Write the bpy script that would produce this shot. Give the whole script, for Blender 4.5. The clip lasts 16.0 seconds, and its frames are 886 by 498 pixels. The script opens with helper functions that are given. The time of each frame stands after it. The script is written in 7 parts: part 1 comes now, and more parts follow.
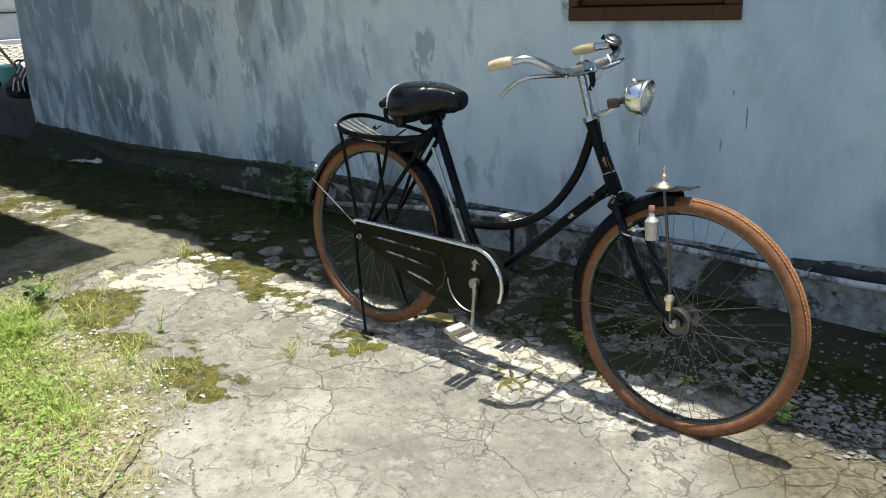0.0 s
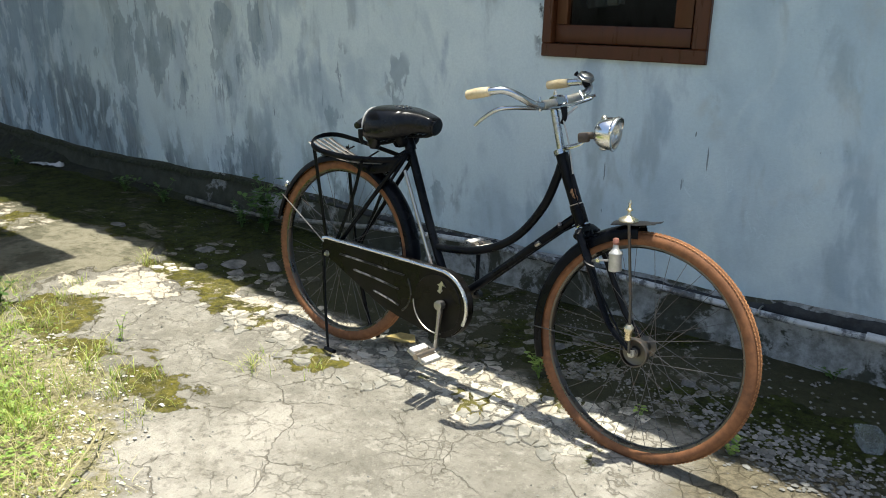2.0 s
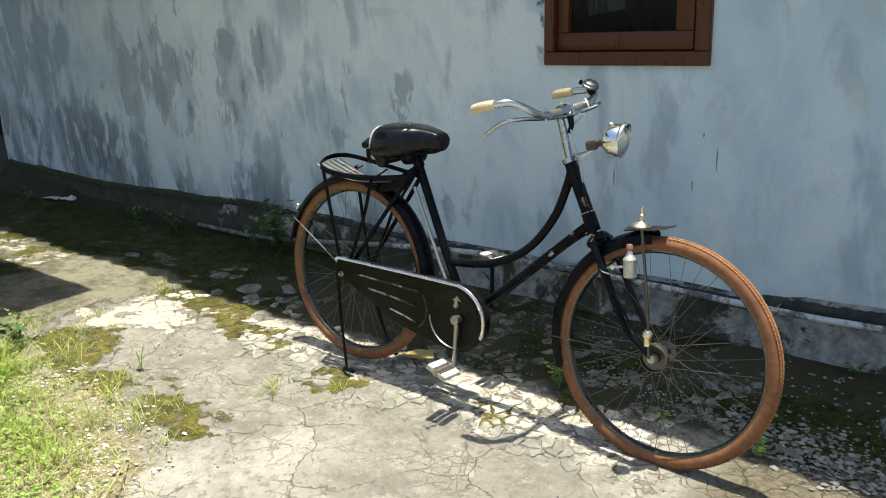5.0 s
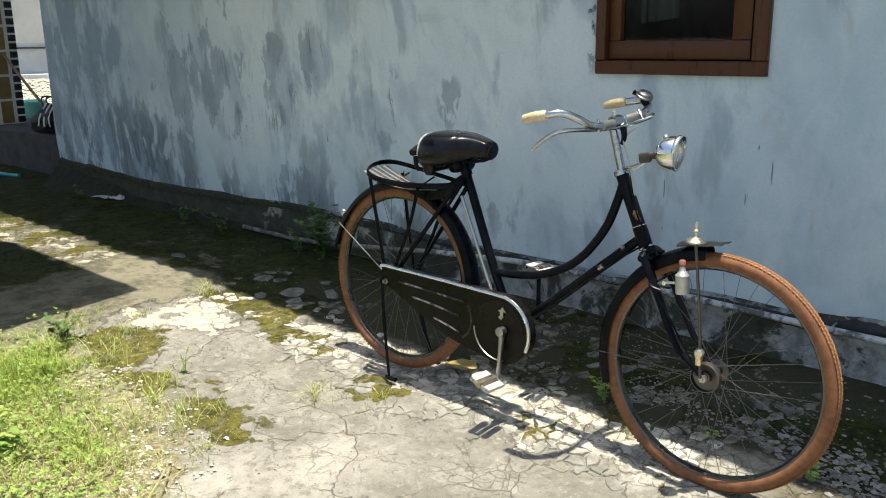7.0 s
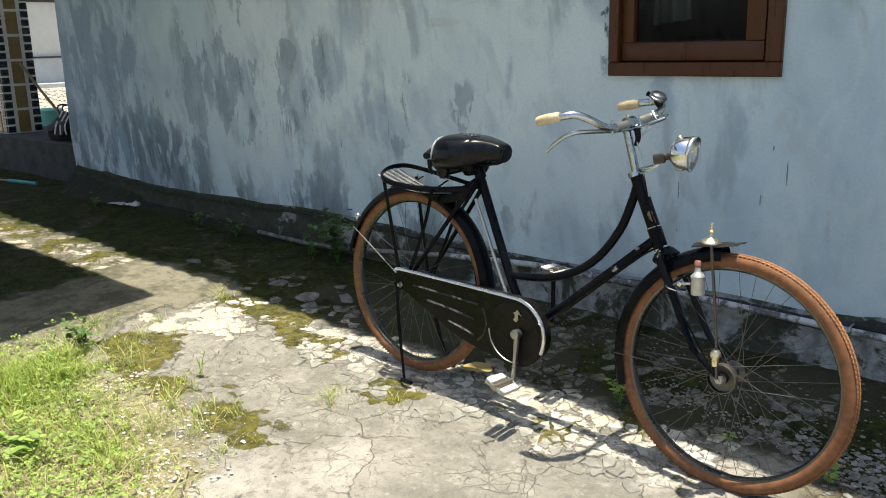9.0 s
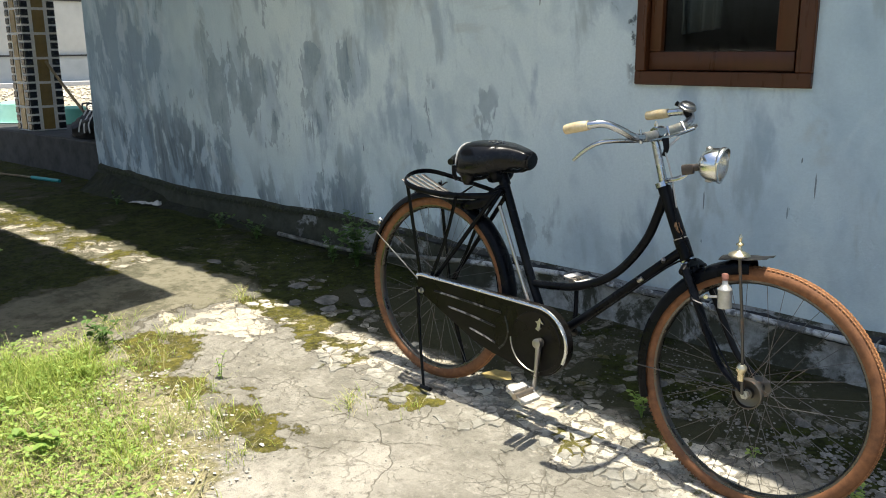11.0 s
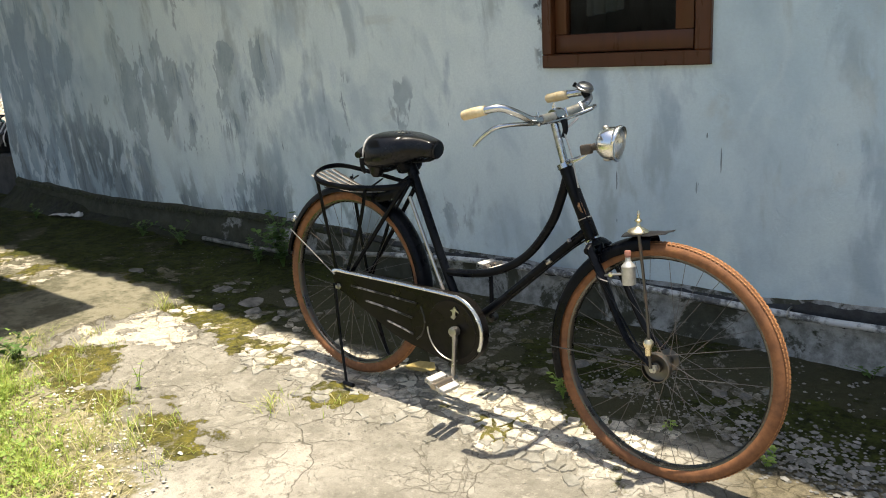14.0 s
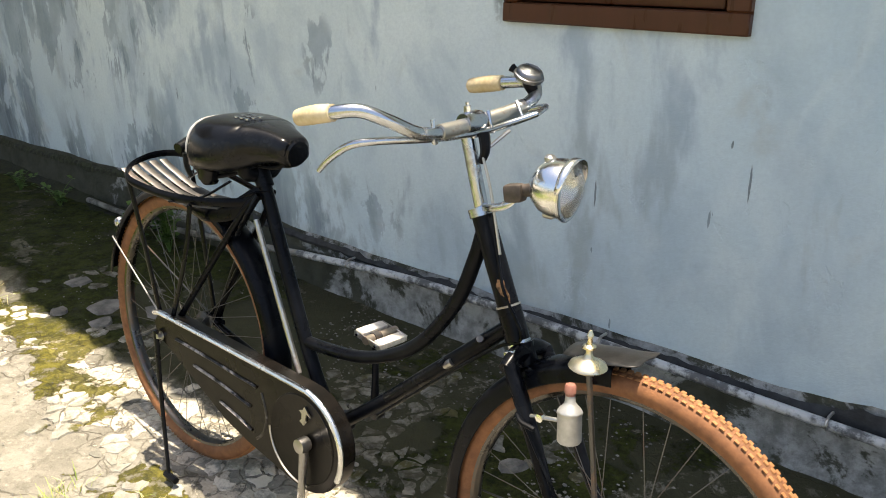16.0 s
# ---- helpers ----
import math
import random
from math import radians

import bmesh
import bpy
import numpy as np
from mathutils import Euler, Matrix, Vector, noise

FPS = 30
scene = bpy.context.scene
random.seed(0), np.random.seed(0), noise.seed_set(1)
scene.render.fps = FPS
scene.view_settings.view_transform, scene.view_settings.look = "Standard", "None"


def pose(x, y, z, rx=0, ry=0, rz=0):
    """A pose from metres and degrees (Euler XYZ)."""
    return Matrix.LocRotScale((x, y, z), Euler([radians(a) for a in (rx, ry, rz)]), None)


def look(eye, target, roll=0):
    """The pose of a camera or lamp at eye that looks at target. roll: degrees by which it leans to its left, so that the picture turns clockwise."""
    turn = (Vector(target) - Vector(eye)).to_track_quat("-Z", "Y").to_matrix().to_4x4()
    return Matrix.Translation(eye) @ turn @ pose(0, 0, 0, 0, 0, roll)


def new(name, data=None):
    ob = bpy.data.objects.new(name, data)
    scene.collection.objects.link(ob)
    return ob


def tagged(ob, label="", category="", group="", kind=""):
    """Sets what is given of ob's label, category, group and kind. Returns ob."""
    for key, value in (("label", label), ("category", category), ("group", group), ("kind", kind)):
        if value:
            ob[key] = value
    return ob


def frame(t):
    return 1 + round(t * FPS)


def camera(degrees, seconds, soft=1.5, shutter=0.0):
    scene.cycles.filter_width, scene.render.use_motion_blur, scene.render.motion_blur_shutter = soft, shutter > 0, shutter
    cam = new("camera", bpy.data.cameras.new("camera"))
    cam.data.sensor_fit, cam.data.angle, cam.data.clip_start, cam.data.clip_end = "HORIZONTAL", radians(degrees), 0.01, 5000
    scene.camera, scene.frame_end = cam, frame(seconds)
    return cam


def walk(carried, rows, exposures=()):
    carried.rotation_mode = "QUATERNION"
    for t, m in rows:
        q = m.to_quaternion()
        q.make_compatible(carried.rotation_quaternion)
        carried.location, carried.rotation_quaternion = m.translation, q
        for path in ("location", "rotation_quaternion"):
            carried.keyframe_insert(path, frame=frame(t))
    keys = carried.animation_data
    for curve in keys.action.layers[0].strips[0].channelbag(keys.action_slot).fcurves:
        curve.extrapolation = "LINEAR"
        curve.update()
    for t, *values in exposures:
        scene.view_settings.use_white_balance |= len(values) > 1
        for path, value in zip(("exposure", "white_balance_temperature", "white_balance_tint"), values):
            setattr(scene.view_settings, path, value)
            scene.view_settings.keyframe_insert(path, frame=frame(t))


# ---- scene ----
cam = camera(55.41, 16.0, soft=1.0)
PATH = [
    (0, (1.9911, -2.9875, 1.1594), 39.227, -16.695, -1.841),
    (0.5, (1.9981, -2.9953, 1.1708), 38.487, -16.522, -1.036),
    (1, (2.0068, -3.0065, 1.1715), 37.944, -15.756, -0.257),
    (1.5, (1.9912, -3.0342, 1.1701), 37.160, -15.128, 1.673),
    (2, (1.9918, -3.0516, 1.1677), 36.075, -15.060, 1.962),
    (2.5, (1.9904, -3.0414, 1.1704), 34.676, -15.025, 0.970),
    (3, (1.9763, -3.0373, 1.1724), 35.447, -15.109, 0.414),
    (3.5, (1.9765, -3.0405, 1.1734), 35.565, -14.866, 0.103),
    (5.8, (1.9928, -3.0530, 1.1775), 37.478, -13.801, -1.582),
    (6, (1.9712, -3.0435, 1.1741), 37.920, -13.816, -0.200),
    (6.5, (1.9670, -3.0427, 1.1761), 38.398, -13.701, -0.914),
    (7, (1.9492, -3.0361, 1.1895), 39.703, -13.991, -0.645),
    (7.5, (1.9445, -3.0491, 1.1834), 40.352, -13.637, -0.540),
    (8, (1.9510, -3.0500, 1.1820), 40.402, -13.710, -1.131),
    (10.3, (1.9452, -3.0344, 1.1876), 41.133, -13.495, -0.790),
    (10.5, (1.9295, -3.0489, 1.1875), 41.166, -13.333, -0.007),
    (11, (1.9237, -3.0460, 1.1887), 41.738, -13.340, -0.331),
    (11.5, (1.9328, -3.0464, 1.1947), 41.936, -13.315, -1.481),
    (12, (1.9352, -3.0378, 1.1990), 41.871, -12.767, -1.022),
    (12.5, (1.9456, -3.0420, 1.1974), 42.039, -12.435, -1.567),
    (13, (1.9587, -3.0373, 1.1887), 41.159, -12.799, -2.715),
    (13.5, (1.9701, -3.0146, 1.1840), 40.887, -13.225, -1.938),
    (14, (2.0075, -2.9590, 1.1718), 38.252, -13.801, -2.894),
    (14.2, (2.0300, -2.9400, 1.1760), 38.520, -14.395, -3.216),
    (14.5, (2.0139, -2.8806, 1.1639), 38.382, -15.367, -4.370),
    (14.7, (1.9754, -2.8173, 1.1646), 38.644, -15.677, -3.785),
    (15, (1.8659, -2.6458, 1.1689), 37.700, -16.120, -0.508),
    (15.2, (1.7905, -2.5268, 1.1871), 38.124, -16.548, -1.711),
    (15.5, (1.6881, -2.3518, 1.1904), 37.158, -17.859, -1.532),
    (15.7, (1.6600, -2.1850, 1.1860), 38.150, -18.481, -1.755),
    (15.8, (1.6310, -2.0806, 1.1775), 38.569, -18.835, -1.617),
    (16, (1.6096, -1.9576, 1.1975), 38.979, -18.745, 0.859),
]
walk(cam, [(t, pose(*eye, 90 + pitch, 0, yaw) @ pose(0, 0, 0, 0, 0, roll)) for t, eye, yaw, pitch, roll in PATH],
     [(0, 0.59, 5960, 6), (1.5, 0.66, 6080, 6), (3.5, 0.76, 6200, 6), (8.2, 0.74, 6280, 7), (12.5, 0.79, 6480, 8), (14.5, 0.86, 6800, 9), (15, 0.87, 6800, 8), (15.5, 1.08, 6880, 9), (16, 1.23, 7000, 11)])

# ---- world, sun, exposure ----
SUN_DIR = Vector((0.040, 0.020, 1.0)).normalized()
sun = new("sun", bpy.data.lights.new("sun", "SUN"))
sun.data.energy, sun.data.angle, sun.data.color = 5.0, radians(0.55), (1.0, 0.915, 0.77)
sun.matrix_world = look(SUN_DIR * 20, (0, 0, 0))
world = bpy.data.worlds.new("sky")
scene.world = world
world.use_nodes = True
wn = world.node_tree
sky = wn.nodes.new("ShaderNodeTexSky")
sky.sky_type, sky.sun_disc = "NISHITA", False
sky.dust_density, sky.ozone_density = 3.0, 0.6
sky.sun_elevation, sky.sun_rotation = math.asin(SUN_DIR.z), math.atan2(SUN_DIR.x, SUN_DIR.y)
wn.links.new(sky.outputs[0], wn.nodes["Background"].inputs[0])
wn.nodes["Background"].inputs[1].default_value = 0.115


# ---- node helpers ----
class Nodes:
    """A small builder for node materials."""

    def __init__(self, name, rough=0.6, metal=0.0, spec=0.5):
        self.mat = bpy.data.materials.new(name)
        self.mat.use_nodes = True
        self.t = self.mat.node_tree
        self.b = self.t.nodes["Principled BSDF"]
        self.b.inputs["Roughness"].default_value = rough
        self.b.inputs["Metallic"].default_value = metal
        self.b.inputs["Specular IOR Level"].default_value = spec
        self.pos = self.add("ShaderNodeTexCoord").outputs["Object"]
        self.geo = self.add("ShaderNodeNewGeometry")

    def add(self, kind):
        return self.t.nodes.new(kind)

    def put(self, socket, value):
        if hasattr(value, "is_output"):
            self.t.links.new(value, socket)
        else:
            if socket.type == "RGBA" and len(value) == 3:
                value = (*value, 1)
            socket.default_value = value

    def math(self, op, a, b=0.0, clamp=False):
        n = self.add("ShaderNodeMath")
        n.operation, n.use_clamp = op, clamp
        self.put(n.inputs[0], a), self.put(n.inputs[1], b)
        return n.outputs[0]

    def scaled(self, vec, scale, rot=(0, 0, 0), loc=(0, 0, 0)):
        n = self.add("ShaderNodeMapping")
        self.put(n.inputs["Vector"], vec)
        n.inputs["Scale"].default_value = scale
        n.inputs["Rotation"].default_value = [radians(a) for a in rot]
        n.inputs["Location"].default_value = loc
        return n.outputs[0]

    def slanted(self, vec, scale, deg, loc=(0, 0, 0)):
        """Turned about y first, then stretched: noise in it runs along a lean."""
        return self.scaled(self.scaled(vec, (1, 1, 1), (0, deg, 0)), scale, (0, 0, 0), loc)

    def noise(self, vec, scale, detail=6, rough=0.6, warp=0.0):
        n = self.add("ShaderNodeTexNoise")
        self.put(n.inputs["Vector"], vec)
        n.inputs["Scale"].default_value, n.inputs["Detail"].default_value = scale, detail
        n.inputs["Roughness"].default_value, n.inputs["Distortion"].default_value = rough, warp
        return n.outputs["Fac"]

    def noise_vec(self, vec, scale, amount, detail=3):
        n = self.add("ShaderNodeTexNoise")
        self.put(n.inputs["Vector"], vec)
        n.inputs["Scale"].default_value, n.inputs["Detail"].default_value = scale, detail
        m = self.add("ShaderNodeVectorMath")
        m.operation = "MULTIPLY_ADD"
        self.put(m.inputs[0], n.outputs["Color"])
        m.inputs[1].default_value = (amount,) * 3
        self.put(m.inputs[2], vec)
        return m.outputs[0]

    def voronoi(self, vec, scale, feature="F1", out="Distance", rand=1.0):
        n = self.add("ShaderNodeTexVoronoi")
        n.feature = feature
        self.put(n.inputs["Vector"], vec)
        n.inputs["Scale"].default_value = scale
        n.inputs["Randomness"].default_value = rand
        return n.outputs[out]

    def ramp(self, fac, lo, hi, a=0.0, b=1.0):
        n = self.add("ShaderNodeMapRange")
        n.clamp = True
        n.interpolation_type = "SMOOTHSTEP"
        self.put(n.inputs[0], fac)
        for k, v in enumerate((lo, hi, a, b)):
            n.inputs[1 + k].default_value = v
        return n.outputs[0]

    def mix(self, fac, a, b, blend="MIX"):
        n = self.add("ShaderNodeMix")
        n.data_type, n.blend_type = "RGBA", blend
        self.put(n.inputs[0], fac), self.put(n.inputs[6], a), self.put(n.inputs[7], b)
        return n.outputs[2]

    def blob(self, a, b, ca, cb, ra, rb):
        """1 at the middle of an oval patch in two coordinates, falling to 0 at its rim."""
        u = self.math("MULTIPLY", self.math("SUBTRACT", a, ca), 1 / ra)
        v = self.math("MULTIPLY", self.math("SUBTRACT", b, cb), 1 / rb)
        return self.ramp(self.math("ADD", self.math("MULTIPLY", u, u), self.math("MULTIPLY", v, v)), 1.0, 0.15)

    def xyz(self, vec):
        n = self.add("ShaderNodeSeparateXYZ")
        self.put(n.inputs[0], vec)
        return n.outputs

    def random(self):
        return self.add("ShaderNodeObjectInfo").outputs["Random"]

    def island(self):
        return self.geo.outputs["Random Per Island"]

    def bump(self, height, strength, distance=0.01, normal=None):
        n = self.add("ShaderNodeBump")
        n.inputs["Strength"].default_value, n.inputs["Distance"].default_value = strength, distance
        self.put(n.inputs["Height"], height)
        if normal is not None:
            self.put(n.inputs["Normal"], normal)
        self.put(self.b.inputs["Normal"], n.outputs[0])
        return n.outputs[0]

    def done(self, color=None, rough=None, metal=None):
        if color is not None:
            self.put(self.b.inputs["Base Color"], color)
        if rough is not None:
            self.put(self.b.inputs["Roughness"], rough)
        if metal is not None:
            self.put(self.b.inputs["Metallic"], metal)
        return self.mat


# ---- materials ----
def wall_paint():
    n = Nodes("weathered_blue_limewash", 0.85, spec=0.25)
    p = n.pos
    x, y, z = n.xyz(p)
    wob = n.noise_vec(p, 2.6, 0.09, 3)
    cloud = n.noise(p, 0.9, 5, 0.55, 0.2)
    soft = n.noise(n.slanted(p, (2.6, 2.6, 1.5), 12), 1.0, 5, 0.5, 0.15)
    flame = n.noise(n.slanted(wob, (5.6, 5.6, 1.9), 5), 1.0, 6, 0.58, 0.25)
    flame2 = n.noise(n.slanted(wob, (8.0, 8.0, 3.0), 6, (5.3, 0, 2.1)), 1.0, 6, 0.60, 0.25)
    streak = n.noise(n.slanted(wob, (30, 30, 3.0), 5, (1.3, 0, 7.7)), 1.0, 5, 0.6)
    ragged = n.noise(p, 14, 8, 0.7)
    left = n.ramp(n.math("ADD", x, n.math("MULTIPLY", cloud, 0.8)), 0.1, -2.2)
    # two coats of limewash, blue over grey, rubbed to different depths
    col = n.mix(n.ramp(cloud, 0.36, 0.66), (0.46, 0.595, 0.685), (0.60, 0.705, 0.735))
    col = n.mix(n.ramp(soft, 0.48, 0.66, 0, 0.45), col, (0.395, 0.51, 0.60))
    col = n.mix(n.ramp(soft, 0.46, 0.32, 0, 0.5), col, (0.62, 0.72, 0.755))
    # the middle's missing brightness is put into the paint as a paler tone
    worn = n.math("MULTIPLY", n.ramp(n.math("ADD", x, n.math("MULTIPLY", soft, 1.2)), -2.5, -1.2), n.ramp(n.math("ADD", x, n.math("MULTIPLY", cloud, 1.2)), 1.7, 0.4))
    col = n.mix(n.math("MULTIPLY", worn, n.ramp(z, 0.35, 0.95, 0.3, 0.85)), col, n.mix(n.ramp(soft, 0.4, 0.6), (0.80, 0.875, 0.87), (0.735, 0.815, 0.825)))
    # fields where the top coat has come away in upright flakes
    bare = None
    for bx, bz, rx, rz, amount in ((-2.25, 0.88, 0.24, 0.34, 1.0), (-1.68, 0.37, 0.34, 0.20, 1.0), (-3.45, 0.45, 1.30, 0.46, 1.15), (-2.63, 0.89, 0.22, 0.40, 0.85), (-1.75, 0.98, 0.18, 0.32, 0.7), (-1.46, 1.09, 0.18, 0.22, 0.6), (-3.75, 1.15, 0.75, 0.50, 0.80), (-0.92, 0.85, 0.17, 0.26, 0.5), (-0.52, 0.90, 0.11, 0.18, 0.45), (-0.24, 0.50, 0.16, 0.26, 0.40), (0.20, 1.45, 0.10, 0.22, 0.75)):
        b = n.math("MULTIPLY", n.blob(x, z, bx, bz, rx, rz), amount)
        bare = b if bare is None else n.math("MAXIMUM", bare, b)
    kept = n.math("MAXIMUM", n.blob(x, z, -2.44, 0.56, 0.22, 0.34), n.math("MAXIMUM", n.blob(x, z, -2.0, 0.42, 0.13, 0.26), n.blob(x, z, -3.07, 1.2, 0.20, 0.34)))
    bare = n.math("SUBTRACT", bare, n.math("MULTIPLY", kept, 0.75))
    thin = n.math("ADD", n.math("MULTIPLY", n.math("SUBTRACT", streak, 0.5), 0.07), n.math("MULTIPLY", n.math("SUBTRACT", ragged, 0.5), 0.075))
    f1 = n.math("ADD", flame, thin)
    f2 = n.math("ADD", flame2, thin)
    d1 = n.math("ADD", f1, n.math("MULTIPLY", bare, 0.135))
    col = n.mix(n.math("MULTIPLY", n.ramp(d1, 0.53, 0.66), 0.62), col, n.mix(n.ramp(soft, 0.42, 0.6), (0.27, 0.36, 0.465), (0.315, 0.37, 0.385)))
    d2 = n.math("ADD", f2, n.math("MULTIPLY", bare, 0.15))
    col = n.mix(n.math("MULTIPLY", n.ramp(d2, 0.604, 0.632), n.ramp(n.math("ADD", bare, n.math("MULTIPLY", left, 0.5)), 0.10, 0.45, 0.0, 0.60)), col, n.mix(n.ramp(ragged, 0.4, 0.6), (0.20, 0.255, 0.31), (0.265, 0.33, 0.385)))
    # crisp pale tongues of paint left standing, and rain marks
    col = n.mix(n.math("MULTIPLY", n.ramp(n.math("SUBTRACT", f2, n.math("MULTIPLY", bare, 0.03)), 0.425, 0.40), n.ramp(x, 0.6, -1.2, 0.05, 0.5)), col, (0.61, 0.70, 0.755))
    drip = n.math("MULTIPLY", n.ramp(streak, 0.625, 0.655), n.ramp(n.math("ADD", bare, n.math("MULTIPLY", left, 0.4)), 0.05, 0.7))
    col = n.mix(n.math("MULTIPLY", drip, 0.6), col, (0.18, 0.23, 0.28))
    # broad trowel marks and rubbed clouds
    trowel = n.noise(n.slanted(p, (3.6, 3.6, 2.2), 24, (7.7, 0, 1.1)), 1.0, 7, 0.55, 0.35)
    col = n.mix(n.ramp(trowel, 0.50, 0.66, 0, 0.42), col, (0.35, 0.45, 0.535))
    col = n.mix(n.ramp(trowel, 0.47, 0.34, 0, 0.38), col, (0.65, 0.745, 0.775))
    ridge = n.math("ABSOLUTE", n.math("SUBTRACT", n.noise(n.slanted(p, (2.3, 2.3, 1.2), -16, (3.1, 0, 6.4)), 1.0, 4, 0.5, 0.2), 0.5))
    col = n.mix(n.math("MULTIPLY", n.ramp(ridge, 0.040, 0.004), n.ramp(x, 0.2, 0.9, 0.0, 0.22)), col, (0.68, 0.77, 0.79))
    smudge = n.noise(n.scaled(p, (9, 9, 5.5), (0, 0, 0), (2.9, 0, 5.2)), 1.0, 5, 0.55)
    col = n.mix(n.ramp(smudge, 0.55, 0.78, 0, 0.30), col, (0.29, 0.385, 0.47))
    # ochre bloom where old paint shows
    col = n.mix(n.ramp(n.noise(n.scaled(p, (2.6, 2.6, 3.2), (0, 0, 0), (4.4, 0, 8.1)), 1.0, 7, 0.6, 0.6), 0.58, 0.70, 0, 0.34), col, (0.45, 0.465, 0.43))
    # darker and bluer in patches towards the house corner
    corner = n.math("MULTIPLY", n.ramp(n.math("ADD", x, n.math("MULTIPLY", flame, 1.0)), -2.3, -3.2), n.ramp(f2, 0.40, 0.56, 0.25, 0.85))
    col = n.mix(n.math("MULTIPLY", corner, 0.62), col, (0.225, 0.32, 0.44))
    # grime that has climbed from the ground
    low = n.math("MULTIPLY", n.ramp(n.math("ADD", z, n.ramp(x, -2.4, -3.2, 0.0, -0.28)), 0.72, 0.24), n.ramp(x, 0.3, -1.0, 0.10, 1.0))
    grime = n.math("MULTIPLY", low, n.ramp(n.math("ADD", n.math("MULTIPLY", f1, 0.6), n.math("MULTIPLY", f2, 0.45)), 0.50, 0.56))
    grime = n.math("MULTIPLY", grime, n.math("SUBTRACT", 1.0, n.math("MULTIPLY", kept, 0.6)))
    col = n.mix(n.math("MULTIPLY", grime, 0.84), col, n.mix(n.ramp(streak, 0.4, 0.6), (0.115, 0.145, 0.165), (0.215, 0.26, 0.29)))
    # a tarry smear beside the window, scratches and small holes in the render
    smear = n.math("MULTIPLY", n.math("MAXIMUM", n.blob(x, z, 0.10, 1.46, 0.10, 0.16), n.blob(x, z, 0.21, 1.38, 0.035, 0.40)), n.ramp(n.math("ADD", f2, n.math("MULTIPLY", ragged, 0.5)), 0.73, 0.80))
    col = n.mix(n.math("MULTIPLY", smear, 0.9), col, (0.05, 0.06, 0.07))
    pits = n.noise(n.scaled(p, (7, 7, 5), (0, 0, 0), (2.2, 0, 0.4)), 1.0, 10, 0.72)
    col = n.mix(n.ramp(pits, 0.69, 0.72, 0, 0.6), col, (0.11, 0.145, 0.17))
    col = n.mix(n.ramp(pits, 0.31, 0.28, 0, 0.5), col, (0.74, 0.80, 0.81))
    col = n.mix(n.ramp(n.noise(n.scaled(p, (34, 34, 7), (0, 4, 0), (8.8, 0, 2.4)), 1.0, 3, 0.5), 0.735, 0.75, 0, 0.7), col, (0.13, 0.17, 0.20))
    for sx, sz, h in ((0.953, 0.713, 0.055), (0.547, 0.617, 0.045), (0.90, 0.80, 0.012)):
        col = n.mix(n.math("MULTIPLY", n.ramp(n.blob(n.math("ADD", x, n.math("MULTIPLY", ragged, 0.008)), z, sx + 0.004, sz, 0.0035, h), 0.1, 0.7), 0.75), col, (0.06, 0.075, 0.085))
    fine = n.noise(p, 90, 6, 0.75)
    col = n.mix(n.ramp(fine, 0.3, 0.75, 0, 0.20), col, (0.27, 0.35, 0.41))
    h = n.math("ADD", n.math("MULTIPLY", fine, 0.30), n.math("ADD", n.math("MULTIPLY", n.ramp(d2, 0.598, 0.618), -0.35), n.math("ADD", n.math("MULTIPLY", f2, 0.3), n.math("MULTIPLY", trowel, 0.8))))
    n.bump(h, 0.45, 0.014)
    return n.done(col)


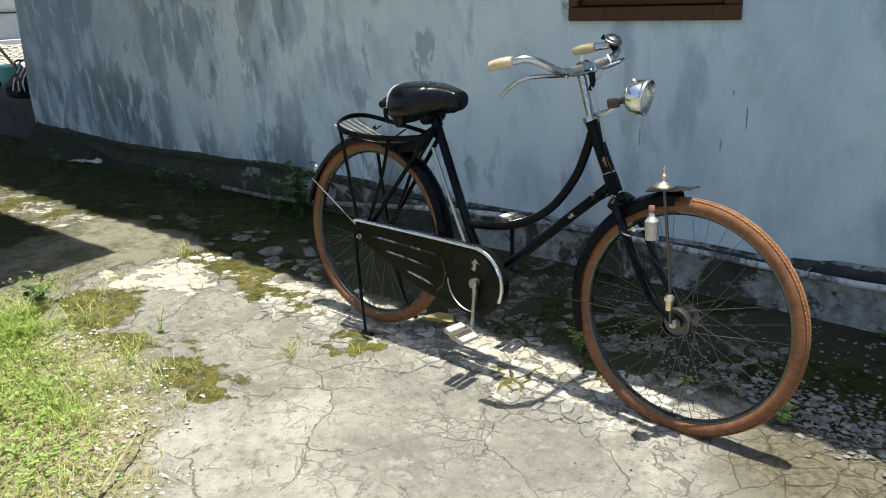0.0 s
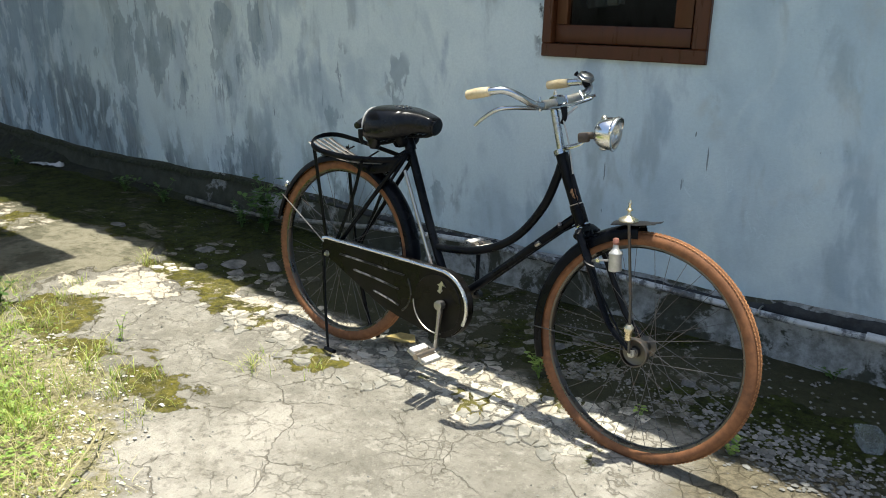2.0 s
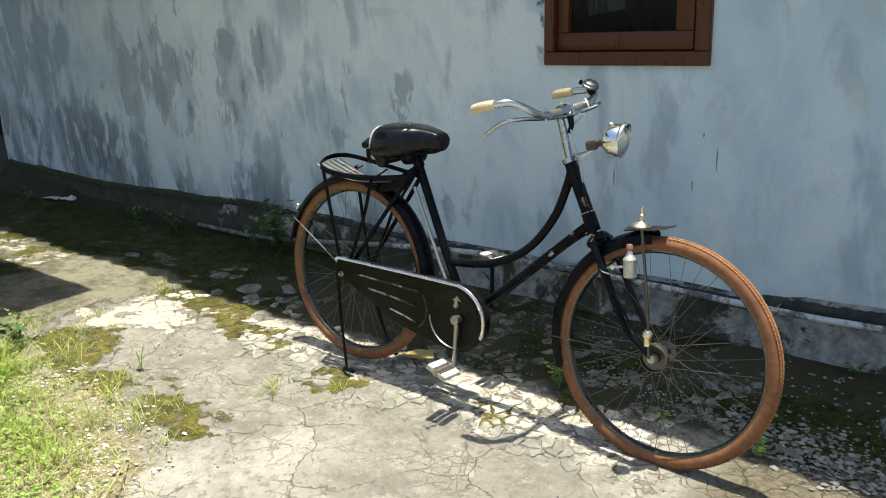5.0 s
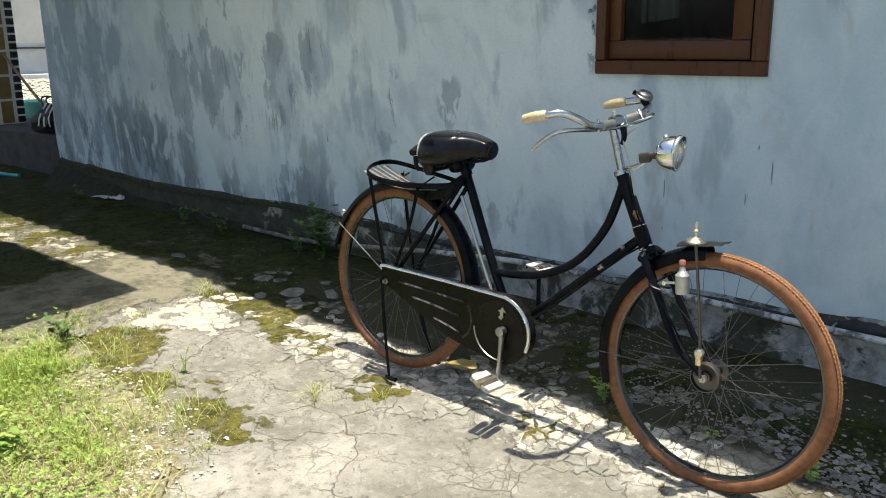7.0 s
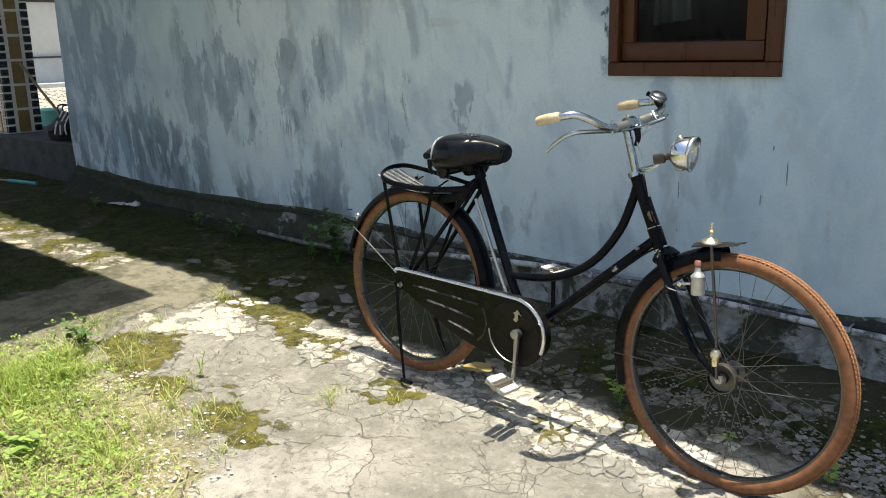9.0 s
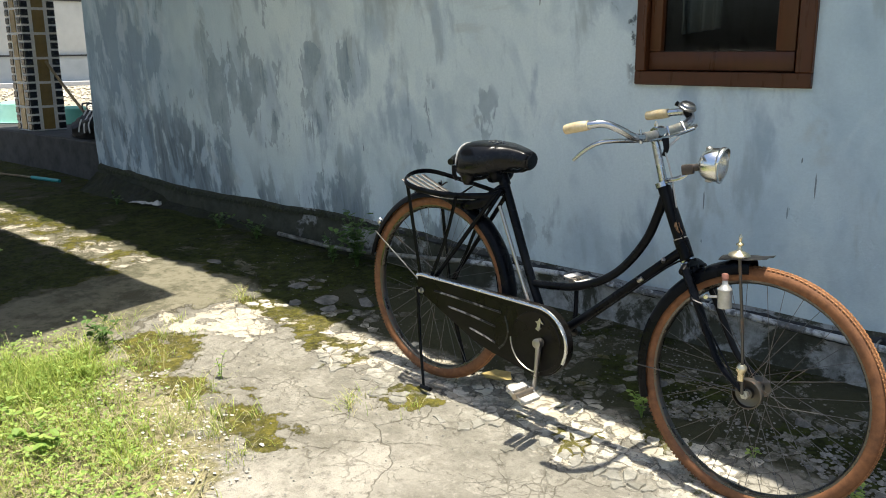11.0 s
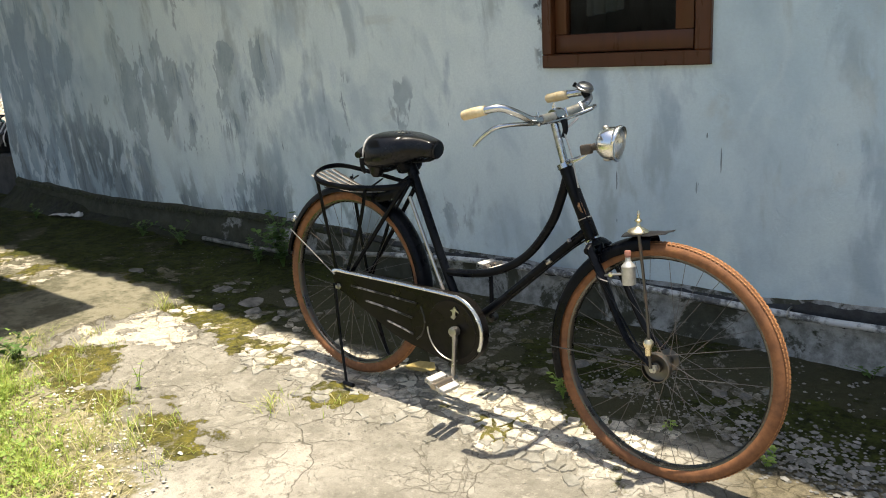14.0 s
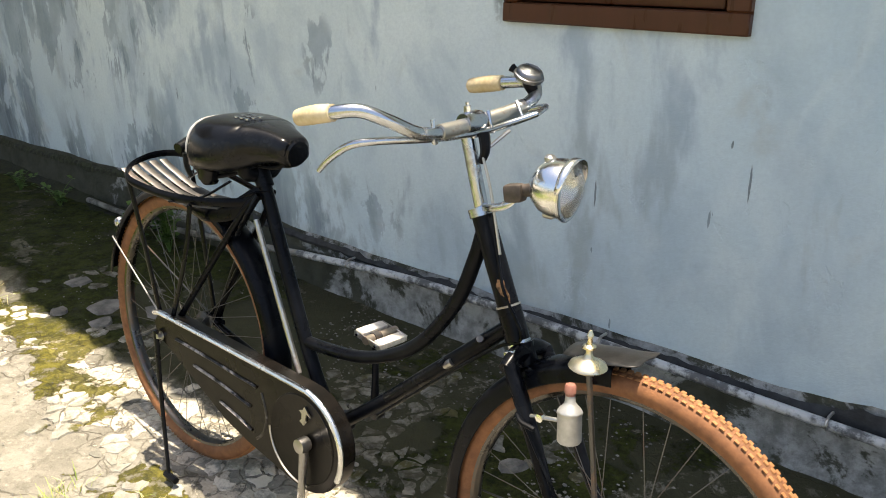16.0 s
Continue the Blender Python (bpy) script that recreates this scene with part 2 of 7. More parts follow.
def yard_ground():
    n = Nodes("cracked_mossy_concrete", 0.9, spec=0.15)
    p = n.pos
    big = n.noise(p, 1.3, 6, 0.6, 0.6)
    mid = n.noise(p, 5.0, 8, 0.68, 0.3)
    rough = n.noise(p, 9.0, 10, 0.75, 0.2)
    fine = n.noise(p, 38, 8, 0.75)
    grit = n.noise(p, 170, 5, 0.75)
    x, y, z = n.xyz(p)
    # ragged coordinates, by which stains and patches end unevenly
    rag = n.noise_vec(n.noise_vec(n.scaled(p, (1, 1, 1), (0, 0, 0), (-0.23, -0.23, 0)), 4.5, 0.36, 6), 22.0, 0.10, 6)
    wx, wy, wz = n.xyz(rag)
    wav = n.noise_vec(n.noise_vec(p, 3.6, 0.22, 5), 30.0, 0.03)
    cell = n.voronoi(wav, 3.3, "DISTANCE_TO_EDGE")
    cell3 = n.voronoi(wav, 8.0, "DISTANCE_TO_EDGE")
    plate = n.xyz(n.voronoi(wav, 3.3, "F1", "Color"))[0]
    cob = n.noise_vec(n.noise_vec(p, 7.0, 0.10, 4), 40.0, 0.012)
    cell2 = n.voronoi(cob, 13.0, "DISTANCE_TO_EDGE")
    tint = n.xyz(n.voronoi(cob, 13.0, "F1", "Color"))[0]
    drip = n.math("MULTIPLY", n.ramp(wy, -1.10, -0.98), n.ramp(wy, -0.70, -0.78))
    strip = n.math("MULTIPLY", n.math("MULTIPLY", drip, n.ramp(wx, -0.80, -0.55)), n.ramp(wx, 1.20, 0.95))
    # covers the ground that lies in the eave's shade
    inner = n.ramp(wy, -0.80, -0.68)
    slab = n.ramp(wx, -1.385, -1.405)
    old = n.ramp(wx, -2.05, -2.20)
    # old concrete, each cracked plate a little different
    col = n.mix(n.ramp(mid, 0.32, 0.68), (0.235, 0.225, 0.19), (0.385, 0.37, 0.32))
    col = n.mix(n.ramp(n.math("ADD", big, n.ramp(y, -1.5, -2.2, 0.0, 0.10)), 0.46, 0.62, 0, 0.7), col, (0.54, 0.515, 0.455))
    col = n.mix(n.ramp(n.noise(p, 2.3, 9, 0.7, 0.4), 0.52, 0.64, 0, 0.5), col, (0.225, 0.212, 0.172))
    col = n.mix(n.ramp(plate, 0.2, 0.9, 0, 0.28), col, (0.21, 0.20, 0.172))
    col = n.mix(n.ramp(rough, 0.50, 0.62, 0, 0.45), col, (0.19, 0.18, 0.15))
    pock = n.noise(p, 19, 9, 0.72)
    col = n.mix(n.ramp(pock, 0.54, 0.62, 0, 0.40), col, (0.17, 0.162, 0.137))
    col = n.mix(n.ramp(pock, 0.45, 0.36, 0, 0.40), col, (0.54, 0.515, 0.455))
    col = n.mix(n.ramp(fine, 0.50, 0.72, 0, 0.50), col, (0.15, 0.142, 0.118))
    speck = n.noise(p, 75, 7, 0.8)
    col = n.mix(n.ramp(speck, 0.57, 0.67, 0, 0.45), col, (0.54, 0.515, 0.45))
    col = n.mix(n.ramp(speck, 0.42, 0.32, 0, 0.5), col, (0.14, 0.13, 0.105))
    # the smoother slab beyond the joint, under a thin olive film
    col = n.mix(n.math("MULTIPLY", slab, 0.85), col, n.mix(n.ramp(n.math("ADD", n.math("MULTIPLY", mid, 0.6), n.math("MULTIPLY", pock, 0.4)), 0.42, 0.58), (0.27, 0.252, 0.18), (0.10, 0.096, 0.056)))
    # brown damp staining towards the lower end of the yard
    brown = n.math("MULTIPLY", n.ramp(wx, 1.20, 1.40), n.ramp(wy, -1.25, -1.00))
    col = n.mix(n.math("MULTIPLY", brown, 0.85), col, n.mix(n.ramp(fine, 0.35, 0.65), (0.075, 0.064, 0.036), (0.235, 0.205, 0.135)))
    # pale crust broken into islands
    patch = n.math("MAXIMUM", n.blob(wx, wy, -1.13, -1.07, 0.34, 0.30), n.math("MAXIMUM", n.blob(wx, wy, -0.80, -0.83, 0.20, 0.10), n.math("MAXIMUM", n.blob(wx, wy, -0.44, -0.95, 0.32, 0.09), n.math("MULTIPLY", strip, 0.75))))
    west = n.math("MULTIPLY", n.math("MULTIPLY", old, drip), 0.55)
    c6 = n.noise(p, 7.5, 10, 0.72, 0.3)
    crust = n.ramp(n.math("ADD", n.math("ADD", c6, n.math("MULTIPLY", tint, 0.06)), n.math("MULTIPLY", n.math("MAXIMUM", patch, west), 0.20)), 0.645, 0.67)
    crust = n.math("MULTIPLY", crust, n.ramp(n.math("MAXIMUM", patch, west), 0.05, 0.3))
    col = n.mix(n.math("MULTIPLY", crust, 0.92), col, n.mix(n.ramp(fine, 0.3, 0.7), (0.50, 0.445, 0.35), (0.77, 0.715, 0.60)))
    flake_gap = n.math("MULTIPLY", n.math("MULTIPLY", n.ramp(cell2, 0.035, 0.008), n.math("SUBTRACT", 1.0, n.math("MULTIPLY", slab, n.math("SUBTRACT", 1.0, old)))), n.math("MAXIMUM", n.math("MULTIPLY", drip, 0.9), n.math("MULTIPLY", n.ramp(mid, 0.52, 0.60), 0.45)))
    # film along the wall: algae plus painted eave and canopy shade, concrete bare in places
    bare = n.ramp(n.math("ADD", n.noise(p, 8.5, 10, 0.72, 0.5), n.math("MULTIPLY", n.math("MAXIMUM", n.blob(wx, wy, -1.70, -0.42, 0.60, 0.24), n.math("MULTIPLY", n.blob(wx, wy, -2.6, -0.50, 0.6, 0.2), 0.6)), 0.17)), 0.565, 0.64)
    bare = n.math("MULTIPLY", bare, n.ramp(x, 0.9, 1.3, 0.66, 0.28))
    shade_film = n.math("MULTIPLY", inner, n.math("SUBTRACT", 1.0, bare))
    # these two darken the ground inside the canopy's shade
    shade_film = n.math("MAXIMUM", shade_film, n.math("MULTIPLY", n.math("MULTIPLY", old, n.ramp(wy, -0.98, -1.03)), n.ramp(mid, 0.3, 0.6, 0.98, 0.9)))
    shade_film = n.math("MAXIMUM", shade_film, n.math("MULTIPLY", n.math("MULTIPLY", slab, n.ramp(wx, -1.50, -1.60)), n.math("MULTIPLY", n.ramp(wy, -1.02, -1.10), n.ramp(big, 0.35, 0.6, 0.06, 0.32))))
    col = n.mix(n.math("MULTIPLY", shade_film, 0.96), col, n.mix(fine, (0.022, 0.024, 0.011), (0.076, 0.079, 0.040)))
    # moss: olive cushions in the light, dark green with painted shade along the wall
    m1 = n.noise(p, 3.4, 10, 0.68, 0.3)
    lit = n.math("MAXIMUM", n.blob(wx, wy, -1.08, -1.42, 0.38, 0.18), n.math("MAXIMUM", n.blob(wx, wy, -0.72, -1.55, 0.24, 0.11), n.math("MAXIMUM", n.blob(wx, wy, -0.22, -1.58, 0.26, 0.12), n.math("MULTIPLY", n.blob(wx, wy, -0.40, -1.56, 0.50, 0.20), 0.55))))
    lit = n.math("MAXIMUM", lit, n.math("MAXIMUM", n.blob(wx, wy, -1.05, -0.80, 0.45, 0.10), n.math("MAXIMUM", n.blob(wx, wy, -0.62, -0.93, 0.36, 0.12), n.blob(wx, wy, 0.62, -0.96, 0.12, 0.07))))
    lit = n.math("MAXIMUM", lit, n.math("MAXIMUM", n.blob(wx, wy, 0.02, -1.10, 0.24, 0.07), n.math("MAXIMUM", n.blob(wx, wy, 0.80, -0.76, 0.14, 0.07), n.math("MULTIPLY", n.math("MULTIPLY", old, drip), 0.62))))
    # old slab's moss, darkened as far as the canopy's shade reaches
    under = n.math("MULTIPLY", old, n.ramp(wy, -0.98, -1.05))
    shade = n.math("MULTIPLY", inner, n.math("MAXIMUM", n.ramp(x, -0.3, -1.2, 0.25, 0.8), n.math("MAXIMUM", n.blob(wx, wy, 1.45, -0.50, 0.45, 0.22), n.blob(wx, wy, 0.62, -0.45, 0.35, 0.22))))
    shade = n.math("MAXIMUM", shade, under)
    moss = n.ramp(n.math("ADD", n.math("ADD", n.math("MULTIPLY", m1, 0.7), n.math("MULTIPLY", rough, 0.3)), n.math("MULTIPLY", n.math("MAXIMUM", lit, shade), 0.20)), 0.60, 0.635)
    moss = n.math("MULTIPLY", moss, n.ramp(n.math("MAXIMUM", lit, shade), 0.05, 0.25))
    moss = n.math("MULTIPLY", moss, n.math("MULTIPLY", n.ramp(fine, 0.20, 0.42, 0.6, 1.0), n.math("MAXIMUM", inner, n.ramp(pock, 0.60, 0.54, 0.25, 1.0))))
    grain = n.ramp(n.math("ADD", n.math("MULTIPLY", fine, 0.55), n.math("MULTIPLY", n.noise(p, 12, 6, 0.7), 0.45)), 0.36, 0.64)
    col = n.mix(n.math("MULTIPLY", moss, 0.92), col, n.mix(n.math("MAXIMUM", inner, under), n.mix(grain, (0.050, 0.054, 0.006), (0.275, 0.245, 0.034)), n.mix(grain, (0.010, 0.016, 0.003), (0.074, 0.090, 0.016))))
    # soil and dry litter under the grass
    reach = n.math("ADD", n.math("MULTIPLY", y, -1.0), n.math("MULTIPLY", n.math("MAXIMUM", n.math("ADD", x, 0.45), 0.0), -0.75))
    edge = n.math("ADD", reach, n.math("MULTIPLY", n.math("SUBTRACT", rough, 0.5), 0.9))
    soil = n.math("MULTIPLY", n.ramp(edge, 1.48, 1.62), n.ramp(x, -1.55, -1.30))
    col = n.mix(n.math("MULTIPLY", soil, n.math("SUBTRACT", 0.9, n.math("MULTIPLY", moss, 0.7))), col, n.mix(n.ramp(fine, 0.35, 0.68), (0.13, 0.125, 0.04), (0.47, 0.42, 0.27)))
    # the bare far yard
    col = n.mix(n.ramp(x, -6.5, -7.5), col, n.mix(fine, (0.36, 0.32, 0.25), (0.6, 0.56, 0.47)))
    joint = n.ramp(n.math("ABSOLUTE", n.math("SUBTRACT", n.math("ADD", wx, n.math("MULTIPLY", wy, 0.10)), -1.50)), 0.011, 0.004)
    joint = n.math("MULTIPLY", joint, n.ramp(wy, -0.60, -0.72))
    crack = n.math("MULTIPLY", n.ramp(cell, 0.010, 0.001), n.ramp(n.noise(p, 3.1, 5, 0.6), 0.42, 0.56, 0.08, 0.85))
    hair = n.math("MULTIPLY", n.ramp(cell3, 0.016, 0.003), n.ramp(mid, 0.48, 0.58, 0.0, 0.60))
    gaps = n.math("MULTIPLY", n.math("MAXIMUM", n.math("MAXIMUM", n.math("MULTIPLY", n.math("MAXIMUM", crack, hair), n.math("SUBTRACT", 1.0, slab)), flake_gap), joint), n.math("SUBTRACT", 1.0, n.math("MULTIPLY", soil, 0.8)))
    col = n.mix(n.math("MULTIPLY", gaps, 0.54), col, (0.085, 0.072, 0.042))
    col = n.mix(n.ramp(grit, 0.55, 0.78, 0, 0.40), col, (0.10, 0.09, 0.07))
    h = n.math("ADD", n.math("MULTIPLY", gaps, -0.8), n.math("ADD", n.math("MULTIPLY", fine, 0.8), n.math("ADD", n.math("MULTIPLY", crust, 0.7), n.math("ADD", n.math("MULTIPLY", grit, 0.35), n.math("MULTIPLY", moss, n.math("ADD", 0.4, n.math("MULTIPLY", grain, 0.5)))))))
    col = n.mix(1.0, col, (0.90, 0.88, 0.86), "MULTIPLY")
    n.bump(h, 0.9, 0.013)
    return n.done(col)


def plain(name, a, b, rough=0.6, metal=0.0, scale=30.0, bump=0.15, spec=0.5, stretch=(1, 1, 1), lo=0.35, hi=0.65, rvar=0.12, dist=0.003):
    """A surface that varies between two colours, with grain, uneven gloss and fine relief."""
    n = Nodes(name, rough, metal, spec)
    v = n.scaled(n.pos, stretch)
    f = n.noise(v, scale, 6, 0.65)
    big = n.noise(v, scale * 0.17, 4, 0.55)
    both = n.math("ADD", n.math("MULTIPLY", f, 0.6), n.math("MULTIPLY", big, 0.4))
    n.bump(f, bump, dist)
    return n.done(n.mix(n.ramp(both, lo, hi), a, b), n.ramp(big, 0.3, 0.7, max(0.03, rough - rvar), min(1, rough + rvar)))


def random_tint(name, a, b, rough=0.8, scale=60.0, trans=0.0):
    n = Nodes(name, rough, 0, 0.3)
    f = n.noise(n.pos, scale, 4)
    col = n.mix(n.math("ADD", n.math("MULTIPLY", n.island(), 0.75), n.math("MULTIPLY", f, 0.25)), a, b)
    if trans:
        out = n.t.nodes["Material Output"]
        tr, mx = n.add("ShaderNodeBsdfTranslucent"), n.add("ShaderNodeMixShader")
        n.put(tr.inputs[0], col)
        mx.inputs[0].default_value = trans
        n.t.links.new(n.b.outputs[0], mx.inputs[1]), n.t.links.new(tr.outputs[0], mx.inputs[2])
        n.t.links.new(mx.outputs[0], out.inputs[0])
    else:
        n.bump(f, 0.3, 0.004)
    return n.done(col)


def chrome(name, tint=(0.72, 0.71, 0.68), rust=0.3, rough=0.16):
    n = Nodes(name, rough, 1.0)
    f = n.noise(n.pos, 70, 7, 0.7)
    g = n.noise(n.pos, 14, 5, 0.6)
    r = n.math("MULTIPLY", n.ramp(n.math("ADD", n.math("MULTIPLY", f, 0.5), n.math("MULTIPLY", g, 0.5)), 0.52, 0.62), rust)
    n.bump(f, 0.08, 0.002)
    return n.done(n.mix(r, tint, (0.16, 0.09, 0.05)), n.ramp(g, 0.3, 0.7, rough, rough + 0.18), n.math("SUBTRACT", 1.0, n.math("MULTIPLY", r, 0.8)))


def wood(name, a, b, rough=0.35):
    n = Nodes(name, rough, 0, 0.3)
    v = n.scaled(n.noise_vec(n.pos, 3, 0.03), (38, 38, 3.5))
    f = n.noise(v, 1.0, 7, 0.65)
    g = n.noise(n.pos, 2.0, 3)
    n.bump(f, 0.12, 0.002)
    return n.done(n.mix(n.math("ADD", n.math("MULTIPLY", f, 0.7), n.math("MULTIPLY", g, 0.3)), a, b), n.ramp(f, 0.3, 0.7, rough - 0.08, rough + 0.15))


def window_glass():
    n = Nodes("window_glass", 0.03, 0, 0.5)
    n.b.inputs["Transmission Weight"].default_value = 1.0
    n.b.inputs["IOR"].default_value = 1.3
    n.bump(n.noise(n.pos, 3.0, 2), 0.02, 0.004)
    return n.done((0.34, 0.40, 0.44))


def clear_glass():
    n = Nodes("lamp_glass", 0.06, 0, 0.5)
    n.b.inputs["Transmission Weight"].default_value = 0.85
    n.b.inputs["IOR"].default_value = 1.45
    n.bump(n.noise(n.scaled(n.pos, (1, 40, 1)), 9.0, 2), 0.25, 0.002)
    return n.done((0.90, 0.90, 0.86))


def old_plinth():
    n = Nodes("mossy_cement_plinth", 0.92, spec=0.15)
    p = n.pos
    x, y, z = n.xyz(p)
    f, g = n.noise(p, 16, 9, 0.7), n.noise(p, 3.5, 8, 0.7, 0.4)
    col = n.mix(n.ramp(f, 0.35, 0.65), (0.17, 0.175, 0.165), (0.36, 0.37, 0.36))
    col = n.mix(n.ramp(n.math("ADD", g, n.math("ADD", n.ramp(x, -1.6, -3.2, 0.0, 0.14), n.ramp(x, 0.4, -0.9, 0.0, 0.10))), 0.51, 0.57, 0, 0.94), col, n.mix(f, (0.020, 0.022, 0.014), (0.07, 0.072, 0.05)))
    n.bump(f, 0.8, 0.012)
    return n.done(col)


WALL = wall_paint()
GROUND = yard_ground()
PLINTH = old_plinth()
DARK_MOSS = plain("dark_wall_moss", (0.008, 0.010, 0.004), (0.040, 0.046, 0.020), 0.95, scale=60, bump=0.8, dist=0.008)
BANK = plain("mossy_earth", (0.006, 0.007, 0.003), (0.027, 0.031, 0.011), 0.95, scale=26, bump=0.9, dist=0.012)
RENDER_EDGE = plain("black_gap_edge", (0.010, 0.011, 0.012), (0.045, 0.048, 0.050), 0.8, scale=25, bump=0.6, dist=0.006)
PIPE = plain("paint_spattered_pipe", (0.09, 0.095, 0.10), (0.50, 0.52, 0.53), 0.6, scale=34, bump=0.2, lo=0.42, hi=0.55)
OLD_PIPE = plain("mossy_grey_pipe", (0.05, 0.05, 0.042), (0.25, 0.245, 0.22), 0.75, scale=22, bump=0.3, lo=0.38, hi=0.60)
SLEEVE = plain("pale_grey_plastic", (0.36, 0.37, 0.38), (0.62, 0.63, 0.63), 0.55, scale=40, bump=0.2)
WOOD = wood("varnished_reddish_wood", (0.036, 0.0135, 0.006), (0.110, 0.040, 0.016), 0.33)
PANE = window_glass()
# the unseen room's dimness is put into its near-black colour
DARK_ROOM = plain("near_black_room", (0.020, 0.022, 0.024), (0.040, 0.042, 0.044), 0.9, scale=4)
CURTAIN = plain("beige_curtain", (0.30, 0.27, 0.20), (0.44, 0.40, 0.31), 0.95, scale=90, stretch=(1, 1, 0.1))
BLACK = plain("worn_black_enamel", (0.0018, 0.0022, 0.0035), (0.0055, 0.0065, 0.009), 0.28, scale=40, bump=0.12, rvar=0.10, spec=0.10)
RUBBED = plain("rubbed_through_enamel", (0.006, 0.005, 0.0045), (0.34, 0.32, 0.30), 0.42, scale=42, bump=0.2, lo=0.47, hi=0.58)
CASE = plain("dusty_black_chain_case", (0.004, 0.0034, 0.003), (0.012, 0.0098, 0.008), 0.38, scale=24, bump=0.15, rvar=0.14, spec=0.18)
CHROME = chrome("worn_chrome", (0.50, 0.535, 0.575), rust=0.40, rough=0.13)
BRIGHT = chrome("bright_chrome", (0.76, 0.78, 0.79), 0.12, 0.13)
DULL = chrome("dull_steel", (0.46, 0.45, 0.42), 0.55, 0.32)
BRASS = chrome("polished_brass", (0.74, 0.66, 0.46), 0.2, 0.2)
DRUM = chrome("rusty_drum_steel", (0.14, 0.13, 0.115), 0.65, 0.36)
DARK_STEEL = chrome("dark_steel", (0.10, 0.10, 0.10), 0.5, 0.35)
RUBBER = plain("tan_tyre_rubber", (0.130, 0.052, 0.020), (0.235, 0.100, 0.040), 0.75, scale=45, bump=0.3)
# tyre rubber again, brighter, with the sun on the tread put into its colour
TREAD = plain("sunlit_tan_tread", (0.25, 0.108, 0.038), (0.36, 0.172, 0.068), 0.8, scale=45, bump=0.3)
LEATHER = plain("black_vinyl", (0.003, 0.0035, 0.005), (0.007, 0.008, 0.010), 0.24, scale=120, bump=0.08, rvar=0.05, spec=0.24)
PIPING = plain("worn_pale_piping", (0.30, 0.30, 0.30), (0.62, 0.62, 0.61), 0.5, scale=60, bump=0.1)
BELL = chrome("dark_plated_bell", (0.20, 0.21, 0.22), 0.15, 0.2)
IVORY = plain("yellowed_ivory_grip", (0.42, 0.32, 0.17), (0.66, 0.57, 0.39), 0.5, scale=26, bump=0.25)
ALLOY = plain("matt_aluminium", (0.40, 0.40, 0.385), (0.56, 0.56, 0.54), 0.45, 0.6, scale=50, bump=0.08)
WORN_CRANK = chrome("rust_flecked_crank", (0.36, 0.355, 0.345), 0.65, 0.26)
PEDAL_TUBE = chrome("rusty_pedal_barrel", (0.42, 0.36, 0.30), 0.5, 0.35)
PEDAL_PAD = plain("pale_pedal_rubber", (0.44, 0.41, 0.37), (0.74, 0.71, 0.66), 0.6, scale=60, bump=0.3)
RACK_STRIP = chrome("bare_steel_strip", (0.19, 0.18, 0.175), 0.6, 0.36)
RED_BAKELITE = plain("dull_red_cap", (0.20, 0.07, 0.05), (0.34, 0.16, 0.12), 0.5, scale=60)
LENS = clear_glass()


def clear_plastic():
    n = Nodes("scuffed_clear_plastic", 0.18, 0, 0.4)
    n.b.inputs["Transmission Weight"].default_value = 0.92
    n.b.inputs["IOR"].default_value = 1.12
    n.bump(n.noise(n.pos, 60, 4), 0.15, 0.002)
    return n.done((0.86, 0.90, 0.92))


CLEAR = clear_plastic()
GRASS = random_tint("dry_green_grass", (0.14, 0.25, 0.030), (0.55, 0.60, 0.16), 0.7, trans=0.4)
DRY_GRASS = random_tint("straw_grass", (0.34, 0.30, 0.12), (0.66, 0.60, 0.36), 0.75, trans=0.25)
CLOVER = random_tint("clover_leaf", (0.13, 0.25, 0.040), (0.45, 0.56, 0.15), 0.55, trans=0.3)
WEED = random_tint("weed_leaf", (0.05, 0.10, 0.024), (0.15, 0.25, 0.065), 0.55, trans=0.3)
STONE = random_tint("pale_gravel", (0.075, 0.074, 0.064), (0.29, 0.283, 0.26), 0.85)
GRIT = random_tint("white_plaster_grit", (0.34, 0.32, 0.27), (0.72, 0.69, 0.62), 0.9)
CHUNK = plain("broken_cement", (0.09, 0.088, 0.08), (0.24, 0.23, 0.21), 0.9, scale=22, bump=0.7, dist=0.008)
TILE_TAN = plain("glazed_tan_tile", (0.17, 0.112, 0.032), (0.26, 0.175, 0.06), 0.25, scale=14, bump=0.05)
TILE_DARK = plain("glazed_black_tile", (0.008, 0.008, 0.010), (0.022, 0.022, 0.025), 0.2, scale=20, bump=0.05)
GROUT = plain("pale_grout", (0.60, 0.58, 0.55), (0.76, 0.74, 0.71), 0.9, scale=50, bump=0.3)
STEP = plain("grey_cement_step", (0.022, 0.023, 0.024), (0.065, 0.066, 0.066), 0.85, scale=9, bump=0.4, dist=0.008)
DADO = plain("grey_blue_dado_paint", (0.40, 0.44, 0.45), (0.50, 0.54, 0.55), 0.8, scale=3, bump=0.1)
RUBBLE = random_tint("far_gravel", (0.30, 0.27, 0.21), (0.70, 0.66, 0.57), 0.9)
CREAM = plain("cream_wall_paint", (0.52, 0.53, 0.49), (0.62, 0.63, 0.59), 0.8, scale=3, bump=0.1)
# green plastic, with the shade behind the pillar put into its colour
BASIN_SHADED = plain("shaded_green_plastic", (0.10, 0.36, 0.28), (0.16, 0.46, 0.37), 0.45, scale=10, bump=0.05)
BASIN = plain("sea_green_plastic", (0.26, 0.56, 0.48), (0.36, 0.66, 0.58), 0.4, scale=10, bump=0.05)
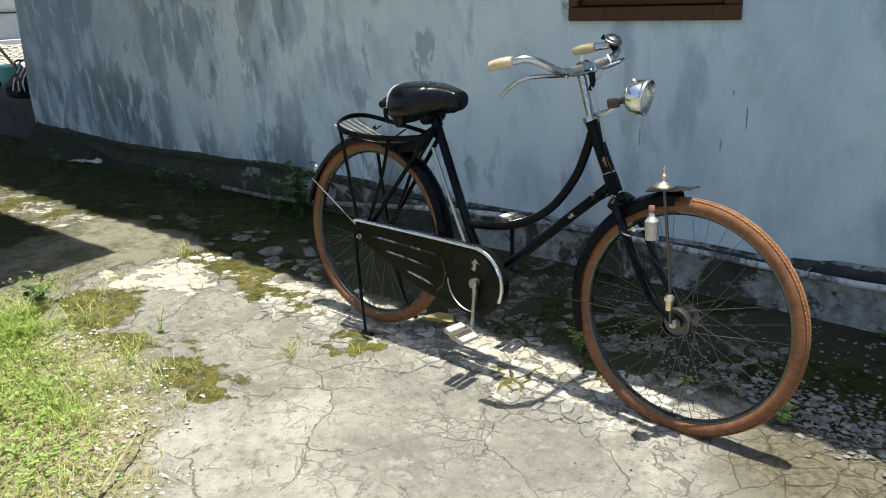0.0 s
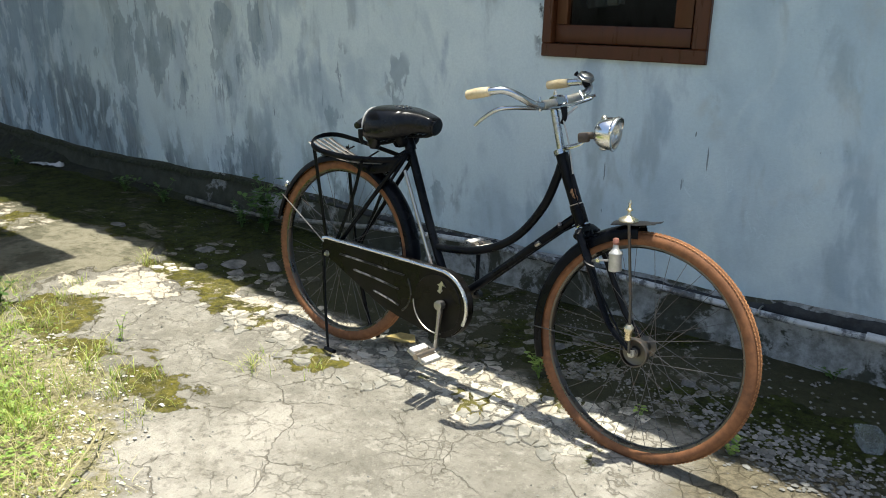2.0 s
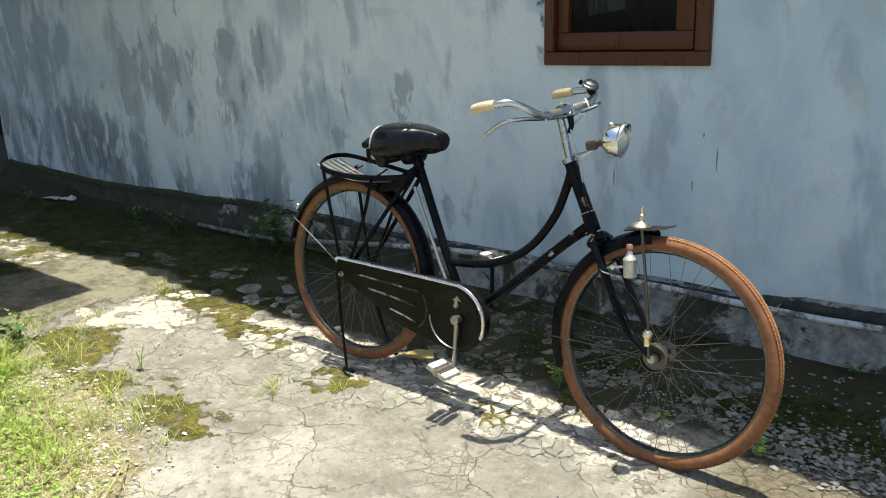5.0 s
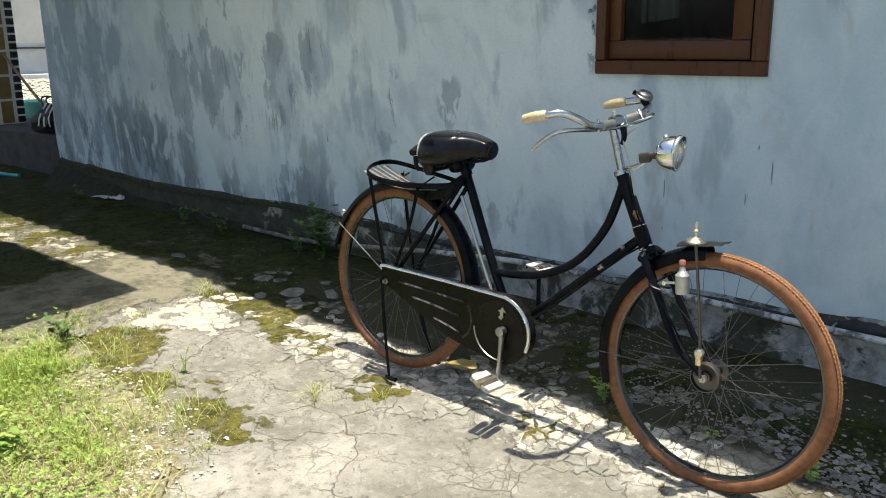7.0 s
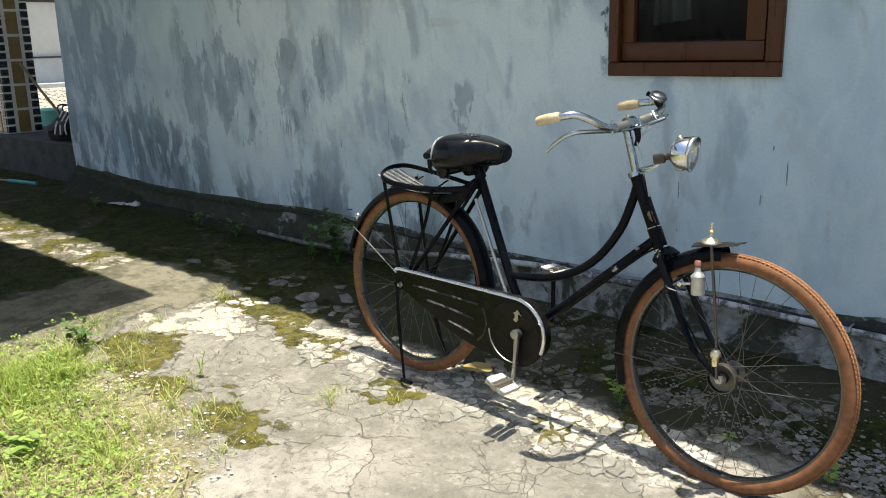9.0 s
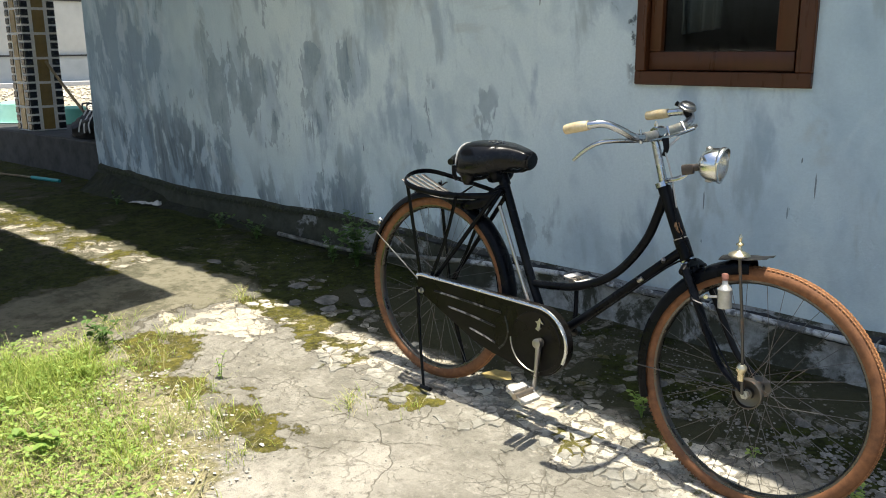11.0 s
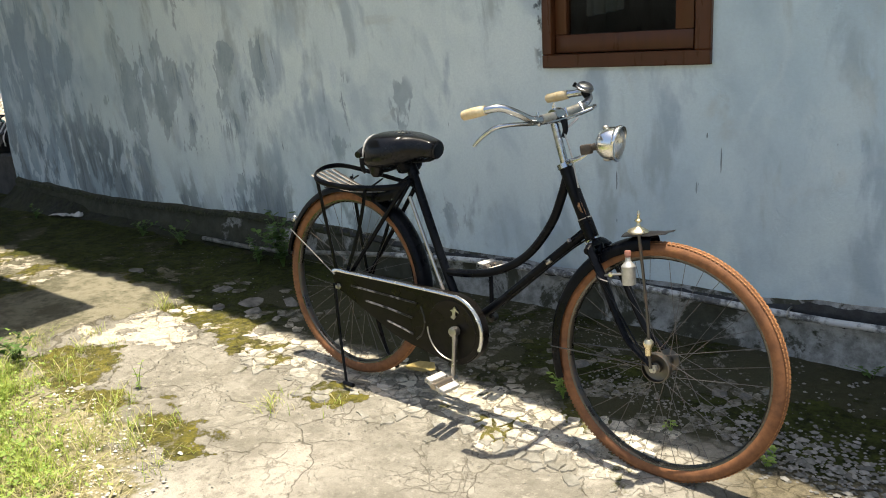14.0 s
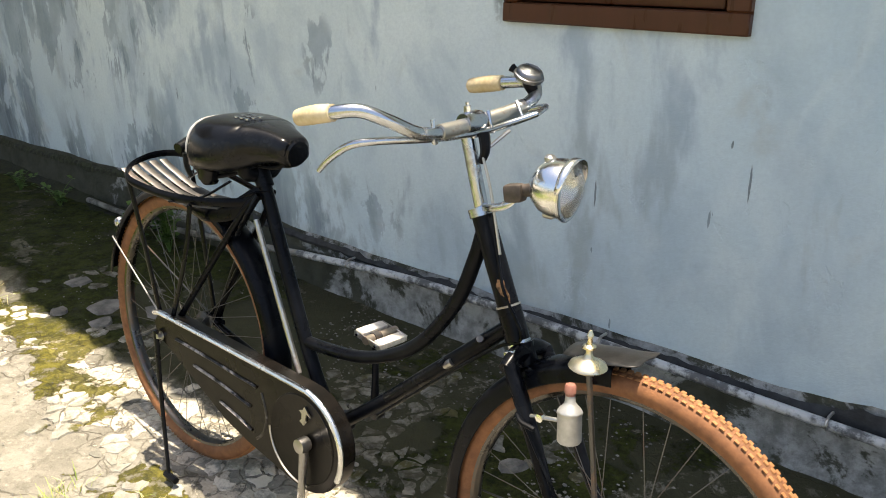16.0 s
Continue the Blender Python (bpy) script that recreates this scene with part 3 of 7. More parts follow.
BAG = plain("black_plastic_bag", (0.004, 0.004, 0.006), (0.010, 0.010, 0.014), 0.6, scale=20, bump=0.5, dist=0.01)
BAMBOO = plain("weathered_bamboo", (0.17, 0.12, 0.06), (0.32, 0.24, 0.13), 0.7, scale=18, stretch=(1, 1, 1))
TEAL = plain("teal_plastic_handle", (0.03, 0.26, 0.26), (0.06, 0.38, 0.36), 0.45, scale=20)
PAPER = plain("crumpled_wrapper", (0.45, 0.45, 0.45), (0.75, 0.75, 0.74), 0.5, scale=40, bump=0.5, dist=0.006)
ROOF = plain("grey_roof_sheet", (0.22, 0.21, 0.20), (0.34, 0.33, 0.32), 0.7, scale=6)


# ---- geometry helpers ----
def link(name, bm, mat, parent=None, label="", smooth=True):
    me = bpy.data.meshes.new(name)
    bm.to_mesh(me)
    bm.free()
    me.materials.append(mat)
    if smooth:
        me.polygons.foreach_set("use_smooth", [True] * len(me.polygons))
        me.set_sharp_from_angle(angle=radians(38))
    ob = new(name, me)
    if parent is not None:
        ob.parent = parent
    if label:
        ob["label"] = label
    return ob


def part(name, bm, mat, parent, label="", smooth=True):
    return link(name, bm, mat, parent, label, smooth)


def root(name, label, category, m=None, group="", kind=""):
    ob = new(name)
    ob.empty_display_size = 0.05
    if m is not None:
        ob.matrix_basis = m
    return tagged(ob, label, category, group, kind)


def spline(pts, n=6):
    """A smooth line through points (Catmull-Rom)."""
    P = [Vector(p) for p in pts]
    if len(P) < 3 or n < 2:
        return P
    P = [2 * P[0] - P[1]] + P + [2 * P[-1] - P[-2]]
    out = []
    for i in range(1, len(P) - 2):
        a, b, c, d = P[i - 1 : i + 3]
        for k in range(n):
            t = k / n
            out.append(0.5 * (2 * b + (c - a) * t + (2 * a - 5 * b + 4 * c - d) * t * t + (3 * b - a - 3 * c + d) * t**3))
    return out + [P[-2]]


def tube(pts, r, seg=10, n=6, bm=None, flat=None, closed=False):
    """A tube along a line; r: one radius or one at each given point; flat: (a, b) factors across the section."""
    bm = bm or bmesh.new()
    line = spline(pts, n) if not closed else [Vector(p) for p in pts]
    m = len(line)
    if isinstance(r, (int, float)):
        radii = [r] * m
    else:
        radii = [float(np.interp(i / (m - 1) * (len(r) - 1), range(len(r)), r)) for i in range(m)]
    side, rings = None, []
    for i, p in enumerate(line):
        if closed:
            d = line[(i + 1) % m] - line[i - 1]
        else:
            d = line[min(i + 1, m - 1)] - line[max(i - 1, 0)]
        d.normalize()
        if side is None:
            side = d.cross(Vector((0, 0, 1)) if abs(d.z) < 0.9 else Vector((0, 1, 0)))
        side = (side - d * side.dot(d)).normalized()
        up = side.cross(d)
        fa, fb = flat or (1, 1)
        rings.append([bm.verts.new(p + (side * math.cos(a) * fa + up * math.sin(a) * fb) * radii[i]) for a in (2 * math.pi * k / seg for k in range(seg))])
    for i in range(m if closed else m - 1):
        a, b = rings[i], rings[(i + 1) % m]
        for k in range(seg):
            bm.faces.new((a[k], a[(k + 1) % seg], b[(k + 1) % seg], b[k]))
    if not closed:
        bm.faces.new(rings[0][::-1]), bm.faces.new(rings[-1])
    return bm


def lathe(profile, seg=28, m=None, bm=None, arc=2 * math.pi):
    """Turns a profile of (radius, height) round z, then poses it by m."""
    bm = bm or bmesh.new()
    m = m or Matrix()
    rings = []
    for r, h in profile:
        if r < 1e-6:
            rings.append([bm.verts.new(m @ Vector((0, 0, h)))])
        else:
            rings.append([bm.verts.new(m @ Vector((r * math.cos(a), r * math.sin(a), h))) for a in (arc * k / seg for k in range(seg))])
    for a, b in zip(rings, rings[1:]):
        for k in range(seg):
            q = (k + 1) % seg
            if len(a) == 1 and len(b) == 1:
                continue
            if len(a) == 1:
                bm.faces.new((a[0], b[k], b[q]))
            elif len(b) == 1:
                bm.faces.new((a[k], b[0], a[q]))
            else:
                bm.faces.new((a[k], b[k], b[q], a[q]))
    bmesh.ops.recalc_face_normals(bm, faces=bm.faces)
    return bm


def box(lo, hi, bevel=0.0, m=None, bm=None, seg=1):
    bm = bm or bmesh.new()
    lo, hi = Vector(lo), Vector(hi)
    made = bmesh.ops.create_cube(bm, size=1.0)["verts"]
    for v in made:
        v.co = Vector([lo[k] + (v.co[k] + 0.5) * (hi[k] - lo[k]) for k in range(3)])
    if bevel:
        edges = list({e for v in made for e in v.link_edges})
        made = list({v for f in bmesh.ops.bevel(bm, geom=edges, offset=bevel, segments=seg, affect="EDGES", profile=0.5)["faces"] for v in f.verts} | {v for v in made if v.is_valid})
    if m is not None:
        for v in made:
            v.co = m @ v.co
    return bm


def aim(a, b):
    """A pose at a whose z axis points to b."""
    a, b = Vector(a), Vector(b)
    return Matrix.Translation(a) @ (b - a).to_track_quat("Z", "Y").to_matrix().to_4x4()


def rod(a, b, r, seg=8, bm=None):
    return tube([a, b], r, seg, 1, bm)


def extrude_outline(outline, depth, m=None, bevel=0.0):
    """A plate: an outline in x, z pushed along y from 0 to depth."""
    bm = bmesh.new()
    f = bm.faces.new([bm.verts.new((x, 0, z)) for x, z in outline])
    got = bmesh.ops.extrude_face_region(bm, geom=[f])
    bmesh.ops.translate(bm, verts=[g for g in got["geom"] if isinstance(g, bmesh.types.BMVert)], vec=(0, depth, 0))
    bmesh.ops.recalc_face_normals(bm, faces=bm.faces)
    if bevel:
        es = [e for e in bm.edges if abs(e.verts[0].co.y - e.verts[1].co.y) < 1e-6]
        bmesh.ops.bevel(bm, geom=es, offset=bevel, segments=2, affect="EDGES")
    if m is not None:
        bm.transform(m)
    return bm


# ---- the ground ----
def ground_z(x, y):
    """The yard falls a little along the wall and away from it."""
    cx, cy = min(max(x, -5.2), 4.0), min(max(y, -4.5), 0.6)
    return -0.0263 * cx + 0.0538 * (cy + 1.2) + (0.06 * min(max(-5.6 - x, 0), 6.0) if y > 0.2 else 0.0)


def build_ground():
    xs = sorted({round(v, 3) for v in list(np.linspace(-400, -30, 8)) + list(np.linspace(-30, -6, 13)) + list(np.linspace(-6, -2.5, 29)) + list(np.linspace(-2.5, 2.5, 301)) + list(np.linspace(2.5, 8, 12)) + list(np.linspace(8, 400, 10))})
    ys = sorted({round(v, 3) for v in list(np.linspace(-400, -12, 8)) + list(np.linspace(-12, -3, 10)) + list(np.linspace(-3, -1.5, 61)) + list(np.linspace(-1.5, 0.2, 103)) + list(np.linspace(0.2, 12, 13)) + list(np.linspace(12, 400, 8))})
    verts, faces = [], []
    for y in ys:
        for x in xs:
            h = ground_z(x, y)
            if -3 < x < 2.6 and -3 < y < 0.2:
                h += 0.006 * noise.noise((x * 3, y * 3, 0)) + 0.003 * noise.noise((x * 9, y * 9, 4)) + 0.0022 * noise.noise((x * 26, y * 26, 7))
                if x < -1.40:
                    h += 0.010 * min((-1.40 - x) / 0.02, 1.0) * (y < -0.6)
            verts.append((x, y, h))
    w = len(xs)
    for j in range(len(ys) - 1):
        for i in range(w - 1):
            faces.append((j * w + i, j * w + i + 1, (j + 1) * w + i + 1, (j + 1) * w + i))
    me = bpy.data.meshes.new("ground")
    me.from_pydata(verts, [], faces)
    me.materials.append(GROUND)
    me.polygons.foreach_set("use_smooth", [True] * len(faces))
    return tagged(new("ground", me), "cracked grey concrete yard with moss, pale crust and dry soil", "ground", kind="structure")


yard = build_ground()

# ---- the house wall, window, plinth, eave ----
CORNER, WALL_TOP = -4.33, 2.95
WX0, WX1, WZ0, WZ1 = 0.236, 0.911, 1.049, 2.02


def wall_bottom(x):
    """The ragged lower edge of the render over the plinth."""
    base = float(np.interp(x, (-4.4, -4.0, -2.9, -1.5, -0.25, 0.8, 1.12, 1.28, 1.5, 6), (0.345, 0.325, 0.27, 0.29, 0.235, 0.213, 0.206, 0.226, 0.230, 0.22)))
    return base + 0.010 * noise.noise((x * 5.0, 1.3, 0)) + 0.006 * noise.noise((x * 19, 4.1, 0))


def build_wall():
    bm = bmesh.new()
    xs = sorted({round(float(v), 4) for v in np.linspace(CORNER, 6.0, 208)} | {WX0, WX1})
    cols = []
    for x in xs:
        zs = [wall_bottom(x), 0.55, 0.8, WZ0, 1.5, WZ1, WALL_TOP]
        cols.append([bm.verts.new((x, 0.004 * noise.noise((x * 1.6, z * 1.6, 2)) + (0.012 if k == 0 else 0), z)) for k, z in enumerate(zs)])
    for i, (a, b) in enumerate(zip(cols, cols[1:])):
        for k in range(len(a) - 1):
            if WX0 - 1e-4 <= xs[i] < WX1 - 1e-4 and k in (3, 4):
                continue
            bm.faces.new((a[k], b[k], b[k + 1], a[k + 1]))
    got = bmesh.ops.extrude_face_region(bm, geom=list(bm.faces))
    for v in got["geom"]:
        if isinstance(v, bmesh.types.BMVert):
            v.co.y = 0.14
    bmesh.ops.recalc_face_normals(bm, faces=bm.faces)
    tagged(link("wall_south", bm, WALL), "weathered pale blue limewashed house wall with dark streaks", "wall", kind="structure")
    # the side and back walls close the house
    for name, lo, hi in (("wall_west", (CORNER, 0.145, 0.1), (CORNER + 0.14, 5.0, WALL_TOP)), ("wall_north", (CORNER, 5.0, 0.1), (6.0, 5.14, WALL_TOP)), ("wall_east", (6.003, 0.0, 0.0), (6.14, 5.14, WALL_TOP))):
        tagged(link(name, box(lo, hi), WALL, smooth=False), "plain blue limewashed house wall", "wall", kind="structure")
    tagged(link("ceiling", box((CORNER, 0.15, WALL_TOP - 0.12), (6.0, 5.0, WALL_TOP - 0.02)), DARK_ROOM, smooth=False), "plain near-black ceiling of the unseen room", "ceiling", kind="structure")
    tagged(link("floor", box((CORNER + 0.15, 0.15, 0.12), (6.0, 5.0, 0.2)), DARK_ROOM, smooth=False), "plain near-black floor of the unseen room", "floor", kind="structure")


def build_plinth():
    bm = bmesh.new()
    xs = np.linspace(CORNER + 0.02, 6.0, 150)
    rows = []
    for x in xs:
        x = float(x)
        top = wall_bottom(x) + 0.03
        g = ground_z(x, 0.0) - 0.08
        jut = 0.010 * noise.noise((x * 4, 0, 7)) + 0.006 * noise.noise((x * 15, 0, 3))
        row = []
        for k, z in enumerate((g, ground_z(x, 0) + 0.02, (ground_z(x, 0) + top) / 2, top - 0.04, top)):
            y = (-0.035, -0.022, -0.012, -0.004, 0.02)[k] + jut * (1, 1, 0.7, 0.6, 0.2)[k]
            row.append(bm.verts.new((x, y, z)))
        row.append(bm.verts.new((x, 0.13, top))), row.append(bm.verts.new((x, 0.13, g)))
        rows.append(row)
    for a, b in zip(rows, rows[1:]):
        for k in range(len(a)):
            q = (k + 1) % len(a)
            bm.faces.new((a[k], b[k], b[q], a[q]))
    bm.faces.new(rows[0]), bm.faces.new(rows[-1][::-1])
    bmesh.ops.recalc_face_normals(bm, faces=bm.faces)
    tagged(link("wall_plinth", bm, PLINTH), "rough grey cement plinth stained with moss under the wall", "plinth", kind="structure")
    # black strip in the gap between render and plinth, deep and ragged at the lower end of the wall
    bm = bmesh.new()
    prev = None
    for x in np.linspace(-1.2, 6.0, 420):
        x = float(x)
        b = wall_bottom(x)
        w = 0.014 + 0.010 * noise.noise((x * 6, 9, 0)) + float(np.interp(x, (-0.2, 0.9, 1.2, 1.5), (0.004, 0.010, 0.030, 0.050))) + 0.010 * noise.noise((x * 27, 3, 0))
        up = 0.006 + 0.010 * noise.noise((x * 9, 0, 0)) + 0.008 * noise.noise((x * 31, 0, 5))
        ring = [bm.verts.new(q) for q in ((x, -0.004, b + up), (x, -0.016 + 0.005 * noise.noise((x * 40, 1, 1)), b - w * 0.45), (x, -0.011, b - w), (x, 0.012, b - w))]
        if prev:
            for k in range(3):
                bm.faces.new((prev[k], ring[k], ring[k + 1], prev[k + 1]))
        prev = ring
    bmesh.ops.recalc_face_normals(bm, faces=bm.faces)
    tagged(link("gap_strip", bm, RENDER_EDGE), "ragged black strip along the foot of the wall", "trim", kind="structure")
    # a fringe of dark moss grows in the same joint towards the corner
    bm = bmesh.new()
    prev = None
    for x in np.linspace(CORNER + 0.03, -0.9, 620):
        x = float(x)
        b = wall_bottom(x)
        tuft = max(0.0, noise.noise((x * 4.3, 2, 8)) + 0.15)
        up = 0.004 + 0.030 * tuft * abs(noise.noise((x * 47, 6, 1))) + 0.012 * max(0.0, noise.noise((x * 19, 3, 3)))
        w = 0.016 + 0.020 * abs(noise.noise((x * 5, 4, 4))) + 0.010 * abs(noise.noise((x * 33, 1, 2)))
        ring = [bm.verts.new(q) for q in ((x, -0.003, b + up), (x, -0.014 - 0.010 * abs(noise.noise((x * 25, 0, 6))), b - w * 0.3), (x, -0.020, b - w), (x, 0.008, b - w - 0.004))]
        if prev:
            for k in range(3):
                bm.faces.new((prev[k], ring[k], ring[k + 1], prev[k + 1]))
        prev = ring
    bmesh.ops.recalc_face_normals(bm, faces=bm.faces)
    tagged(link("moss_fringe", bm, DARK_MOSS, smooth=False), "dark moss fringe growing in the joint under the render", "moss", kind="stuff")


def build_bank():
    """Earth and moss heaped against the plinth towards the corner."""
    bm = bmesh.new()
    prev = None
    for x in np.linspace(CORNER + 0.02, -1.25, 210):
        x = float(x)
        g = ground_z(x, -0.1)
        top = wall_bottom(x) - 0.012
        f = float(np.interp(x, (-4.4, -3.5, -3.3, -2.4, -1.25), (0.80, 0.62, 0.30, 0.20, 0.06))) * (1 + 0.35 * noise.noise((x * 3.3, 5, 0)))
        reach = 0.08 + 0.12 * f + 0.04 * noise.noise((x * 6, 1, 0))
        ring = []
        for k in range(7):
            t = k / 6
            y = -0.02 - reach * t
            z = g + (top - g) * min(f, 1.0) * (1 - t) ** 1.4 + 0.010 * noise.noise((x * 14, t * 5, 2)) * (0.3 + f) - 0.012 * t
            ring.append(bm.verts.new((x, y, z)))
        ring.append(bm.verts.new((x, -0.02 - reach, g - 0.05)))
        if prev:
            for k in range(7):
                bm.faces.new((prev[k], prev[k + 1], ring[k + 1], ring[k]))
        prev = ring
    bmesh.ops.recalc_face_normals(bm, faces=bm.faces)
    tagged(link("moss_bank", bm, BANK), "bank of dark earth and moss heaped against the plinth", "moss", kind="stuff")


def build_pipe():
    pts = [(-2.02, -0.075, 0.150), (-1.5, -0.070, 0.140), (-1.0, -0.062, 0.172), (-0.6, -0.055, 0.200), (-0.1, -0.045, 0.228), (0.25, -0.043, 0.226), (0.6, -0.045, 0.218), (1.03, -0.045, 0.200), (1.35, -0.046, 0.190), (1.55, -0.046, 0.190), (2.4, -0.046, 0.18), (5.5, -0.046, 0.12)]
    pipe = root("water_pipe", "thin water pipe spattered with pale paint along the plinth", "pipe", kind="structure")
    part("pipe_run", tube(pts[3:], 0.0128, 12, 8), PIPE, pipe)
    part("pipe_run", tube([(x, y, z - 0.010 * min(1.0, (-0.6 - x) / 0.5)) for x, y, z in pts[:4]], 0.0122, 12, 8), OLD_PIPE, pipe, "dull old end of the pipe half sunk in moss")
    part("sleeve", tube([(1.575, -0.046, 0.1935), (1.62, -0.046, 0.1925), (1.665, -0.046, 0.1915)], [0.0165, 0.0160, 0.0165], 14, 3), SLEEVE, pipe, "pale plastic pipe sleeve")
    for x in (-1.6, -0.35, 0.62, 1.22):
        y, z = float(np.interp(x, [p[0] for p in pts], [p[1] for p in pts])), float(np.interp(x, [p[0] for p in pts], [p[2] for p in pts]))
        part("clip", tube([(x, y, z - 0.016), (x, y - 0.014, z), (x, y, z + 0.016), (x + 0.002, y + 0.03, z + 0.018)], 0.004, 6, 4), DULL, pipe)


def build_window():
    win = root("window_1", "varnished reddish wooden window with dark glass", "window", kind="structure")
    fw, fl, fr = 0.052, 0.044, 0.058
    y0, y1 = -0.022, 0.10
    frame_bits = [((WX0, y0, WZ0), (WX1, y1, WZ0 + fw)), ((WX0, y0, WZ1 - fw), (WX1, y1, WZ1)), ((WX0, y0, WZ0 + fw), (WX0 + fl, y1, WZ1 - fw)), ((WX1 - fr, y0, WZ0 + fw), (WX1, y1, WZ1 - fw))]
    for lo, hi in frame_bits:
        part("window_frame", box(lo, hi, 0.004), WOOD, win)
    sx0, sx1, sz0, sz1 = WX0 + fl + 0.003, WX1 - fr - 0.011, WZ0 + fw + 0.003, WZ1 - fw - 0.003
    sw, sl, s0, s1 = 0.070, 0.050, 0.002, 0.045
    sash = root("sash", "", "")
    sash.parent = win
    for key in ("label", "category", "group", "kind"):
        if key in sash:
            del sash[key]
    for lo, hi in (((sx0, s0, sz0), (sx1, s1, sz0 + sw)), ((sx0, s0, sz1 - sw), (sx1, s1, sz1)), ((sx0, s0, sz0 + sw), (sx0 + sl, s1, sz1 - sw)), ((sx1 - sw, s0, sz0 + sw), (sx1, s1, sz1 - sw))):
        part("sash_rail", box(lo, hi, 0.006, seg=2), WOOD, sash)
    pane = part("pane", box((sx0 + sl - 0.006, 0.026, sz0 + sw - 0.006), (sx1 - sw + 0.006, 0.030, sz1 - sw + 0.006)), PANE, sash, smooth=False)
    pane.visible_shadow = False
    # a curtain hangs inside
    bm = bmesh.new()
    prev = None
    for k in range(31):
        u = k / 30
        x = sx0 + 0.05 + 0.16 * u
        y = 0.17 + 0.018 * math.sin(u * 19)
        col = [bm.verts.new((x, y, 1.24 + 0.02 * u)), bm.verts.new((x, y, 1.6)), bm.verts.new((x - 0.02 * u, y, 2.1))]
        if prev:
            bm.faces.new((prev[0], col[0], col[1], prev[1])), bm.faces.new((prev[1], col[1], col[2], prev[2]))
        prev = col
    c = link("curtain", bm, CURTAIN)
    so = c.modifiers.new("thick", "SOLIDIFY")
    so.thickness = 0.003
    tagged(c, "beige curtain gathered behind the window glass", "curtain")


def build_roof():
    """The eave over the wall, seen only by its shade; edge set to match it."""
    bm = bmesh.new()
    prev = None
    for x in np.linspace(-6.3, 6.6, 360):
        x = float(x)
        edge = -0.722 - 0.018 * x + 0.014 * math.sin(x * 41) + 0.02 * noise.noise((x * 1.3, 0, 0))
        z = 2.74
        ring = [bm.verts.new(q) for q in ((x, edge, z), (x, edge, z + 0.03), (x, 5.6, z + 1.0), (x, 5.6, z + 0.97))]
        if prev:
            for k in range(4):
                bm.faces.new((prev[k], ring[k], ring[(k + 1) % 4], prev[(k + 1) % 4]))
        prev = ring
    bmesh.ops.recalc_face_normals(bm, faces=bm.faces)
    tagged(link("roof", bm, ROOF), "grey sheet roof whose eave shades the wall", "roof", kind="structure")


build_wall(), build_plinth(), build_bank(), build_pipe(), build_window(), build_roof()


# unseen sheet added to cast the yard's second shade; its posts are made up
def build_shade_canopy():
    can = root("canopy", "unseen sheet on posts, added to cast shade on the yard", "canopy", kind="structure")
    part("shade_sheet", box((-6.2, -4.2, 2.60), (-1.485, -0.965, 2.64)), ROOF, can, smooth=False)
    for x, y in ((-1.56, -4.1), (-6.0, -4.1), (-6.0, -1.1)):
        part("post", box((x - 0.04, y - 0.04, ground_z(x, y) - 0.05), (x + 0.04, y + 0.04, 2.6)), DULL, can, smooth=False)


build_shade_canopy()

# ---- the bicycle ----
# its own axes: u forward from the rear axle, v towards the wall, w up from the ground
BIKE = pose(0, -0.908, 0.0157) @ pose(0, 0, 0, 0, 0, -2.3) @ pose(0, 0, 0, 0, 1.5, 0) @ pose(0, 0, 0, -2.9, 0, 0)
REAR, FRONT, RADIUS = Vector((-0.034, 0.0, 0.345)), Vector((1.141, -0.010, 0.321)), 0.330
BB = Vector((0.478, 0.0, 0.293))
STEER_DEG = -0.5


def tyre_section(bm, c, m, R, r, a0=0.0, a1=2 * math.pi, seg=72, sec=12, wide=1.0):
    """A stretch of tyre: a ring of round section about the y axis of m, at c."""
    rings = []
    full = a1 - a0 > 6.28
    count = seg if full else seg + 1
    for i in range(count):
        a = a0 + (a1 - a0) * i / seg
        ring = []
        for k in range(sec):
            b = 2 * math.pi * k / sec
            q = R + r * math.cos(b)
            ring.append(bm.verts.new(m @ (c + Vector((q * math.cos(a), wide * r * math.sin(b), q * math.sin(a))))))
        rings.append(ring)
    for i in range(count if full else count - 1):
        a, b = rings[i], rings[(i + 1) % count]
        for k in range(sec):
            bm.faces.new((a[k], a[(k + 1) % sec], b[(k + 1) % sec], b[k]))
    bmesh.ops.recalc_face_normals(bm, faces=bm.faces)
    return bm


def ring_band(c, m, profile, seg=72, a0=0.0, a1=2 * math.pi):
    """A band round the y axis: profile of (radius, y), open or closed by its own points."""
    bm = bmesh.new()
    full = a1 - a0 > 6.28
    count = seg if full else seg + 1
    rings = []
    for i in range(count):
        a = a0 + (a1 - a0) * i / seg
        rings.append([bm.verts.new(m @ (c + Vector((r * math.cos(a), y, r * math.sin(a))))) for r, y in profile])
    n = len(profile)
    for i in range(count if full else count - 1):
        a, b = rings[i], rings[(i + 1) % count]
        for k in range(n):
            bm.faces.new((a[k], a[(k + 1) % n], b[(k + 1) % n], b[k]))
    if not full:
        bm.faces.new(rings[0][::-1]), bm.faces.new(rings[-1])
    bmesh.ops.recalc_face_normals(bm, faces=bm.faces)
    return bm


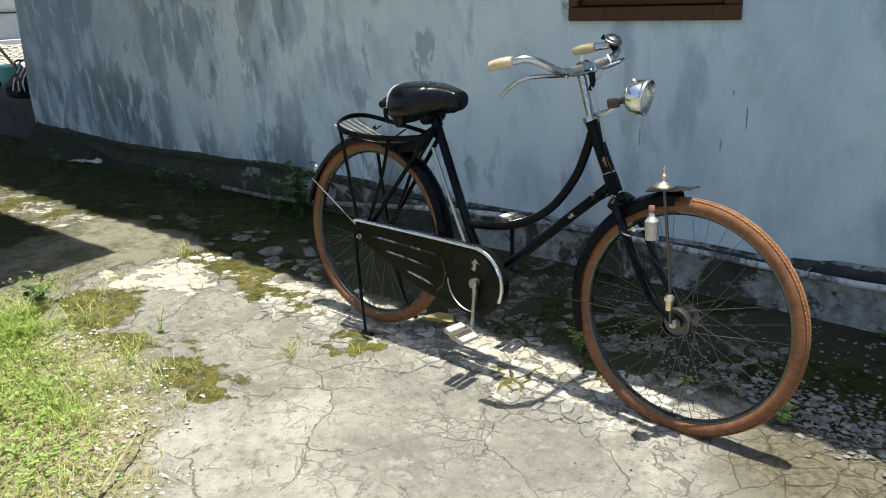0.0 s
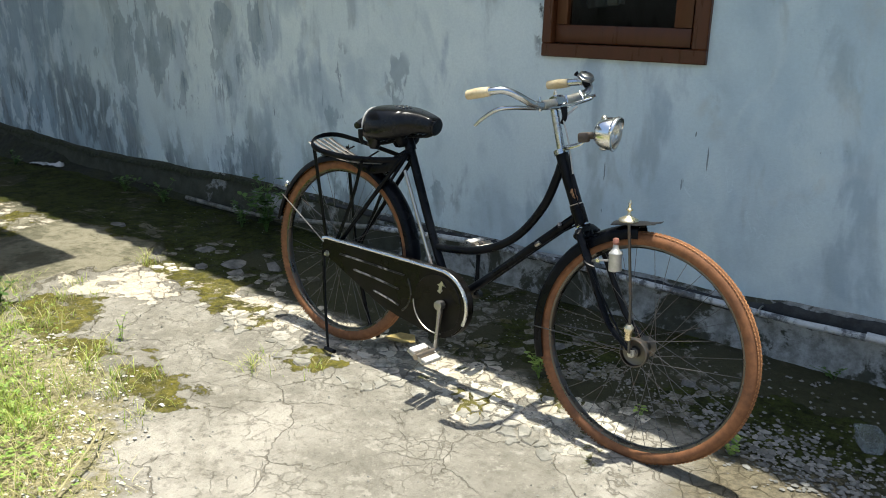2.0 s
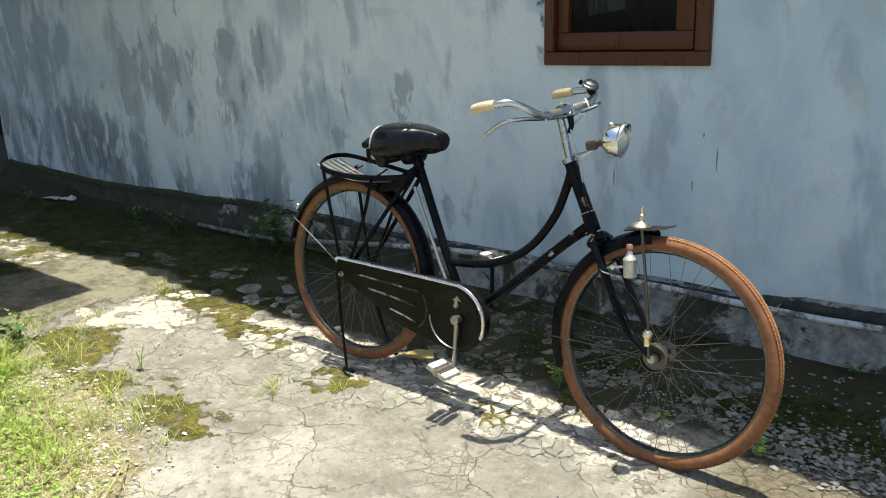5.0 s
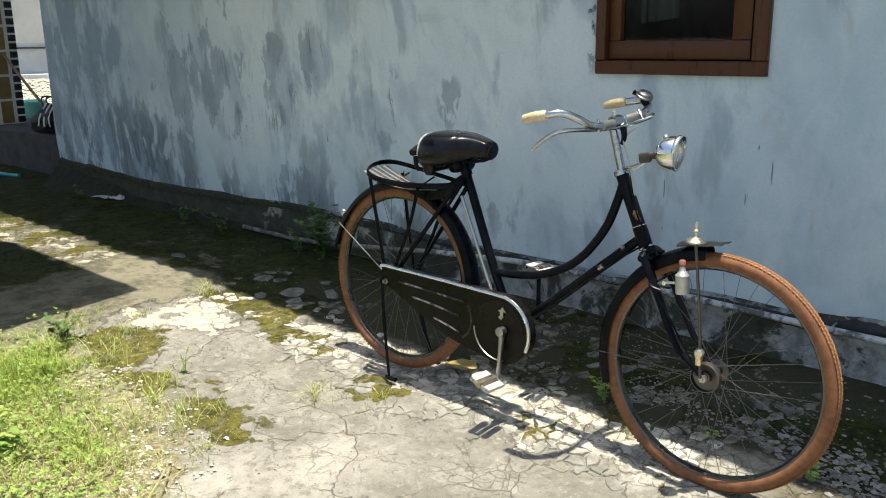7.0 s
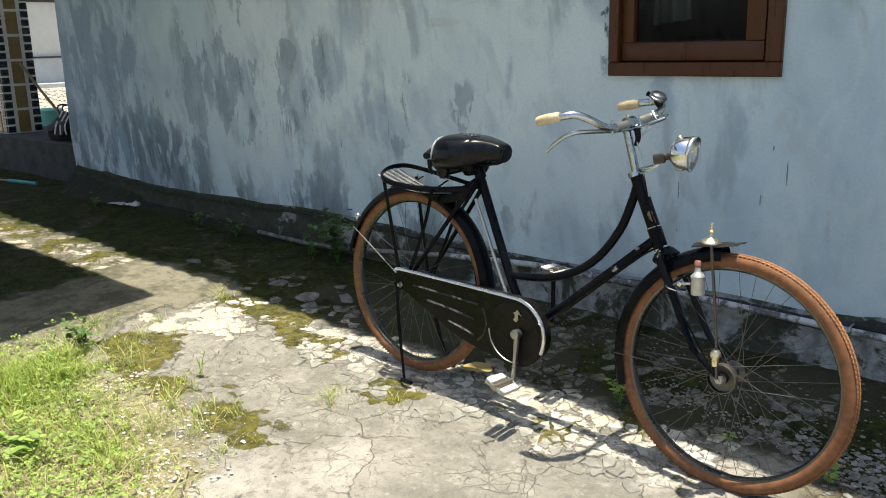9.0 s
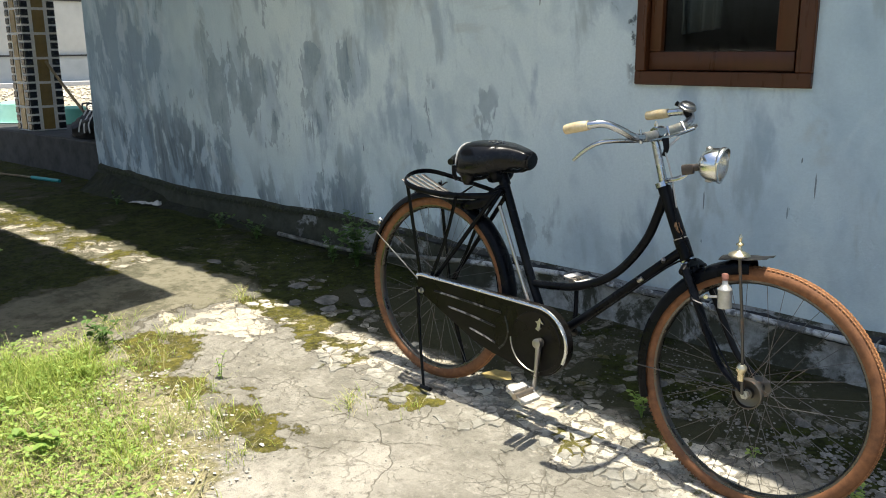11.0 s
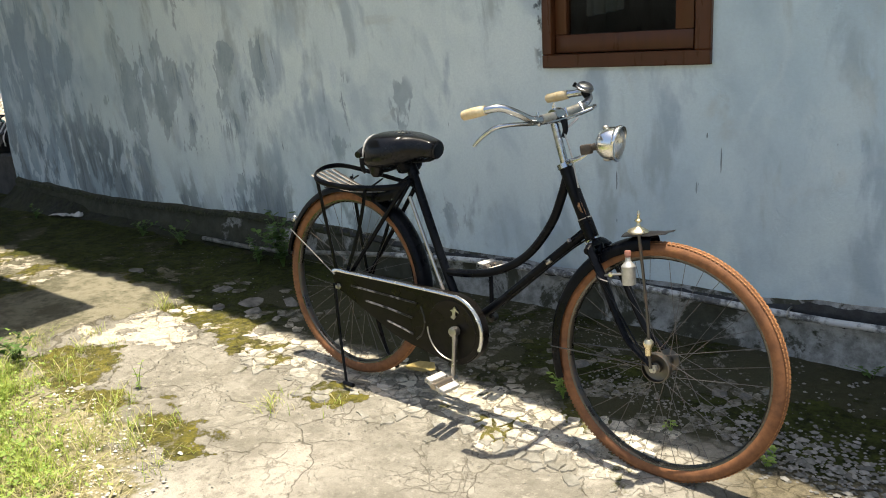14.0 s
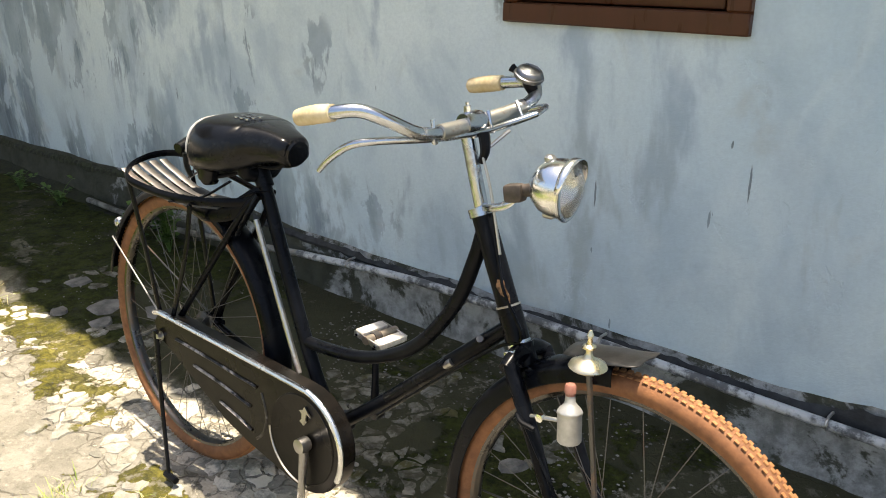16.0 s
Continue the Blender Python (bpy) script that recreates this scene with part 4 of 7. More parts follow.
def wheel(parent, name, c, m, hub_mat, spin, drum):
    w = part(name, ring_band(c, m, [(RADIUS - 0.032, -0.014), (RADIUS - 0.041, -0.012), (RADIUS - 0.046, -0.004), (RADIUS - 0.046, 0.004), (RADIUS - 0.041, 0.012), (RADIUS - 0.032, 0.014), (RADIUS - 0.038, 0.006), (RADIUS - 0.038, -0.006)]), RIM, parent, "dark rusty steel wheel rim")
    part("tyre", tyre_section(bmesh.new(), c, m, RADIUS - 0.0205, 0.0205), RUBBER, w, "tan rubber tyre")
    # tread: rows of small blocks round the crown
    bm = bmesh.new()
    n = 168
    for i in range(n):
        for row, off in ((-0.0105, 0.0), (0.0, 0.5), (0.0105, 0.0)):
            a = 2 * math.pi * (i + off) / n
            tilt = math.asin(row / 0.0205)
            rr = RADIUS - 0.0205 + 0.0205 * math.cos(tilt)
            cs = []
            for lift in (-0.0005, 0.0012):
                for da, dy in ((-0.34, -0.0040), (0.34, -0.0040), (0.34, 0.0040), (-0.34, 0.0040)):
                    s = 1.0 if lift < 0 else 0.78
                    aa = a + da * s * 2 * math.pi / n
                    q = rr + lift * math.cos(tilt)
                    cs.append(bm.verts.new(m @ (c + Vector((q * math.cos(aa), row + dy * s + lift * math.sin(tilt), q * math.sin(aa))))))
            for f in ((4, 5, 6, 7), (0, 1, 5, 4), (1, 2, 6, 5), (2, 3, 7, 6), (3, 0, 4, 7)):
                bm.faces.new([cs[k] for k in f])
    bmesh.ops.recalc_face_normals(bm, faces=bm.faces)
    tr = part("tread", bm, TREAD, w, "block tread of the tan tyre", smooth=False)
    tr["kind"] = "stuff"
    # hub with two flanges, and a drum for the front brake
    base = Matrix.Translation(m @ c) @ m.to_3x3().to_4x4() @ pose(0, 0, 0, 90, 0, 0)
    hub = part("hub", lathe([(0, -0.062), (0.006, -0.062), (0.006, -0.052), (0.014, -0.050), (0.016, -0.034), (0.030, -0.033), (0.030, -0.029), (0.017, -0.024), (0.016, 0.024), (0.030, 0.029), (0.030, 0.033), (0.016, 0.034), (0.014, 0.050), (0.006, 0.052), (0.006, 0.062), (0, 0.062)], 24, base), hub_mat, w)
    if drum:
        part("brake_drum", lathe([(0, -0.022), (0.018, -0.022), (0.034, -0.020), (0.040, -0.014), (0.041, 0.004), (0.038, 0.006), (0.036, -0.006), (0.02, -0.010), (0, -0.010)], 32, base @ pose(0, 0, 0.048)), DRUM, w, "rusty steel brake drum")
        face = base @ pose(0, 0, 0.028)
        for r in (0.016, 0.025, 0.034):
            part("drum_ring", lathe([(r - 0.0016, 0.0), (r, 0.0022), (r + 0.0016, 0.0), (r, -0.001), (r - 0.0016, 0.0)], 28, face @ pose(0, 0, -0.0015 if r < 0.03 else -0.0005)), DULL, w)
        for k in range(8):
            a = 2 * math.pi * k / 8
            part("drum_web", rod(face @ Vector((0.017 * math.cos(a), 0.017 * math.sin(a), 0)), face @ Vector((0.033 * math.cos(a), 0.033 * math.sin(a), 0)), 0.0013, 5), DRUM, w)
    # spokes, each crossing tangentially from flange to rim
    for i in range(36):
        a = 2 * math.pi * i / 36 + spin
        s = 1 if i % 2 else -1
        t = a + (1.25 if (i // 2) % 2 else -1.25)
        p = m @ (c + Vector((0.028 * math.cos(t), s * 0.031, 0.028 * math.sin(t))))
        q = m @ (c + Vector(((RADIUS - 0.044) * math.cos(a), s * 0.003, (RADIUS - 0.044) * math.sin(a))))
        part("spoke", rod(p, q, 0.00085, 5), SPOKE, w)
    return w


def fender(parent, name, c, m, a0, a1, R, width=0.030, skirt=0.022):
    prof = []
    for k in range(11):
        b = math.radians(-90 + 180 * k / 10)
        prof.append((R - 0.014 + 0.018 * math.cos(b), width * math.sin(b)))
    prof = [(R - skirt, -width - 0.001)] + prof + [(R - skirt, width + 0.001)]
    inner = [(r - 0.0016, y * 0.96) for r, y in prof[::-1]]
    return part(name, ring_band(c, m, prof + inner, 48, math.radians(a0), math.radians(a1)), BLACK, parent, "black enamelled steel mudguard")


FLAP = plain("scuffed_grey_enamel", (0.004, 0.004, 0.004), (0.020, 0.020, 0.020), 0.38, scale=50, bump=0.15)
WORN_BADGE = plain("worn_copper_badge", (0.05, 0.03, 0.02), (0.42, 0.24, 0.13), 0.5, 0.4, scale=160, bump=0.2)
DUSTY = plain("dusty_brown_bakelite", (0.022, 0.017, 0.013), (0.075, 0.058, 0.046), 0.6, scale=40)
RIM = chrome("tarnished_rim", (0.12, 0.115, 0.11), 0.5, 0.2)
SPOKE = chrome("greyed_spokes", (0.17, 0.165, 0.16), 0.6, 0.4)
bike = root("bicycle", "old black step-through roadster bicycle with tan tyres on its stand", "bicycle", BIKE)

# steering axis and the turned front end
HEAD_TOP, HEAD_LOW = Vector((0.812, 0, 0.822)), Vector((0.908, 0, 0.628))
AXIS = (HEAD_TOP - HEAD_LOW).normalized()
STEER = Matrix.Translation(HEAD_LOW) @ Matrix.Rotation(radians(STEER_DEG), 4, AXIS) @ Matrix.Translation(-HEAD_LOW)
ONE = Matrix()

wheel(bike, "rear_wheel", REAR, ONE, DARK_STEEL, 0.05, False)
wheel(bike, "front_wheel", FRONT - Vector((0, -0.010, 0)), STEER, DRUM, 0.02, True)

# frame tubes
def frame_tube(name, pts, r, n=6, seg=12, mat=None, label=""):
    return part(name, tube(pts, r, seg, n), mat or BLACK, bike, label)


frame_tube("head_tube", [HEAD_TOP, HEAD_LOW], 0.0185, 1, 18)
bp_ = HEAD_TOP.lerp(HEAD_LOW, 0.60)
part("head_badge", extrude_outline([(-0.006, -0.019), (0.005, -0.021), (0.008, -0.008), (0.006, 0.006), (0.008, 0.018), (-0.002, 0.022), (-0.008, 0.012), (-0.005, -0.004)], 0.0015, Matrix.Translation(bp_ + Vector((0.010, -0.0165, 0.004))) @ pose(0, 0, 0, 0, -26, 22)), WORN_BADGE, bike, "worn coppery head badge", smooth=False)
frame_tube("head_ring", [HEAD_TOP + AXIS * -0.004, HEAD_TOP + AXIS * 0.010], 0.0215, 1, 18, CHROME, "chrome headset ring")
frame_tube("head_ring", [HEAD_LOW + AXIS * -0.030, HEAD_LOW + AXIS * 0.004], 0.0205, 1, 18, CHROME, "chrome lower headset cup")
frame_tube("top_tube", [HEAD_TOP + Vector((0.006, 0, -0.028)), (0.806, 0, 0.745), (0.775, 0, 0.660), (0.712, 0, 0.570), (0.640, 0, 0.512), (0.552, 0, 0.474), (0.470, 0, 0.458), (0.392, 0, 0.450)], 0.0130)
frame_tube("down_tube", [HEAD_LOW + AXIS * 0.030, (0.727, 0, 0.505), (0.600, 0, 0.392), BB], 0.0140)
frame_tube("seat_tube", [(0.233, 0, 0.775), (0.393, 0, 0.430), BB], [0.0145, 0.0145, 0.0150], 4)
frame_tube("bottom_bracket", [BB + Vector((0, -0.038, 0)), BB + Vector((0, 0.038, 0))], 0.022, 1, 18)
for v in (-1, 1):
    frame_tube("chain_stay", [BB + Vector((-0.02, v * 0.022, 0)), (0.28, v * 0.040, 0.305), REAR + Vector((0.0, v * 0.056, 0))], 0.0085, 4)
    frame_tube("seat_stay", [(0.246, v * 0.018, 0.735), (0.190, v * 0.036, 0.660), REAR + Vector((0.0, v * 0.058, 0.0))], 0.0075, 3)
    frame_tube("drop_out", [REAR + Vector((-0.022, v * 0.058, 0.006)), REAR + Vector((0.03, v * 0.058, 0.0))], 0.013, 1, 10)
frame_tube("seat_lug", [(0.222, 0, 0.795), (0.246, 0, 0.748)], 0.0185, 1, 14)
frame_tube("seat_bolt", [(0.232, -0.026, 0.770), (0.232, 0.026, 0.770)], 0.006, 1, 8, CHROME, "chrome clamp bolt")
frame_tube("pump", [(0.246, -0.024, 0.682), (0.392, -0.024, 0.388)], 0.0060, 1, 10, DULL, "grey steel tyre pump beside the seat tube")
frame_tube("brake_rod", [HEAD_TOP + Vector((0.030, -0.012, 0.02)), (0.880, -0.020, 0.720), (0.925, -0.018, 0.645), (0.86, -0.020, 0.600), (0.62, -0.022, 0.385)], 0.0028, 4, 6, BLACK)
part("chrome_bracket", box((-0.011, -0.010, -0.016), (0.011, 0.010, 0.016), 0.003, Matrix.Translation((0.923, -0.030, 0.612)) @ pose(0, 0, 0, 0, -26, 0), seg=2), CHROME, bike, "small bright chrome bracket under the head")
part("bracket_bolt", lathe([(0, 0), (0.005, 0), (0.005, 0.005), (0, 0.006)], 6, aim((0.925, -0.040, 0.612), (0.925, -0.08, 0.612))), DULL, bike)
frame_tube("head_lug", [HEAD_LOW + AXIS * 0.004, HEAD_LOW + AXIS * 0.060], 0.0205, 1, 18)
frame_tube("lug_ring", [HEAD_LOW + AXIS * 0.060, HEAD_LOW + AXIS * 0.063], 0.0208, 1, 18, DULL, "worn bright edge of the lower lug")
frame_tube("tube_clip", [(0.770, -0.0135, 0.540), (0.784, -0.0135, 0.552)], 0.0070, 1, 8, DULL, "worn steel clip on the down tube")
frame_tube("pump_peg", [(0.760, -0.004, 0.545), (0.772, -0.034, 0.548)], 0.0045, 1, 8)
frame_tube("lock_boss", [(0.842, -0.012, 0.612), (0.850, -0.028, 0.622)], 0.0060, 1, 8, DARK_STEEL)

# seat post and saddle
frame_tube("seat_post", [(0.236, 0, 0.770), (0.220, 0, 0.808)], 0.0115, 1, 12, DULL, "steel seat post")


def saddle():
    bm = bmesh.new()
    secs = []
    steps = (0, 0.03, 0.08, 0.16, 0.26, 0.36, 0.46, 0.53, 0.56, 0.58, 0.60, 0.63, 0.70, 0.78, 0.86, 0.94, 1.0)
    for s in steps:
        u = 0.102 + 0.244 * s
        half = float(np.interp(s, (0, 0.06, 0.16, 0.36, 0.55, 0.70, 0.86, 1.0), (0.090, 0.103, 0.110, 0.113, 0.096, 0.062, 0.044, 0.036)))
        top = float(np.interp(s, (0, 0.06, 0.2, 0.5, 0.7, 0.9, 1.0), (0.866, 0.881, 0.889, 0.888, 0.882, 0.872, 0.862)))
        drop = float(np.interp(s, (0, 0.1, 0.4, 0.55, 0.75, 1.0), (0.104, 0.116, 0.106, 0.094, 0.072, 0.050)))
        if s == 0.58:
            half -= 0.0035
            top -= 0.0015
        ring = []
        for q in range(19):
            a = math.pi * q / 18
            ca, sa = math.cos(a), math.sin(a)
            v = -half * (abs(ca) ** 0.44) * (1 if ca > 0 else -1)
            w = top - drop + drop * (abs(sa) ** 0.44)
            ring.append(bm.verts.new((u, v, w - 0.014 * (v / 0.11) ** 2)))
        secs.append(ring)
    for a, b in zip(secs, secs[1:]):
        for q in range(18):
            bm.faces.new((a[q], a[q + 1], b[q + 1], b[q]))
        bm.faces.new((a[18], a[0], b[0], b[18]))
    bm.faces.new(secs[0][::-1]), bm.faces.new(secs[-1])
    bmesh.ops.recalc_face_normals(bm, faces=bm.faces)
    back = [v.co.copy() for v in secs[1]]
    top = part("saddle", bm, LEATHER, bike, "broad black vinyl spring saddle")
    sd = top.modifiers.new("round", "SUBSURF")
    sd.levels = sd.render_levels = 1
    # piping round the back edge, rear roll, vent eyelets, springs and rails
    part("piping", tube([(q.x - 0.003, q.y * 0.985, q.z + 0.001) for q in back[1:-1]], 0.0030, 6, 2), PIPING, top, "pale worn piping round the back edge")
    part("rear_roll", tube([(0.096, -0.108, 0.812), (0.086, -0.06, 0.820), (0.082, 0, 0.824), (0.086, 0.06, 0.820), (0.096, 0.108, 0.812)], [0.011, 0.0185, 0.0185, 0.0185, 0.011], 12, 5), LEATHER, top)
    part("roll_bracket", tube([(0.094, -0.088, 0.800), (0.098, -0.088, 0.772), (0.108, -0.084, 0.752)], [0.008, 0.007, 0.006], 8, 4, flat=(1.4, 0.6)), BLACK, top)
    part("nose_cap", lathe([(0, -0.006), (0.023, -0.004), (0.029, 0.002), (0.025, 0.006), (0, 0.008)], 18, aim((0.343, 0, 0.836), (0.45, 0, 0.815))), LEATHER, top)
    for i in range(3):
        for j in range(3):
            part("eyelet", lathe([(0.0022, 0), (0.0052, 0), (0.0052, 0.0022), (0.0022, 0.0022), (0.0022, 0)], 10, pose(0.196 + 0.017 * i, -0.002 - 0.016 * j, 0.8885 - 0.0012 * j)), CHROME, top)
    for v in (-0.062, 0.062):
        pts = []
        for k in range(61):
            a = k / 60 * 5 * 2 * math.pi
            pts.append((0.136 + 0.017 * math.cos(a), v + 0.017 * math.sin(a), 0.745 + 0.050 * k / 60))
        part("spring", tube(pts, 0.0040, 6, 1), BLACK, top)
        part("spring_cup", lathe([(0, -0.012), (0.012, -0.010), (0.022, 0.004), (0.024, 0.030), (0.020, 0.034), (0, 0.034)], 16, pose(0.136, v, 0.750)), LEATHER, top)
        part("saddle_rail", tube([(0.136, v, 0.752), (0.190, v * 0.5, 0.770), (0.225, v * 0.35, 0.792), (0.30, v * 0.25, 0.800), (0.340, v * 0.2, 0.824)], 0.0048, 8, 4), BLACK, top)
    part("saddle_clamp", tube([(0.226, -0.040, 0.800), (0.226, -0.030, 0.776), (0.226, 0.030, 0.776), (0.226, 0.040, 0.800)], [0.014, 0.018, 0.018, 0.014], 10, 3), BLACK, top)
    part("saddle_skirt", box((0.104, -0.086, 0.758), (0.150, 0.086, 0.812), 0.014), LEATHER, top)


saddle()

# chain case with a bright edge
CASE_PTS = []
for k in range(17):
    a = radians(92 - 11.5 * k)
    CASE_PTS.append((0.474 + 0.118 * math.cos(a), 0.293 + 0.112 * math.sin(a)))
CASE_OUT = [(-0.045, 0.402)] + CASE_PTS + [(0.30, 0.208), (0.215, 0.228), (0.118, 0.270), (-0.005, 0.322), (-0.052, 0.340), (-0.066, 0.372)]
case = part("chain_case", extrude_outline(CASE_OUT, 0.040, pose(0, -0.084, 0), 0.004), CASE, bike, "black steel chain case with pressed ribs and a bright edge")
part("case_edge", tube([(x, -0.086, z) for x, z in [(-0.045, 0.402), (0.12, 0.404), (0.30, 0.405)] + CASE_PTS[:11]], 0.0058, 8, 3), BRIGHT, case, "bright metal edging strip")
for pts in ([(0.03, 0.358), (0.16, 0.356), (0.33, 0.352)], [(0.10, 0.318), (0.20, 0.312), (0.31, 0.300)], [(0.20, 0.268), (0.26, 0.258), (0.315, 0.246)]):
    part("rib", tube([(x, -0.084, z) for x, z in pts], 0.0046, 6, 4, flat=(1, 0.8)), RUBBED, case, "worn pressed rib")
part("rib", tube([(x, -0.084, z) for x, z in ((0.345, 0.345), (0.362, 0.300), (0.352, 0.255), (0.330, 0.232))], 0.0032, 6, 4, flat=(1, 0.8)), RUBBED, case, "worn pressed rib")
part("case_disc", lathe([(0, 0.0), (0.088, 0.0), (0.094, 0.0015), (0.096, 0.0), (0.096, -0.004)], 40, pose(0.474, -0.0845, 0.293, 90, 0, 0)), CASE, case)
# highlight on the disc's lower left rim, built as a bright arc
part("disc_glint", tube([(0.474 + 0.098 * math.cos(radians(a)), -0.0865, 0.293 + 0.098 * math.sin(radians(a))) for a in range(185, 286, 10)], 0.0022, 6, 2), DULL, case, "bright arc for the highlight on the case disc")
part("badge", extrude_outline([(0.474, 0.334), (0.484, 0.346), (0.480, 0.346), (0.480, 0.362), (0.494, 0.358), (0.484, 0.368), (0.476, 0.376), (0.470, 0.366), (0.460, 0.362), (0.468, 0.358), (0.468, 0.346), (0.462, 0.340)], -0.003, pose(0.011, -0.086, -0.004)), DULL, case, "small worn metal badge", smooth=False)


def crank_and_pedal(side, top_w, reach):
    y = side * 0.100
    axle = BB + Vector((0.019, 0, 0.004))
    d = Vector((0.006 if side < 0 else -0.094, 0, top_w)).normalized()
    # the far arm and bosses get darker metal, shade put into their colour
    arm = part("crank_arm", tube([axle + Vector((0, y * 0.95, 0)), axle + Vector((0, y, 0)) + d * reach * 0.5, axle + Vector((0, y * 1.04, 0)) + d * reach], [0.0125, 0.0085, 0.0095], 10, 3, flat=(0.7, 1.0)), WORN_CRANK if side < 0 else BLACK, bike, "worn chrome crank arm" if side < 0 else "far crank arm, darkened for its shade")
    part("crank_boss", lathe([(0, -0.012), (0.015, -0.011), (0.016, 0.0), (0.015, 0.011), (0.008, 0.013), (0, 0.013)], 18, Matrix.Translation(axle + Vector((0, y, 0))) @ pose(0, 0, 0, 90, 0, 0)), WORN_CRANK if side < 0 else DARK_STEEL, arm)
    part("crank_boss", lathe([(0, -0.010), (0.012, -0.009), (0.012, 0.009), (0, 0.010)], 14, Matrix.Translation(axle + Vector((0, y * 1.04, 0)) + d * reach) @ pose(0, 0, 0, 90, 0, 0)), WORN_CRANK if side < 0 else DARK_STEEL, arm)
    c = axle + Vector((0, side * 0.158 if side < 0 else 0.118, 0)) + d * reach
    tilt = pose(0, 0, 0, 0, 20 if side < 0 else 8, 0)
    m = Matrix.Translation(c) @ tilt
    ped = part("pedal", tube([m @ Vector((0, -0.045, 0)), m @ Vector((0, 0.045, 0))], 0.0095, 12, 1), PEDAL_TUBE, bike, "block pedal with pale rubber pads")
    for s in (-1, 1):
        part("pedal_plate", box((-0.038, s * 0.040 - 0.0018, -0.0065), (0.038, s * 0.040 + 0.0018, 0.0065), 0.001, m), DULL, ped)
        part("pedal_pad", box((s * 0.0275 - 0.0115, -0.037, -0.0075), (s * 0.0275 + 0.0115, 0.037, 0.0075), 0.003, m, seg=2), PEDAL_PAD, ped, "pale worn rubber bar")
        part("pedal_bolt", rod(m @ Vector((s * 0.0275, -0.045, 0)), m @ Vector((s * 0.0275, 0.045, 0)), 0.0035, 8), CHROME, ped)


crank_and_pedal(-1, -1, 0.150), crank_and_pedal(1, 1, 0.1665)

# mudguards with stays
rear_guard = fender(bike, "rear_mudguard", REAR, ONE, -2, 170, RADIUS + 0.016)
front_guard = fender(bike, "front_mudguard", FRONT - Vector((0, -0.010, 0)), STEER, 98, 200, RADIUS + 0.015, 0.029, 0.032)
part("tail_light", lathe([(0, 0.012), (0.012, 0.010), (0.014, 0), (0.010, -0.006), (0, -0.006)], 14, aim((-0.335, -0.012, 0.535), (-0.40, -0.012, 0.58))), CHROME, rear_guard, "small chrome tail reflector")
for v in (-1, 1):
    part("guard_stay", rod((-0.345, v * 0.030, 0.500), REAR + Vector((-0.01, v * 0.060, 0.010)), 0.0021, 6), DULL if v < 0 else DARK_STEEL, rear_guard, "thin steel stay")
    a = STEER @ Vector((0.800, v * 0.028, 0.300))
    part("guard_stay", rod(a, STEER @ (FRONT + Vector((0, v * 0.056 + 0.010, 0.004))), 0.0018, 6), DARK_STEEL, front_guard, "thin steel stay")


def guard_flap():
    """The flattened front tip of the mudguard, bowed over the tyre, its corners bent up."""
    bm = bmesh.new()
    m = STEER @ pose(1.080, 0.0, 0.672, 0, -6, 0)
    rows = []
    for i in range(10):
        f = i / 9
        u = -0.070 + 0.122 * f
        half = 0.031 + 0.008 * min(1.0, f * 1.5) - (0.004 if i == 9 else 0)
        bow = 9.0 - 6.5 * f
        row = []
        for k in range(-5, 6):
            v = half * k / 5
            curl = 0.010 * max(0.0, f - 0.72) * max(0.0, abs(k) - 3) + 0.0012 * noise.noise((u * 40, v * 40, 0))
            row.append(bm.verts.new(m @ Vector((u + 0.004 * abs(k) / 5 * f, v, -bow * v * v - 0.9 * u * u + 0.0022 + curl))))
        rows.append(row)
    for a, b in zip(rows, rows[1:]):
        for k in range(10):
            bm.faces.new((a[k], b[k], b[k + 1], a[k + 1]))
    ob = part("guard_flap", bm, FLAP, front_guard, "dull flattened tip of the mudguard")
    so = ob.modifiers.new("thick", "SOLIDIFY")
    so.thickness = 0.0016


guard_flap()

# fork, with legs that sweep forward to the axle
fork = part("fork", tube([STEER @ Vector((0.927, -0.056, 0.604)), STEER @ Vector((0.924, -0.030, 0.616)), STEER @ Vector((0.922, 0.0, 0.620)), STEER @ Vector((0.924, 0.030, 0.616)), STEER @ Vector((0.927, 0.056, 0.604))], [0.012, 0.015, 0.017, 0.015, 0.012], 12, 2), BLACK, bike, "black fork with straight-then-curved legs")
part("fork_crown_cap", tube([STEER @ Vector((0.914, 0, 0.630)), STEER @ Vector((0.930, 0, 0.596))], 0.0195, 14, 1), BLACK, fork)
for v in (-1, 1):
    part("fork_leg", tube([STEER @ Vector(q) for q in ((0.928, v * 0.046, 0.612), (0.960, v * 0.050, 0.560), (0.994, v * 0.052, 0.498), (1.024, v * 0.053, 0.438), (1.066, v * 0.055, 0.374), (1.141, v * 0.056, 0.321))], [0.0145, 0.0140, 0.0130, 0.0115, 0.0100, 0.0085], 10, 4, flat=(1, 0.85)), BLACK, fork)
part("brake_yoke", tube([STEER @ Vector(q) for q in ((0.962, -0.062, 0.545), (0.975, -0.070, 0.538), (0.998, -0.066, 0.533))], 0.0045, 8, 4), BLACK, fork)
part("front_brake_rod", rod(STEER @ Vector((0.958, -0.064, 0.560)), STEER @ Vector((1.116, -0.066, 0.348)), 0.0026, 6), BLACK, fork)
part("axle_nut", lathe([(0, 0), (0.011, 0), (0.011, 0.012), (0.006, 0.013), (0.006, 0.020), (0, 0.021)], 6, Matrix.Translation(STEER @ Vector((1.141, -0.055, 0.321))) @ pose(0, 0, 0, 90, 0, 0)), DULL, fork)

